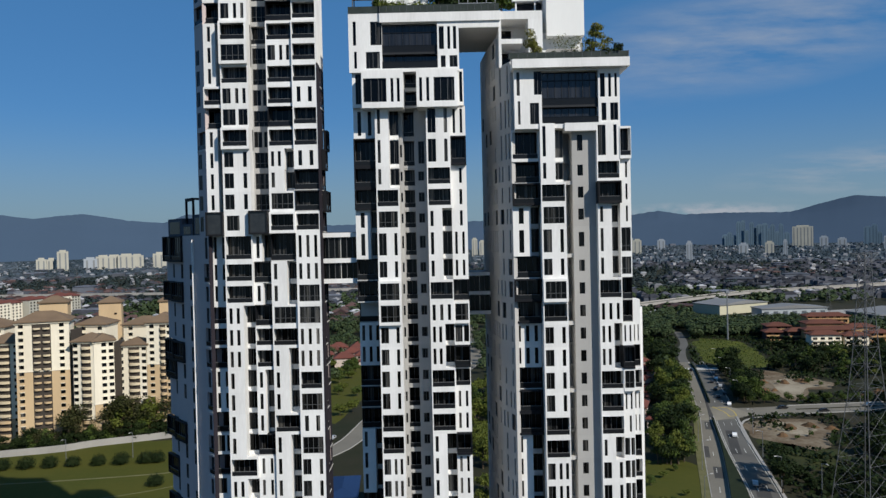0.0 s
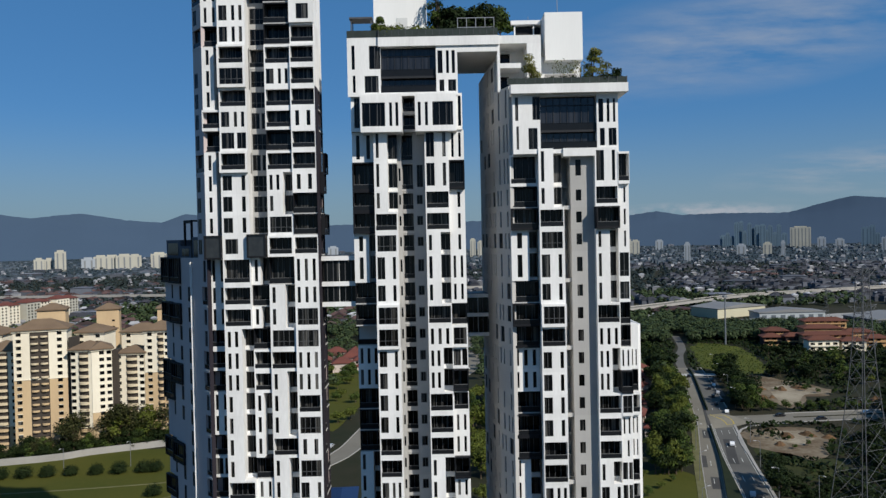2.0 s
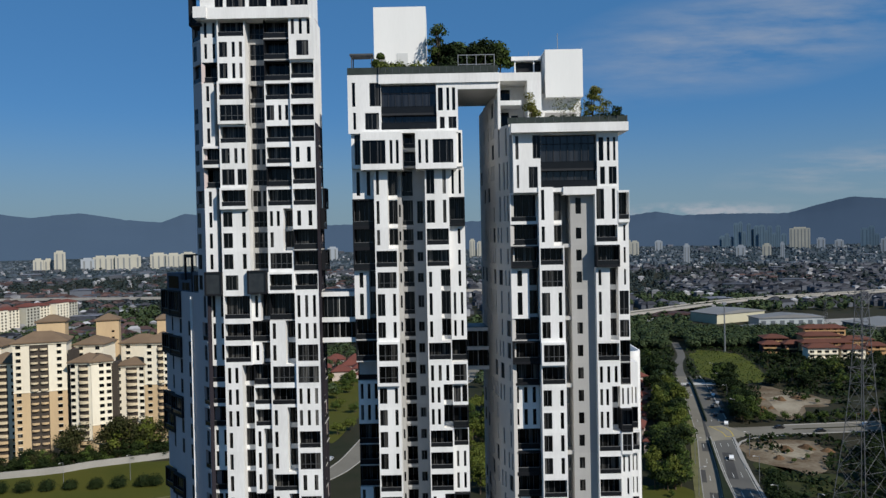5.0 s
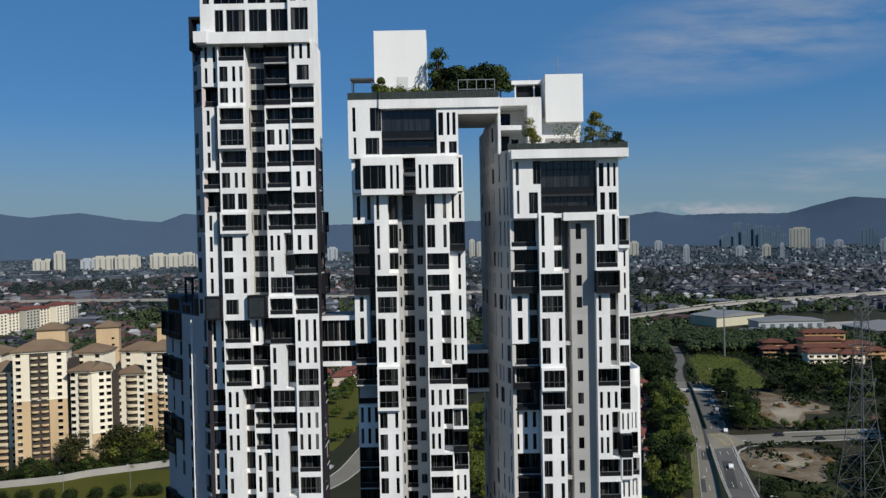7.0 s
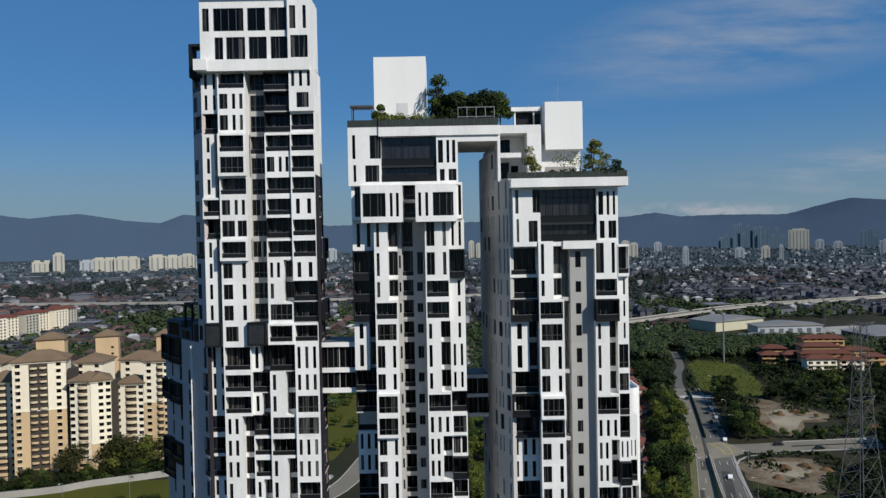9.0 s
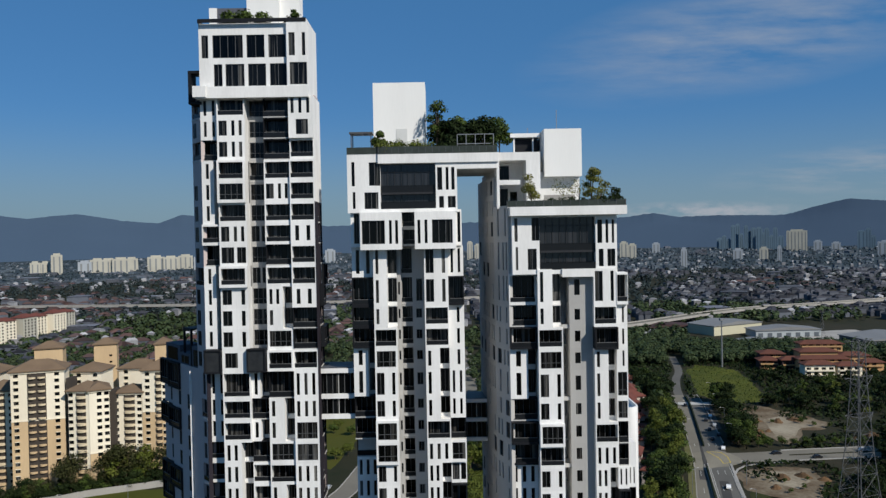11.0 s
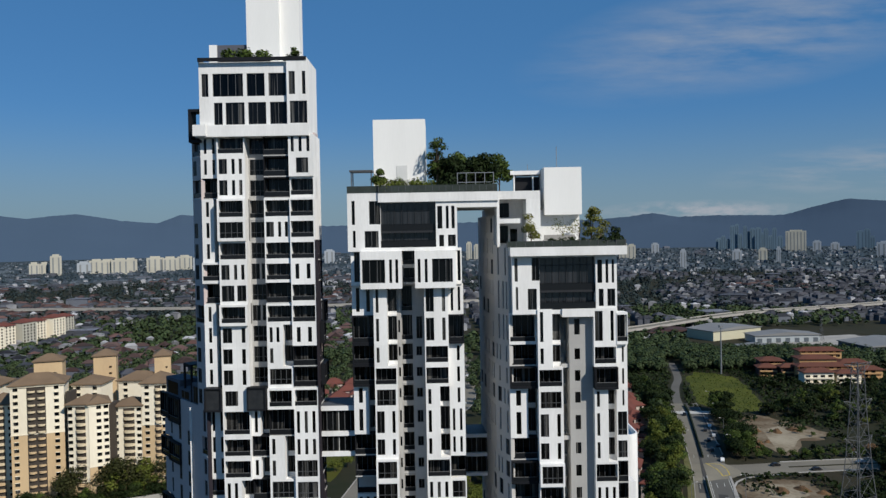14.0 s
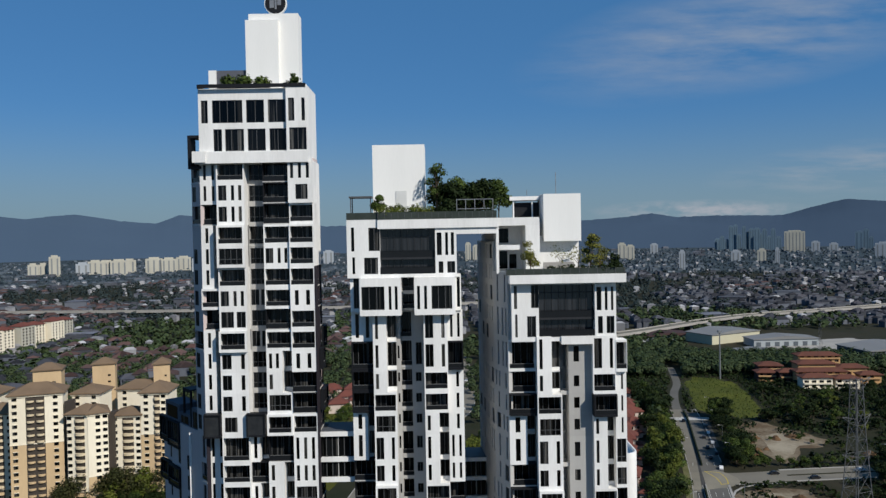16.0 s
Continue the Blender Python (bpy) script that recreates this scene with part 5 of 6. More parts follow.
rx = np.interp(spots[:, 1], [p[1] for p in MAIN], [p[0] for p in MAIN])
spots = spots[~((np.abs(spots[:, 0] - rx) < 14) & (spots[:, 1] < 448))]
along_far = np.interp(spots[:, 1], [p[1] for p in FARROAD], [p[0] for p in FARROAD])
spots = spots[~((np.abs(spots[:, 0] - along_far) < 8) & (spots[:, 1] > 440) & (spots[:, 1] < 600))]
spots = spots[~((spots[:, 0] > -205) & (spots[:, 0] < -104) & (spots[:, 1] < 366))]
spots = spots[~((spots[:, 0] > 235) & (spots[:, 0] < 470) & (spots[:, 1] > 640) & (spots[:, 1] < 800))]
near = np.hypot(spots[:, 0], spots[:, 1]) < 720
per = np.where(near, 84, 11)
c = np.repeat(spots, per, 0)
sz = np.repeat(g.uniform(0.7, 1.3, len(spots)), per)
dirs = g.normal(size=(len(c), 3))
dirs /= np.linalg.norm(dirs, axis=1)[:, None]
pts = np.concatenate([c, np.zeros((len(c), 1))], 1) + dirs * np.array([3.6, 3.6, 3.0]) * sz[:, None] * g.uniform(0.6, 1.0, len(c))[:, None] + np.array([0, 0, 1]) * (5.2 * sz)[:, None]
nr = dirs + np.array([0, 0, 0.5])
u = np.cross(nr, g.normal(size=nr.shape))
u /= np.linalg.norm(u, axis=1)[:, None]
w = np.cross(nr, u)
w /= np.linalg.norm(w, axis=1)[:, None]
s = (np.where(np.repeat(near, per), 0.85, 2.1) * sz)[:, None]
v = np.stack([pts - u * s, pts - w * s * 0.7, pts + u * s, pts + w * s * 0.7], 1).reshape(-1, 3)
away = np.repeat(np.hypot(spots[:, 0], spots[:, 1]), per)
# farther bands take leaves with more haze in the base colour
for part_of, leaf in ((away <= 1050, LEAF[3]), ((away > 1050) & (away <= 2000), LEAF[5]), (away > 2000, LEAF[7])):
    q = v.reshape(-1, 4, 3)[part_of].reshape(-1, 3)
    tagged(new("far_woods", raw_mesh("far_woods", q, np.arange(len(q)).reshape(-1, 4), leaf)), "dark green tree crowns among far houses, haze-tinted with distance", "woods", kind="stuff")

# ---- far town ----
# far walls and roofs lean blue to take in some distance haze
WALLS_FAR = material("far_house_walls", (0.105, 0.115, 0.135), 0.9, (0.058, 0.062, 0.076), 0.01, 0.2, 0.8, 0.0, random_by="island", spread=0.5)
ROOFS_FAR = material("far_tiled_roofs", (0.047, 0.044, 0.050), 0.9, (0.036, 0.042, 0.054), 0.02, 0.3, 1.0, 0.0, random_by="island", spread=0.7)
REDROOFS_FAR = material("far_red_tiled_roofs", (0.086, 0.046, 0.040), 0.9, (0.058, 0.042, 0.040), 0.02, 0.3, 1.0, 0.0, random_by="island", spread=0.55)
# beyond 2 km the haze is put into roof and wall colours
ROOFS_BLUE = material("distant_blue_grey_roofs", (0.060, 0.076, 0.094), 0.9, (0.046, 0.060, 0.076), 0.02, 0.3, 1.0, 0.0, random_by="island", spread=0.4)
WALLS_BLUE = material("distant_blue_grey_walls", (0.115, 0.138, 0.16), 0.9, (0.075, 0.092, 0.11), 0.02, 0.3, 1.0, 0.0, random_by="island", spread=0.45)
SHEDS_FAR = material("far_metal_roofs", (0.16, 0.17, 0.19), 0.7, (0.08, 0.08, 0.10), 0.01, 0.3, 0.8, 0.0, random_by="island", spread=0.5)


def hip_houses(places, sizes, turns, eaves, rises):
    """Walls and hipped roofs of many houses, as two meshes."""
    wv, wf, rv, rf = [], [], [], []
    for (x, y), (a, b), t, h, r in zip(places, sizes, turns, eaves, rises):
        ct, st = math.cos(t), math.sin(t)
        turn = lambda p, q: (x + p * ct - q * st, y + p * st + q * ct)
        cs = [(-a, -b), (a, -b), (a, b), (-a, b)]
        k = len(wv)
        wv += [(*turn(*c), -0.2) for c in cs] + [(*turn(*c), h) for c in cs]
        wf += [(k + i, k + (i + 1) % 4, k + 4 + (i + 1) % 4, k + 4 + i) for i in range(4)]
        k = len(rv)
        e = 1.08
        g2 = max(a - b, 0.0)
        rv += [(*turn(c[0] * e, c[1] * e), h) for c in cs] + [(*turn(-g2, 0), h + r), (*turn(g2, 0), h + r)]
        rf += [(k, k + 1, k + 5, k + 4), (k + 1, k + 2, k + 5), (k + 2, k + 3, k + 4, k + 5), (k + 3, k, k + 4), (k, k + 3, k + 2, k + 1)]
    return wv, wf, rv, rf


def poly(name, v, f, mat):
    me = bpy.data.meshes.new(name)
    me.from_pydata(v, [], f)
    me.materials.append(mat)
    return me


g = np.random.default_rng(5)
n = 9000
d = 620 * np.exp(g.uniform(0, 1.95, n))
a = np.radians(g.uniform(-37, 37, n))
xy = np.stack([d * np.sin(a), d * np.cos(a)], 1)
# rows of terraces: snap to a slanting street grid in patches
cellx = np.round(xy[:, 0] / 26) * 26 + g.normal(scale=2.0, size=n)
celly = np.round(xy[:, 1] / 34) * 34 + g.normal(scale=2.5, size=n)
xy = np.stack([cellx, celly], 1)
rx = np.interp(xy[:, 1], [p[1] for p in MAIN], [p[0] for p in MAIN])
ok = np.array([quarter(*q) > (-0.16 if q[1] > 900 else -0.4) for q in xy]) & ~((xy[:, 0] < -40) & (xy[:, 1] < 500)) & ~((xy[:, 0] < -395) & (xy[:, 1] < 860)) & ~((xy[:, 0] > -125) & (xy[:, 0] < -25) & (xy[:, 1] < 680)) & ~((np.abs(xy[:, 0] - rx) < 40) & (xy[:, 1] < 560)) & ~((xy[:, 0] > 120) & (xy[:, 0] < 480) & (xy[:, 1] < 830)) & ~((np.abs(xy[:, 0] - 18) < 16) & (xy[:, 1] < 820))
xy = xy[ok]
n = len(xy)
wv, wf, rv, rf = hip_houses(xy, np.stack([g.uniform(4.5, 8.5, n), g.uniform(3.2, 5.2, n)], 1), g.choice([0.1, 1.67, 0.5, 0.1], n) + g.normal(scale=0.05, size=n), g.uniform(3.5, 8, n), g.uniform(1.5, 3.5, n))
town = thing("far_town", pose(0, 0, 0), "dense low houses with brown and grey roofs stretching away", "town", kind="stuff")
away = np.hypot(xy[:, 0], xy[:, 1])
red = [noise.noise((x / 260, y / 300, 21.0)) + 0.25 * math.sin(i * 12.9) + (0.20 if x < -60 else -0.60) > 0.16 for i, (x, y) in enumerate(xy)]
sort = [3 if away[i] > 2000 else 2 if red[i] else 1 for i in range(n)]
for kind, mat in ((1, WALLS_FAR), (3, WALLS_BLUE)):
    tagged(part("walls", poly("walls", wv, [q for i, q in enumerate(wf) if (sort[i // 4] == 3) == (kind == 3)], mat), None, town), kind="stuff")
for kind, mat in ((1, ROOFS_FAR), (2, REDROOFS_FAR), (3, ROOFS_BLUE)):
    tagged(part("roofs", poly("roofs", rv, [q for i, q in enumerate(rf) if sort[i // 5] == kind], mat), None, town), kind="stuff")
# pale roofs and gables here and there
n = 850
d = 700 * np.exp(g.uniform(0, 1.8, n))
a = np.radians(g.uniform(-37, 37, n))
xy = np.stack([d * np.sin(a), d * np.cos(a)], 1)
xy = xy[~((xy[:, 0] > 120) & (xy[:, 0] < 480) & (xy[:, 1] < 830)) & ~((np.abs(xy[:, 0] - 18) < 16) & (xy[:, 1] < 820))]
n = len(xy)
BRIGHT_FAR = material("far_pale_roofs", (0.34, 0.34, 0.35), 0.9, (0.18, 0.18, 0.19), 0.02, 0.3, 1.0, 0.0, random_by="island", spread=0.5)
wv, wf, rv, rf = hip_houses(xy, np.stack([g.uniform(2.5, 6, n), g.uniform(2, 4, n)], 1), g.uniform(-0.5, 0.5, n), g.uniform(5, 9, n), g.uniform(1.0, 2.5, n))
tagged(part("walls", poly("walls", wv, wf, BRIGHT_FAR), None, town), kind="stuff")
tagged(part("roofs", poly("roofs", rv, rf, BRIGHT_FAR), None, town), kind="stuff")
n = 70
d = 900 * np.exp(g.uniform(0, 1.7, n))
a = np.radians(g.uniform(-36, 36, n))
xy = np.stack([d * np.sin(a), d * np.cos(a)], 1)
xy = xy[~((xy[:, 0] > 120) & (xy[:, 0] < 520) & (xy[:, 1] < 900))]
n = len(xy)
wv, wf, rv, rf = hip_houses(xy, np.stack([g.uniform(10, 26, n), g.uniform(8, 14, n)], 1), g.uniform(-0.3, 0.3, n), g.uniform(6, 14, n), g.uniform(0.6, 2.0, n))
sheds = thing("far_sheds", pose(0, 0, 0), "large pale metal-roofed sheds among far houses", "sheds", kind="stuff")
tagged(part("walls", poly("walls", wv, wf, WALLS_FAR), None, sheds), kind="stuff")
tagged(part("roofs", poly("roofs", rv, rf, SHEDS_FAR), None, sheds), kind="stuff")

# ---- distant high-rise blocks ----
# facade colours dimmed or blued to take in the haze over distance
FAR_CREAM = material("far_cream_render", (0.44, 0.42, 0.35), 0.9, None, 0.02, 0.3, 0.5, 0.0)
FAR_WHITE = material("far_white_render", (0.34, 0.37, 0.40), 0.9, None, 0.02, 0.3, 0.4, 0.0)
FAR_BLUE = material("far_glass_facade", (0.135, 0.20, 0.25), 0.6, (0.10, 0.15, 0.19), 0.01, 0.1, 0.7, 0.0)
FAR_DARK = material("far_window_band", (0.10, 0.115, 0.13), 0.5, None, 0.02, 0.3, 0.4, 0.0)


# window bands kept close to the facade colours for the same haze
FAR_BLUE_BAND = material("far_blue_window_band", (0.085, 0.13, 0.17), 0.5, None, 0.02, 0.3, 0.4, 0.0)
FAR_PALE_BAND = material("far_pale_window_band", (0.21, 0.22, 0.22), 0.5, None, 0.02, 0.3, 0.4, 0.0)


def far_block(az, dist, width, height, mat, label, bands=True, group="distant towers"):
    b = thing("distant_tower", pose(dist * math.sin(radians(az)), dist * math.cos(radians(az)), 0, 0, 0, -az), label, "tower block", group)
    dp = width * 0.6
    part("wall", boxes((-width / 2, width / 2, 0, dp, -1, height)), mat, b)
    part("roof", boxes((-width * 0.3, width * 0.3, dp * 0.2, dp * 0.8, height, height + 5)), mat, b)
    if bands:
        k = max(2, int(width / 14))
        for i in range(k):
            x = -width / 2 + width * (i + 0.5) / k
            part("window_band", boxes((x - width * 0.14 / k, x + width * 0.14 / k, -0.3, -0.01, 4, height - 5)), FAR_BLUE_BAND if mat is FAR_BLUE else FAR_PALE_BAND, b)
    return b


g = random.Random(3)
for az, w, h, m in ((-28.2, 28, 40, 0), (-27.6, 26, 38, 0), (-26.9, 32, 62, 0), (-25.2, 40, 36, 1), (-24.4, 44, 42, 0), (-23.7, 46, 44, 0), (-22.9, 50, 46, 0), (-22.2, 40, 42, 0), (-20.6, 52, 48, 0), (-19.6, 46, 46, 0), (-18.6, 48, 46, 0), (-17.6, 40, 44, 1)):
    far_block(az, 2650 + g.uniform(-120, 120), w, h, (FAR_CREAM, FAR_WHITE)[m], "distant cream apartment slab", True, "distant cream slabs")
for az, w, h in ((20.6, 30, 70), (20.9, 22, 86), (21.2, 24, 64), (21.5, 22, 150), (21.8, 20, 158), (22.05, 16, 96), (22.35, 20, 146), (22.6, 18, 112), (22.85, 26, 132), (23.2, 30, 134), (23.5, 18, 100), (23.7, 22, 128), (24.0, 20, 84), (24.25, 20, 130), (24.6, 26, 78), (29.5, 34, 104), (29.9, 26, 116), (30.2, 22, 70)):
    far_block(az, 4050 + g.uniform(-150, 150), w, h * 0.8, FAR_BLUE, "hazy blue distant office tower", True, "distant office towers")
for az, d, w, h, m in ((18.15, 2150, 16, 50, 1), (25.6, 3700, 84, 92, 0), (23.5, 2600, 26, 40, 0), (24.5, 2500, 12, 46, 1), (21.8, 2700, 30, 34, 1), (16.2, 3600, 34, 44, 1), (26.9, 3700, 34, 44, 1), (28.0, 3800, 36, 34, 1), (13.9, 2900, 30, 60, 0), (14.5, 2900, 30, 52, 0), (2.4, 3000, 22, 70, 0), (3.0, 3000, 26, 60, 0), (-8.2, 3000, 40, 50, 1), (4.4, 2800, 30, 40, 1), (31.0, 3000, 60, 50, 1)):
    far_block(az, d, w, h, (FAR_CREAM, FAR_WHITE)[m], "distant pale tower block", True)

# ---- elevated highway ----
def highway(line, z, label):
    h = thing("elevated_highway", pose(0, 0, 0), label, "highway")
    part("deck", ribbon(line, -7, 7, z - 1.2, z, 30), BEIGE, h)
    part("parapet", ribbon(line, 7, 7.4, z - 1.6, z + 1.0, 30), CONCRETE, h)
    part("parapet", ribbon(line, -7.4, -7, z - 1.6, z + 1.0, 30), CONCRETE, h)
    for i, (q, r) in enumerate(along(line, 40)):
        part("pier", boxes((q.x - 1.5, q.x + 1.5, q.y - 1, q.y + 1, -0.2, z - 1.2)), CONCRETE, h)


highway([(60, 690), (184, 748), (347, 873), (517, 940), (800, 1060)], 8.0, "pale elevated highway on piers")
highway([(-1000, 1110), (-636, 1094), (-373, 1067), (-150, 1070), (60, 1100)], 9.0, "pale elevated highway on piers")

# ---- warehouses ----
def shed(x, y, w, d, h, rz, wall, roof, label, doors=5):
    s = thing("warehouse", pose(x, y, 0, 0, 0, rz), label, "warehouse", "warehouses")
    part("wall", boxes((-w / 2, w / 2, 0, d, -0.2, h)), wall, s)
    bm = bmesh.new()
    ring = [[bm.verts.new((px, py, pz)) for px, pz in ((-w / 2 - 1, h), (0, h + w * 0.045), (w / 2 + 1, h), (w / 2 + 1, h - 0.5), (-w / 2 - 1, h - 0.5))] for py in (-1, d + 1)]
    for i in range(5):
        bm.faces.new((ring[0][i], ring[0][(i + 1) % 5], ring[1][(i + 1) % 5], ring[1][i]))
    bm.faces.new(ring[0][::-1])
    bm.faces.new(ring[1])
    part("roof", bm, roof, s, "ribbed metal roof")
    for i in range(doors):
        px = -w / 2 + w * (i + 0.5) / doors
        part("loading_door", boxes((px - w * 0.25 / doors, px + w * 0.25 / doors, -0.15, -0.01, 0.2, h * 0.6)), FAR_DARK, s)
    return s


CREAMWALL = material("cream_cladding", (0.50, 0.47, 0.34), 0.8, None, 0.05, 1.0, 0.4, 0.0)
GREYROOF = material("grey_metal_roof", (0.21, 0.21, 0.205), 0.6, (0.15, 0.15, 0.15), 0.05, 1.0, 0.7, 0.0, stretch=(1, 0.05, 1))
BROWNROOF = material("rusty_roof", (0.06, 0.035, 0.032), 0.8, (0.05, 0.03, 0.03), 0.05, 1.0, 0.8, 0.0)
WHITEWALL = material("white_cladding", (0.36, 0.39, 0.40), 0.8, None, 0.05, 1.0, 0.5, 0.0)
shed(290, 726, 64, 34, 9.5, 26, CREAMWALL, GREYROOF, "large cream warehouse with a grey metal roof", 0)
shed(325, 696, 62, 22, 7, 2, WHITEWALL, GREYROOF, "white warehouse with dark loading bays", 7)
shed(232, 748, 60, 30, 5, 14, WHITEWALL, BROWNROOF, "long low warehouse with a rusty brown roof", 5)
shed(276, 648, 44, 14, 4, 4, WHITEWALL, GREYROOF, "low grey-roofed shed beside the wood", 6)
shed(385, 610, 70, 40, 9, 8, FAR_DARK, GREYROOF, "dark hall with a low arched grey roof", 4)

# ---- cream apartment blocks ----
CREAM = material("cream_render", (0.80, 0.735, 0.59), 0.85, (0.60, 0.52, 0.39), 0.08, 1.5, 0.6, 0.1, stretch=(1, 1, 0.3))
TAN = material("tan_render", (0.56, 0.41, 0.24), 0.85, (0.42, 0.30, 0.18), 0.08, 1.5, 0.6, 0.1, stretch=(1, 1, 0.3))
ROOFTILE = material("brown_roof_tiles", (0.19, 0.131, 0.082), 0.85, (0.135, 0.093, 0.06), 0.15, 2.0, 0.8, 0.3)
BALCONY = material("sandy_balcony_render", (0.62, 0.52, 0.36), 0.85, (0.48, 0.39, 0.26), 0.2, 1.5, 0.6, 0.1)
# dark brown painted as the shade in balcony openings and between blocks
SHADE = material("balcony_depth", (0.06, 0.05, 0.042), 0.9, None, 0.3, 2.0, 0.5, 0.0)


def hip_roof(w, d, z, rise, over=1.0):
    bm = bmesh.new()
    x0, x1, y0, y1 = -w / 2 - over, w / 2 + over, -over, d + over
    c = [bm.verts.new(p) for p in ((x0, y0, z), (x1, y0, z), (x1, y1, z), (x0, y1, z))]
    lo = [bm.verts.new((v.co.x, v.co.y, z - 0.45)) for v in c]
    k = min(w, d) / 2
    if w >= d:
        t = [bm.verts.new((x0 + k + over, d / 2, z + rise)), bm.verts.new((x1 - k - over, d / 2, z + rise))] if w - d > 0.5 else [bm.verts.new((0, d / 2, z + rise))]
    else:
        t = [bm.verts.new((0, y0 + k + over, z + rise)), bm.verts.new((0, y1 - k - over, z + rise))]
    if len(t) == 1:
        for i in range(4):
            bm.faces.new((c[i], c[(i + 1) % 4], t[0]))
    elif w >= d:
        for q in ((c[0], c[1], t[1], t[0]), (c[1], c[2], t[1]), (c[2], c[3], t[0], t[1]), (c[3], c[0], t[0])):
            bm.faces.new(q)
    else:
        for q in ((c[0], c[1], t[0]), (c[1], c[2], t[1], t[0]), (c[2], c[3], t[1]), (c[3], c[0], t[0], t[1])):
            bm.faces.new(q)
    for i in range(4):
        bm.faces.new((lo[i], lo[(i + 1) % 4], c[(i + 1) % 4], c[i]))
    bm.faces.new(lo[::-1])
    bmesh.ops.recalc_face_normals(bm, faces=bm.faces)
    return bm


def apartment(x, y, w, d, eaves, rz, cols, balconies, label, rise=4.0, tan_to=None, storey_h=2.72, shaft=None):
    """A slab of flats: wall split into a tan foot and a cream head, a window in each storey and column, balcony stacks, a hipped roof."""
    b = thing("apartment_block", pose(x, y, 0, 0, 0, rz), label, "apartment block", "cream apartment blocks")
    cut = tan_to or eaves * 0.55
    part("wall", boxes((-w / 2, w / 2, 0, d, cut, eaves)), CREAM, b)
    part("wall", boxes((-w / 2, w / 2, 0, d, -0.3, cut)), TAN, b, "tan rendered foot")
    part("cornice", boxes((-w / 2 - 0.5, w / 2 + 0.5, -0.5, d + 0.3, eaves - 1.1, eaves - 0.46)), CREAM, b)
    if shaft:
        # flat dark sheet before the wall, painting the shade of the balcony stack
        part("balcony_shaft", boxes((shaft[0] * w, shaft[1] * w, -0.06, -0.005, 1.0, eaves - 1.2)), SHADE, b, "dark sheet painted as balcony shade")
    part("string_course", boxes((-w / 2 - 0.15, w / 2 + 0.15, -0.15, d, cut - 0.25, cut + 0.1)), CREAM, b)
    part("roof", hip_roof(w, d, eaves, rise), ROOFTILE, b, "hipped brown tiled roof")
    win = mesh_of("window", one_box((-0.85, 0.85, -0.12, 0.0, -0.1, 1.3)), GLASS)
    hood = mesh_of("window_hood", one_box((-0.9, 0.9, -0.5, -0.13, 1.3, 1.45)), CREAM)
    z = eaves - 2.4
    while z > 1:
        for c in cols:
            o = part("window", win, None, b, at=pose(c * w, 0, z))
            part("window_hood", hood, None, o)
        for c in balconies:
            hw = balconies[c]
            # dark sheet that paints the opening's shade on the wall
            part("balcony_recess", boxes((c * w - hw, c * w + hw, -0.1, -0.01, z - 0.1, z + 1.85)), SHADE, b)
            bal = bmesh.new()
            ring = [(c * w + hw * math.sin(t), -1.25 * max(math.cos(t), 0.0) - 0.02) for t in [math.pi * (i / 8 - 0.5) for i in range(9)]]
            lo = [bal.verts.new((p, q, z - 0.95)) for p, q in ring]
            hi = [bal.verts.new((p, q, z - (0.3 if shaft else -0.05))) for p, q in ring]
            for i in range(8):
                bal.faces.new((lo[i], lo[i + 1], hi[i + 1], hi[i]))
            bal.faces.new(hi)
            bal.faces.new(lo[::-1])
            part("balcony", bal, TAN if z < cut else BALCONY, b)
        z -= storey_h
    return b


apartment(-161.8, 301, 19.4, 13, 50.0, 18, (-0.40, 0.36), {-0.11: 1.4, 0.07: 1.4}, "cream and tan high-rise flats with dark central balconies", 3.6, 30.0, 2.72, (-0.195, 0.155))
apartment(-181.5, 306, 14, 14, 41.0, 6, (0.4,), {0.05: 2.6, -0.35: 2.6}, "cream and tan high-rise flats with rounded balconies", 3.5, 10.0)
apartment(-145.5, 301, 8.5, 12, 41.6, 0, (-0.38,), {0.1: 1.9}, "cream flats with a stack of rounded balconies", 2.6, 10.0)
apartment(-138.0, 302.5, 7.5, 12, 41.6, 28, (0.0, 0.36), {}, "cream flats with a bright angled flank", 2.2, 16.0)
apartment(-149.0, 316, 11.5, 12, 46.8, 0, (-0.3, 0.3), {}, "cream flats set behind lower wings", 3.0, 20.0)
apartment(-130.0, 311, 11.0, 12, 38.5, 4, (-0.42, 0.42), {0.05: 2.2}, "cream flats with a stack of rounded balconies", 2.4, 8.0)
apartment(-118.8, 312, 11.0, 14, 47.5, 4, (-0.3, 0.34), {0.1: 1.2}, "cream and tan high-rise flats", 3.5, 30.0)
apartment(-200, 320, 22, 14, 46.0, 6, (-0.4, -0.2, 0.2, 0.4), {0.0: 2.2}, "cream and tan high-rise flats", 4.0, 28.0)
for x, y, w, z1 in ((-168.0, 322, 11.0, 56.0), (-157.1, 352, 9.8, 53.2), (-127.5, 345, 7.0, 53.8)):
    t = thing("stair_tower", pose(x, y, 0, 0, 0, 18), "tan stair tower with a pyramid tiled roof", "stair tower", "stair towers")
    part("wall", boxes((-w / 2, w / 2, 0, 9, 0, z1)), TAN, t)
    part("roof", hip_roof(w, 9, z1, 2.5, 0.7), ROOFTILE, t, "brown tiled pyramid roof")
    for i in range(5):
        part("window", boxes((w * 0.18, w * 0.3, -0.12, -0.002, z1 - 6 - 3 * i, z1 - 5.2 - 3 * i)), GLASS, t)
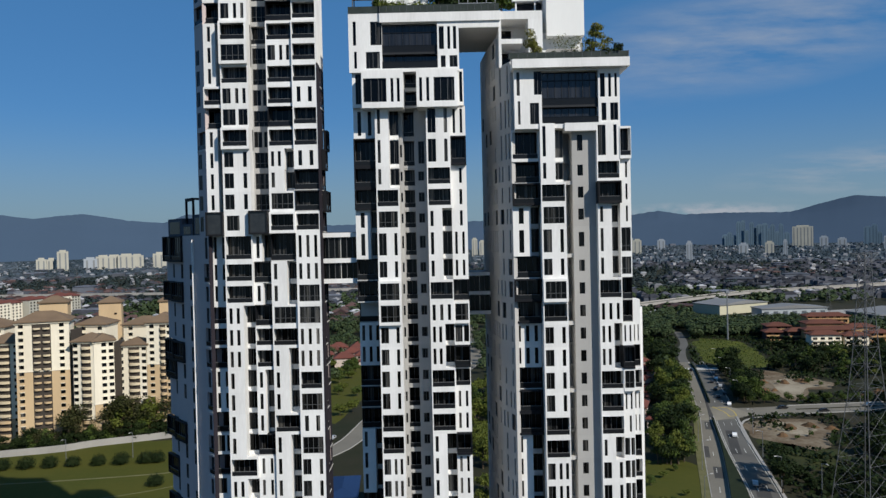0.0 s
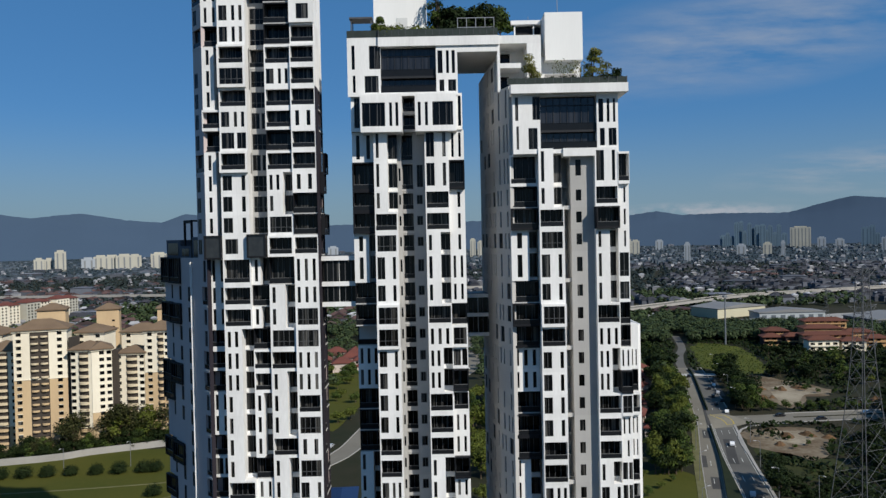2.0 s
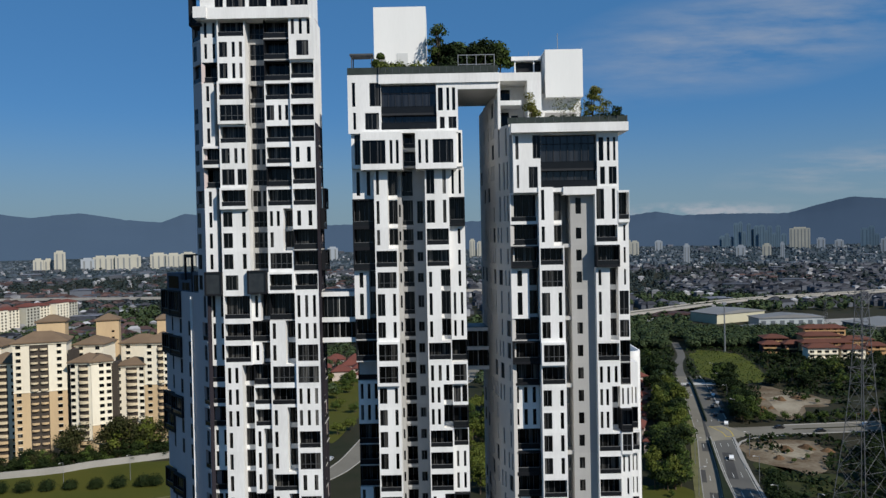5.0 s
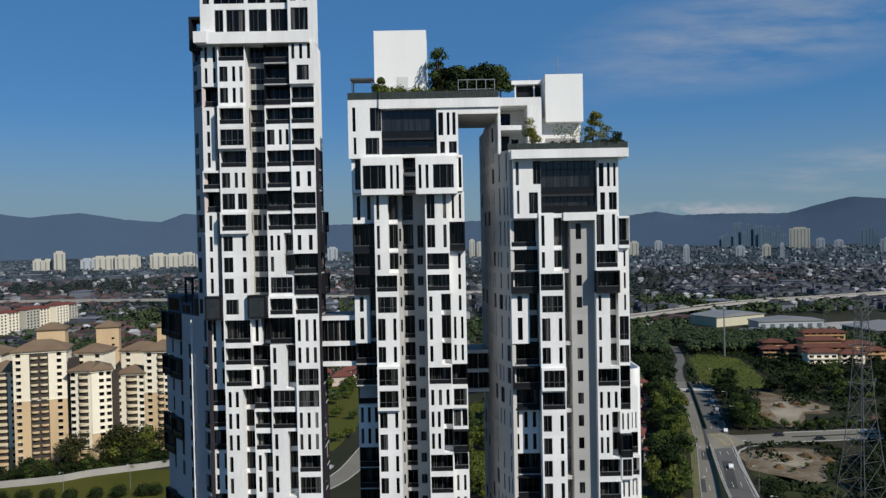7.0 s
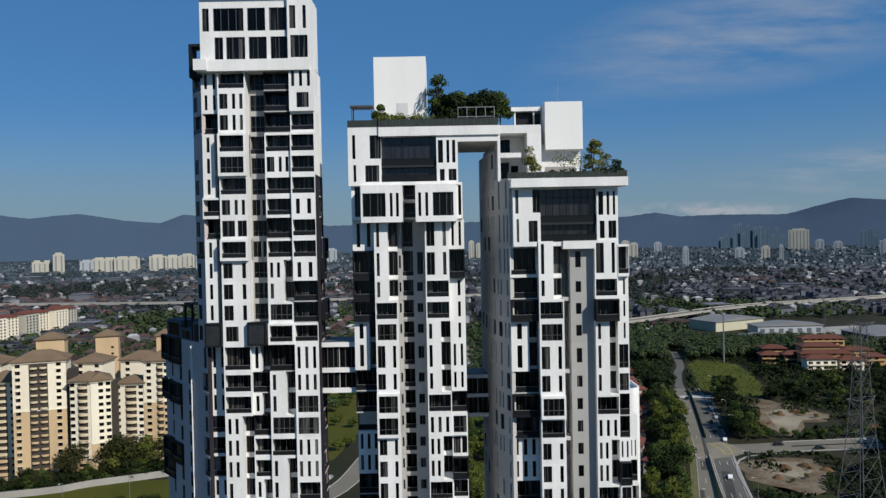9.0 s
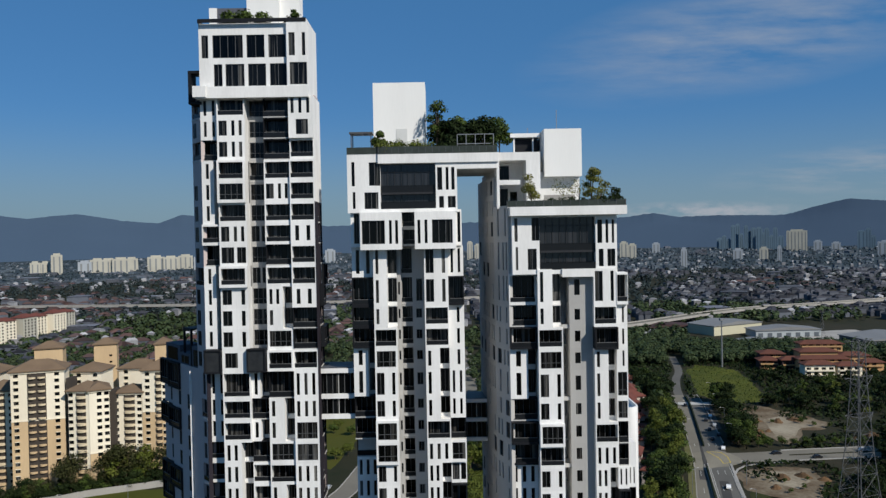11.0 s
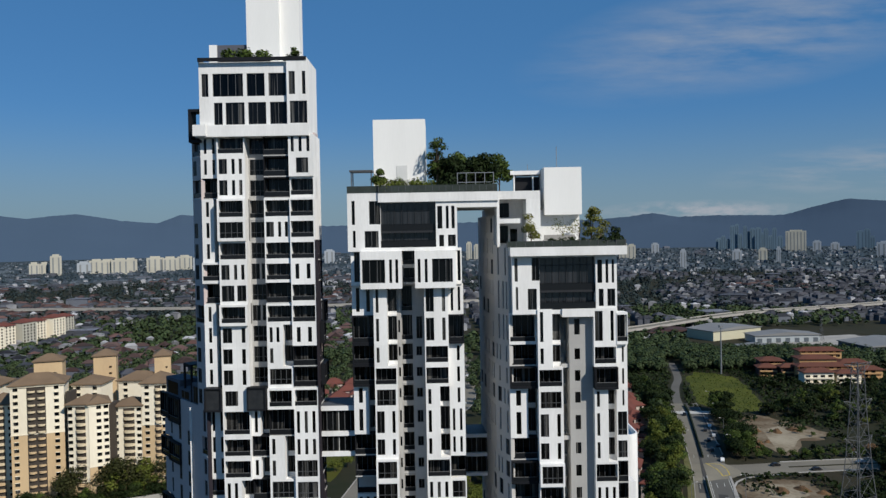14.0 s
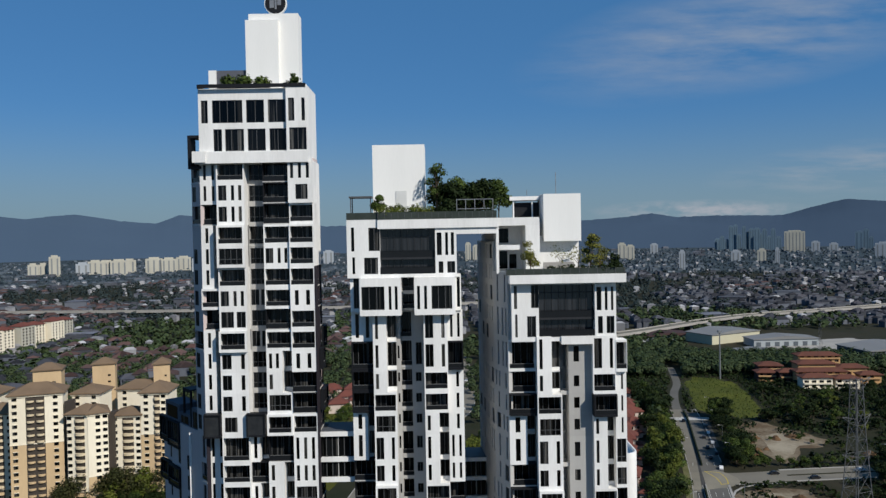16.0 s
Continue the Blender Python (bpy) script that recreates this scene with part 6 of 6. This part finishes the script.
# dark boxes added where the gaps between blocks lie in shade
for x, y, w, h in ((-150.9, 303.5, 1.8, 46.0), (-135.4, 308.0, 2.0, 40.0), (-124.4, 313.0, 1.0, 42.0), (-174.0, 306, 2.4, 40.0)):
    t = thing("service_shaft", pose(x, y, 0), "dark box drawn as the shaded gap between flats", "service shaft", "service shafts")
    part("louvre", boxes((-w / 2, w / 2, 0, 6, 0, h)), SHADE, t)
apartment(-137, 338, 16, 12, 44.0, 0, (-0.3, 0.3), {}, "cream flats set behind lower wings", 3.2, 10.0)

# flats with red roofs farther off
REDTILE = material("red_roof_tiles", (0.16, 0.052, 0.038), 0.85, (0.10, 0.04, 0.032), 0.15, 2.0, 0.8, 0.2)
for i in range(7):
    x, y = -428 + i * 4 + (i % 2) * 5, 690 + i * 21.5
    b = thing("apartment_block", pose(x, y, 0, 0, 0, 80), "eight-storey cream flats with red tiled roofs", "apartment block", "red-roofed flats")
    part("wall", boxes((-10, 10, 0, 14, -0.3, 25.5 + (i % 2) * 1.5)), CREAM if i % 3 else FAR_CREAM, b)
    part("roof", hip_roof(20, 14, 25.5 + (i % 2) * 1.5, 3.2, 0.6), REDTILE, b, "hipped red tiled roof")
    for s in range(8):
        for c in (-7, -2.4, 2.4, 7):
            part("window", boxes((c - 0.9, c + 0.9, -0.1, -0.002, 2 + s * 3, 3.5 + s * 3)), GLASS, b)

# ---- red-roofed houses ----
PINK = material("pale_house_walls", (0.55, 0.46, 0.40), 0.9, None, 0.1, 1.5, 0.6, 0.0, random_by="object", spread=0.15)
house = thing("house", pose(-60, 490, 0), "two-storey house with a red tiled roof", "house", "red-roofed houses")
part("wall", boxes((-6, 6, 0, 9, -0.3, 6.2)), PINK, house)
part("roof", hip_roof(12, 9, 6.2, 3.2, 0.7), REDTILE, house, "hipped red tiled roof")
part("porch_roof", hip_roof(5, 4, 3.0, 1.2, 0.4), REDTILE, house, "", pose(-2, -4, 0))
part("porch_wall", boxes((-4.3, 0.3, -3.8, -0.02, -0.3, 2.9)), PINK, house)
for c in (-4, 0, 4):
    part("window", boxes((c - 0.8, c + 0.8, -0.1, -0.003, 3.8, 5.2)), GLASS, house)
g = random.Random(8)
for row in range(3):
    for i in range(6):
        copy_thing(house, pose(-104 + i * 13.2 + g.uniform(-1, 1) + row * 2, 478 + row * 21 + g.uniform(-2, 2), 0, 0, 0, g.choice((8, 188))))
for x, y, r in ((113, 402, 20), (104, 418, 20), (118, 430, 20), (108, 446, 20), (108, 398, 70), (116, 424, 70), (106, 380, 72), (99, 356, 70), (124, 452, 70), (131, 485, 70), (96, 300, 70), (92, 322, 70), (88, 344, 75), (100, 366, 75)):
    copy_thing(house, pose(x - 6, y, 0, 0, 0, r))

# ---- orange terraced complex ----
ORANGE = material("orange_render", (0.46, 0.29, 0.14), 0.85, (0.36, 0.21, 0.10), 0.1, 1.5, 0.6, 0.0)
ORANGETILE = material("orange_roof_tiles", (0.13, 0.050, 0.032), 0.85, (0.09, 0.038, 0.028), 0.15, 2.0, 0.8, 0.2)
for x, y, w, d, h, rz, m in ((281, 550, 30, 10, 16, -4, 1), (272, 536, 26, 12, 12.5, -4, 1), (297, 534, 20, 10, 9.5, -4, 1), (243, 546, 16, 12, 10, -8, 0), (236, 536, 13, 9, 7, -8, 0), (250, 530, 14, 8, 8, -6, 0),
                             (258, 507, 20, 9, 8.5, -3, 2), (278, 506, 16, 9, 7.5, -3, 2), (302, 520, 14, 8, 7, -4, 1), (268, 521, 34, 8, 9.8, -4, 1)):
    b = thing("terraced_block", pose(x, y, 0, 0, 0, rz), "orange terraced building with red tiled roofs and pale balconies", "building", "orange terraced complex")
    wallm = (BROWNROOF, ORANGE, CREAM)[m]
    part("wall", boxes((-w / 2, w / 2, 0, d, -0.3, h)), wallm, b)
    part("roof", hip_roof(w, d, h, 2.2, 1.2), ORANGETILE, b, "hipped orange-red tiled roof")
    for s in range(int(h / 3.2)):
        part("balcony", boxes((-w / 2 + 0.5, w / 2 - 0.5, -1.2, -0.02, 0.6 + s * 3.2, 1.5 + s * 3.2)), CREAM if m == 2 else ORANGE, b)
        for c in range(int(w / 5)):
            px = -w / 2 + 2.5 + c * 5
            part("window", boxes((px - 1.4, px + 1.4, -0.1, -0.003, 1.6 + s * 3.2, 3.2 + s * 3.2)), GLASS, b)

# ---- mast, pylon, lamps ----
mast = thing("radio_mast", pose(207, 549, 0), "slender grey lattice radio mast", "mast")
bm = bmesh.new()
tube(bm, (0, 0, -0.3), (0, 0, 36), 0.7, 8, 0.4)
part("pole", bm, STEEL, mast)
part("antenna_ring", boxes((-1.3, 1.3, -1.3, 1.3, 34.5, 36.2)), STEEL, mast)

DARKSTEEL = material("weathered_steel", (0.13, 0.135, 0.14), 0.6, (0.09, 0.09, 0.095), 1.0, 8.0, 0.6, 0.0, metal=0.3)
pylon = thing("electricity_pylon", pose(101, 180, 0, 0, 0, 20), "tall grey lattice electricity pylon", "pylon")
prof = [(0, 6.9), (14, 5.5), (28, 4.1), (38, 3.0), (47, 2.2), (55, 1.7), (63, 1.27), (70, 1.05), (74, 0.95)]


def half(z):
    return float(np.interp(z, [p[0] for p in prof], [p[1] for p in prof]))


corner = ((-1, -1), (1, -1), (1, 1), (-1, 1))
levels = [0, 9, 17, 24, 31, 37, 42, 47, 51.5, 55.5, 59.5, 63, 66.5, 70, 72, 74]
for sx, sy in corner:
    for (za, wa), (zb, wb) in zip(prof, prof[1:]):
        bm = bmesh.new()
        tube(bm, (sx * wa, sy * wa, za - 0.3), (sx * wb, sy * wb, zb), 0.1, 4)
        part("leg", bm, DARKSTEEL, pylon)
for za, zb in zip(levels, levels[1:]):
    for i in range(4):
        (ax, ay), (bx, by) = corner[i], corner[(i + 1) % 4]
        ha, hb = half(za), half(zb)
        for p, q in (((ax * ha, ay * ha, za), (bx * hb, by * hb, zb)), ((bx * ha, by * ha, za), (ax * hb, ay * hb, zb)), ((ax * hb, ay * hb, zb), (bx * hb, by * hb, zb))):
            bm = bmesh.new()
            tube(bm, p, q, 0.042, 4)
            part("brace", bm, DARKSTEEL, pylon)

for z in (55.5, 64.5, 73.5):
    for side in (-1, 1):
        bm = bmesh.new()
        h = half(z)
        for y in (-h, h):
            tube(bm, (side * h, y, z), (side * 4.6, 0, z + 0.5), 0.055, 4)
            tube(bm, (side * h, y, z - 1.8), (side * 4.6, 0, z + 0.5), 0.045, 4)
        part("cross_arm", bm, DARKSTEEL, pylon)

for x, y, k in ((405, 1176, 0.62), (450, 1230, 0.6), (-535, 1093, 0.62), (-560, 1444, 0.7), (293, 572, 0.5)):
    far = copy_thing(pylon, pose(x, y, 0, 0, 0, 30))
    far.scale = (k, k, k)
    tagged(far, "distant grey lattice electricity pylon", group="distant pylons")

lamp = thing("street_lamp", pose(103.5, 232, 0, 0, 0, 20), "grey steel street lamp with a single arm", "street lamp", "street lamps")
bm = bmesh.new()
tube(bm, (0, 0, -0.2), (0, 0, 9.6), 0.12, 6, 0.07)
part("pole", bm, STEEL, lamp)
bm = bmesh.new()
tube(bm, (0, 0, 9.5), (-2.0, 0, 9.95), 0.06, 5)
part("arm", bm, STEEL, lamp)
part("lamp_head", boxes((-2.9, -1.9, -0.16, 0.16, 9.88, 10.05)), PALE, lamp, "pale lamp head")
for y in (262, 294, 352, 384, 416, 448):
    copy_thing(lamp, pose(road_x(y) + 11.6, y, 0, 0, 0, 20))
for y in (215, 250, 285, 360, 400):
    copy_thing(lamp, pose(road_x(y) - 10.2, y, 0, 0, 0, 200))
for x, y in ((112, 224), (178, 322), (205, 345), (236, 351)):
    copy_thing(lamp, pose(x, y, 0, 0, 0, 100))

for x, y in ((-164, 268), (-139, 272), (-118, 280)):
    copy_thing(lamp, pose(x, y, 0, 0, 0, 90))

# ---- cars ----
def paint(name, c):
    return material(name, c, 0.25, None, 1.0, 8.0, 0.2, 0.0)


RUBBER = material("tyre_rubber", (0.02, 0.02, 0.02), 0.9, None, 5.0, 20.0, 0.3, 0.0)
PAINTS = [("white", paint("white_car_paint", (0.75, 0.75, 0.74))), ("silver", paint("silver_car_paint", (0.4, 0.41, 0.42))), ("black", paint("black_car_paint", (0.02, 0.02, 0.022))), ("grey", paint("grey_car_paint", (0.12, 0.12, 0.125)))]


def car(colour, mat):
    c = thing("car", pose(0, 0, 0), f"{colour} saloon car on the road", "car", "cars")
    bm = bmesh.new()
    prof_c = [(-2.1, 0.35), (2.1, 0.35), (2.15, 0.7), (1.2, 0.92), (0.6, 1.42), (-1.0, 1.45), (-1.75, 0.98), (-2.15, 0.9)]
    sides = [[bm.verts.new((x, y, z)) for x, z in prof_c] for y in (-0.85, 0.85)]
    for i in range(8):
        bm.faces.new((sides[0][i], sides[0][(i + 1) % 8], sides[1][(i + 1) % 8], sides[1][i]))
    bm.faces.new(sides[0][::-1])
    bm.faces.new(sides[1])
    bmesh.ops.recalc_face_normals(bm, faces=bm.faces)
    part("body", bm, mat, c)
    part("windscreen", boxes((0.66, 1.1, -0.7, 0.7, 1.0, 1.3)), GLASS, c)
    part("side_window", boxes((-1.1, 0.6, -0.87, -0.855, 1.0, 1.35)), GLASS, c)
    for x in (-1.35, 1.35):
        for y in (-0.8, 0.8):
            bm = bmesh.new()
            tube(bm, (x, y - 0.1, 0.38), (x, y + 0.1, 0.38), 0.33, 10)
            part("wheel", bm, RUBBER, c)
    return c


fleet = [car(*p) for p in PAINTS]
g = random.Random(21)
spots = [(292, 4.0), (236, 5.5), (360, 3.0), (420, 6.5), (345, 6.4), (368, 6.6), (377, 3.1), (386, 6.4), (396, 3.2), (405, 6.3), (428, -5.0)]
for i, (y, off) in enumerate(spots):
    x = road_x(y) + off * 0.95
    m = pose(x, y - 0.3 * off, 0.06, 0, 0, (70 if off > 0 else 250))
    if i < 4:
        fleet[i].matrix_basis = m
    else:
        copy_thing(fleet[g.choice((0, 0, 1, 2))], m)
for x, y in ((150, 334), (165, 327), (190, 336), (-46, 300), (14, 470), (21, 560)):
    copy_thing(fleet[g.choice((0, 1, 2))], pose(x, y, 0.07, 0, 0, g.choice((4, 80))))

# ---- low podium hall with a blue roof between the towers ----
BLUEROOF = material("blue_metal_roof", (0.014, 0.036, 0.10), 0.6, (0.012, 0.03, 0.08), 0.1, 2.0, 0.6, 0.0)
hall = thing("low_hall", pose(-30.5, 212, 0, 0, 0, 4), "low hall with a blue metal roof", "hall")
part("wall", boxes((-4, 4, 0, 18, -0.3, 7)), FLANK, hall)
part("roof", hip_roof(8, 18, 7, 1.4, 0.8), BLUEROOF, hall, "blue metal roof")
part("podium", boxes((-60, 45, 112.0, 150, -0.3, 6.0)), CONCRETE, thing("podium", pose(0, 0, 0), "concrete podium under the towers", "podium"))

# ---- roof gardens ----
def hedge(name, m, w, d, h, n, leaf, mat, label, seed):
    t = thing(name, m, label, "hedge", "roof planting")
    g = np.random.default_rng(seed)
    k = max(2, int(w / (h * 0.9)))
    cs = [(w * (i + 0.5) / k, float(g.uniform(0.2, 0.8)) * d, h * float(g.uniform(0.35, 0.6))) for i in range(k)]
    v, f = leaf_cloud(g, cs, [h * 0.5, h * 0.62], n, leaf)
    part("leaves", raw_mesh("leaves", v, f, mat), None, t)
    part("planter", boxes((0, w, 0.1, d, -0.05, 0.35)), DARK, t)


ROOFL, ROOFM, ROOFR = pose(0, LY, 133.15), pose(0, CY, 113.2), pose(0, RY, 104.88)
hedge("hedge", ROOFL @ pose(-32.2, 0.6, 0), 7.6, 1.6, 2.3, 1100, 0.26, LEAF[0], "low green roof hedge", 1)
hedge("hedge", ROOFL @ pose(-22.6, 0.6, 0), 3.2, 1.6, 1.5, 320, 0.24, LEAF[2], "low green roof hedge", 2)
hedge("hedge", ROOFM @ pose(-8.6, 0.6, 0), 3.9, 1.6, 2.6, 800, 0.24, LEAF[1], "clipped green roof hedge", 3)
hedge("hedge", ROOFM @ pose(-4.2, 0.6, 0), 4.2, 1.6, 2.5, 800, 0.24, LEAF[1], "clipped green roof hedge", 4)
hedge("hedge", ROOFM @ pose(0.2, 0.9, 0), 8.6, 1.4, 1.9, 900, 0.22, LEAF[2], "low dark roof hedge", 5)
hedge("hedge", ROOFR @ pose(15.6, -0.9, 0), 10.4, 1.2, 1.5, 900, 0.2, LEAF[2], "low dark roof hedge", 6)
for i, (at, x, y, h, sp, m, n, lf, b, lab) in enumerate((
        (ROOFL, -21.1, 2.0, 3.8, 0.95, 0, 520, 0.2, .05, "small bright green tree on the roof"),
        (ROOFM, -8.7, 3.0, 4.4, 1.5, 0, 800, 0.22, .3, "small round tree on the roof"),
        (ROOFM, 0.1, 4.5, 10.2, 1.9, 0, 620, 0.24, .28, "tall thin airy tree on the roof garden"),
        (ROOFM, 2.4, 5.0, 7.2, 3.0, 2, 2300, 0.28, .02, "dense dark tree on the roof garden"),
        (ROOFM, 5.0, 5.5, 7.4, 3.0, 2, 2300, 0.28, .02, "dense dark tree on the roof garden"),
        (ROOFM, 7.6, 5.5, 7.6, 2.9, 2, 2300, 0.28, .02, "dense dark tree on the roof garden"),
        (ROOFM, 9.8, 6.0, 7.0, 2.5, 0, 1900, 0.28, .02, "dense dark tree on the roof garden"),
        (ROOFM, 3.8, 8.5, 7.6, 2.9, 0, 1900, 0.28, .05, "dense dark tree on the roof garden"),
        (ROOFM, 0.8, 6.5, 6.2, 2.5, 2, 1700, 0.28, .02, "dense dark tree on the roof garden"),
        (ROOFR, 13.6, 1.0, 5.8, 1.6, 4, 1300, 0.15, .1, "feathery yellow-green bamboo on the terrace"),
        (ROOFR, 22.6, 2.0, 7.6, 1.45, 4, 1700, 0.14, .05, "tall feathery bamboo on the terrace"),
        (ROOFR, 24.0, 2.2, 4.8, 1.4, 4, 900, 0.14, .05, "feathery bamboo on the terrace"),
        (ROOFR, 26.0, 1.6, 2.8, 1.2, 2, 520, 0.2, .02, "dark green shrub on the terrace"),
        (ROOFR, 18.3, 2.0, 4.4, 2.4, 4, 190, 0.15, .2, "thin bare-branched tree on the terrace"),
        (ROOFR, 20.6, 2.2, 4.0, 1.9, 4, 150, 0.15, .2, "thin bare-branched tree on the terrace"))):
    t = tree(200 + i, h, sp, LEAF[m], n, lf, b, 8, lab)
    t.matrix_basis = at @ pose(x, y, 0)
    t["group"] = "roof planting"
planter = thing("roof_planter", ROOFR @ pose(15.4, 0.4, 0), "grey concrete planter wall on the terrace", "planter")
part("planter_wall", boxes((0, 4.4, 0, 0.3, 0, 1.7), (4.4, 6.8, 0, 0.3, 0, 0.9)), CONCRETE, planter)

# round sign on the tallest lift house
sign = thing("round_sign", pose(-24.5, LY + 6.0, 147.55), "round dark roof sign with a pale plain motif", "sign")
bm = bmesh.new()
tube(bm, (0, 0.45, 0), (0, -0.05, 0), 1.75, 32)
part("rim", bm, OFFWHITE, sign)
bm = bmesh.new()
tube(bm, (0, -0.06, 0), (0, -0.12, 0), 1.6, 32)
part("face", bm, DARK, sign, "dark sign face")
part("motif", boxes((-0.9, -0.2, -0.18, -0.125, -0.7, 0.5), (-0.1, 0.2, -0.18, -0.125, -0.9, 0.9), (0.3, 0.9, -0.18, -0.125, -0.3, 0.8)), STEEL, sign, "pale plain motif")
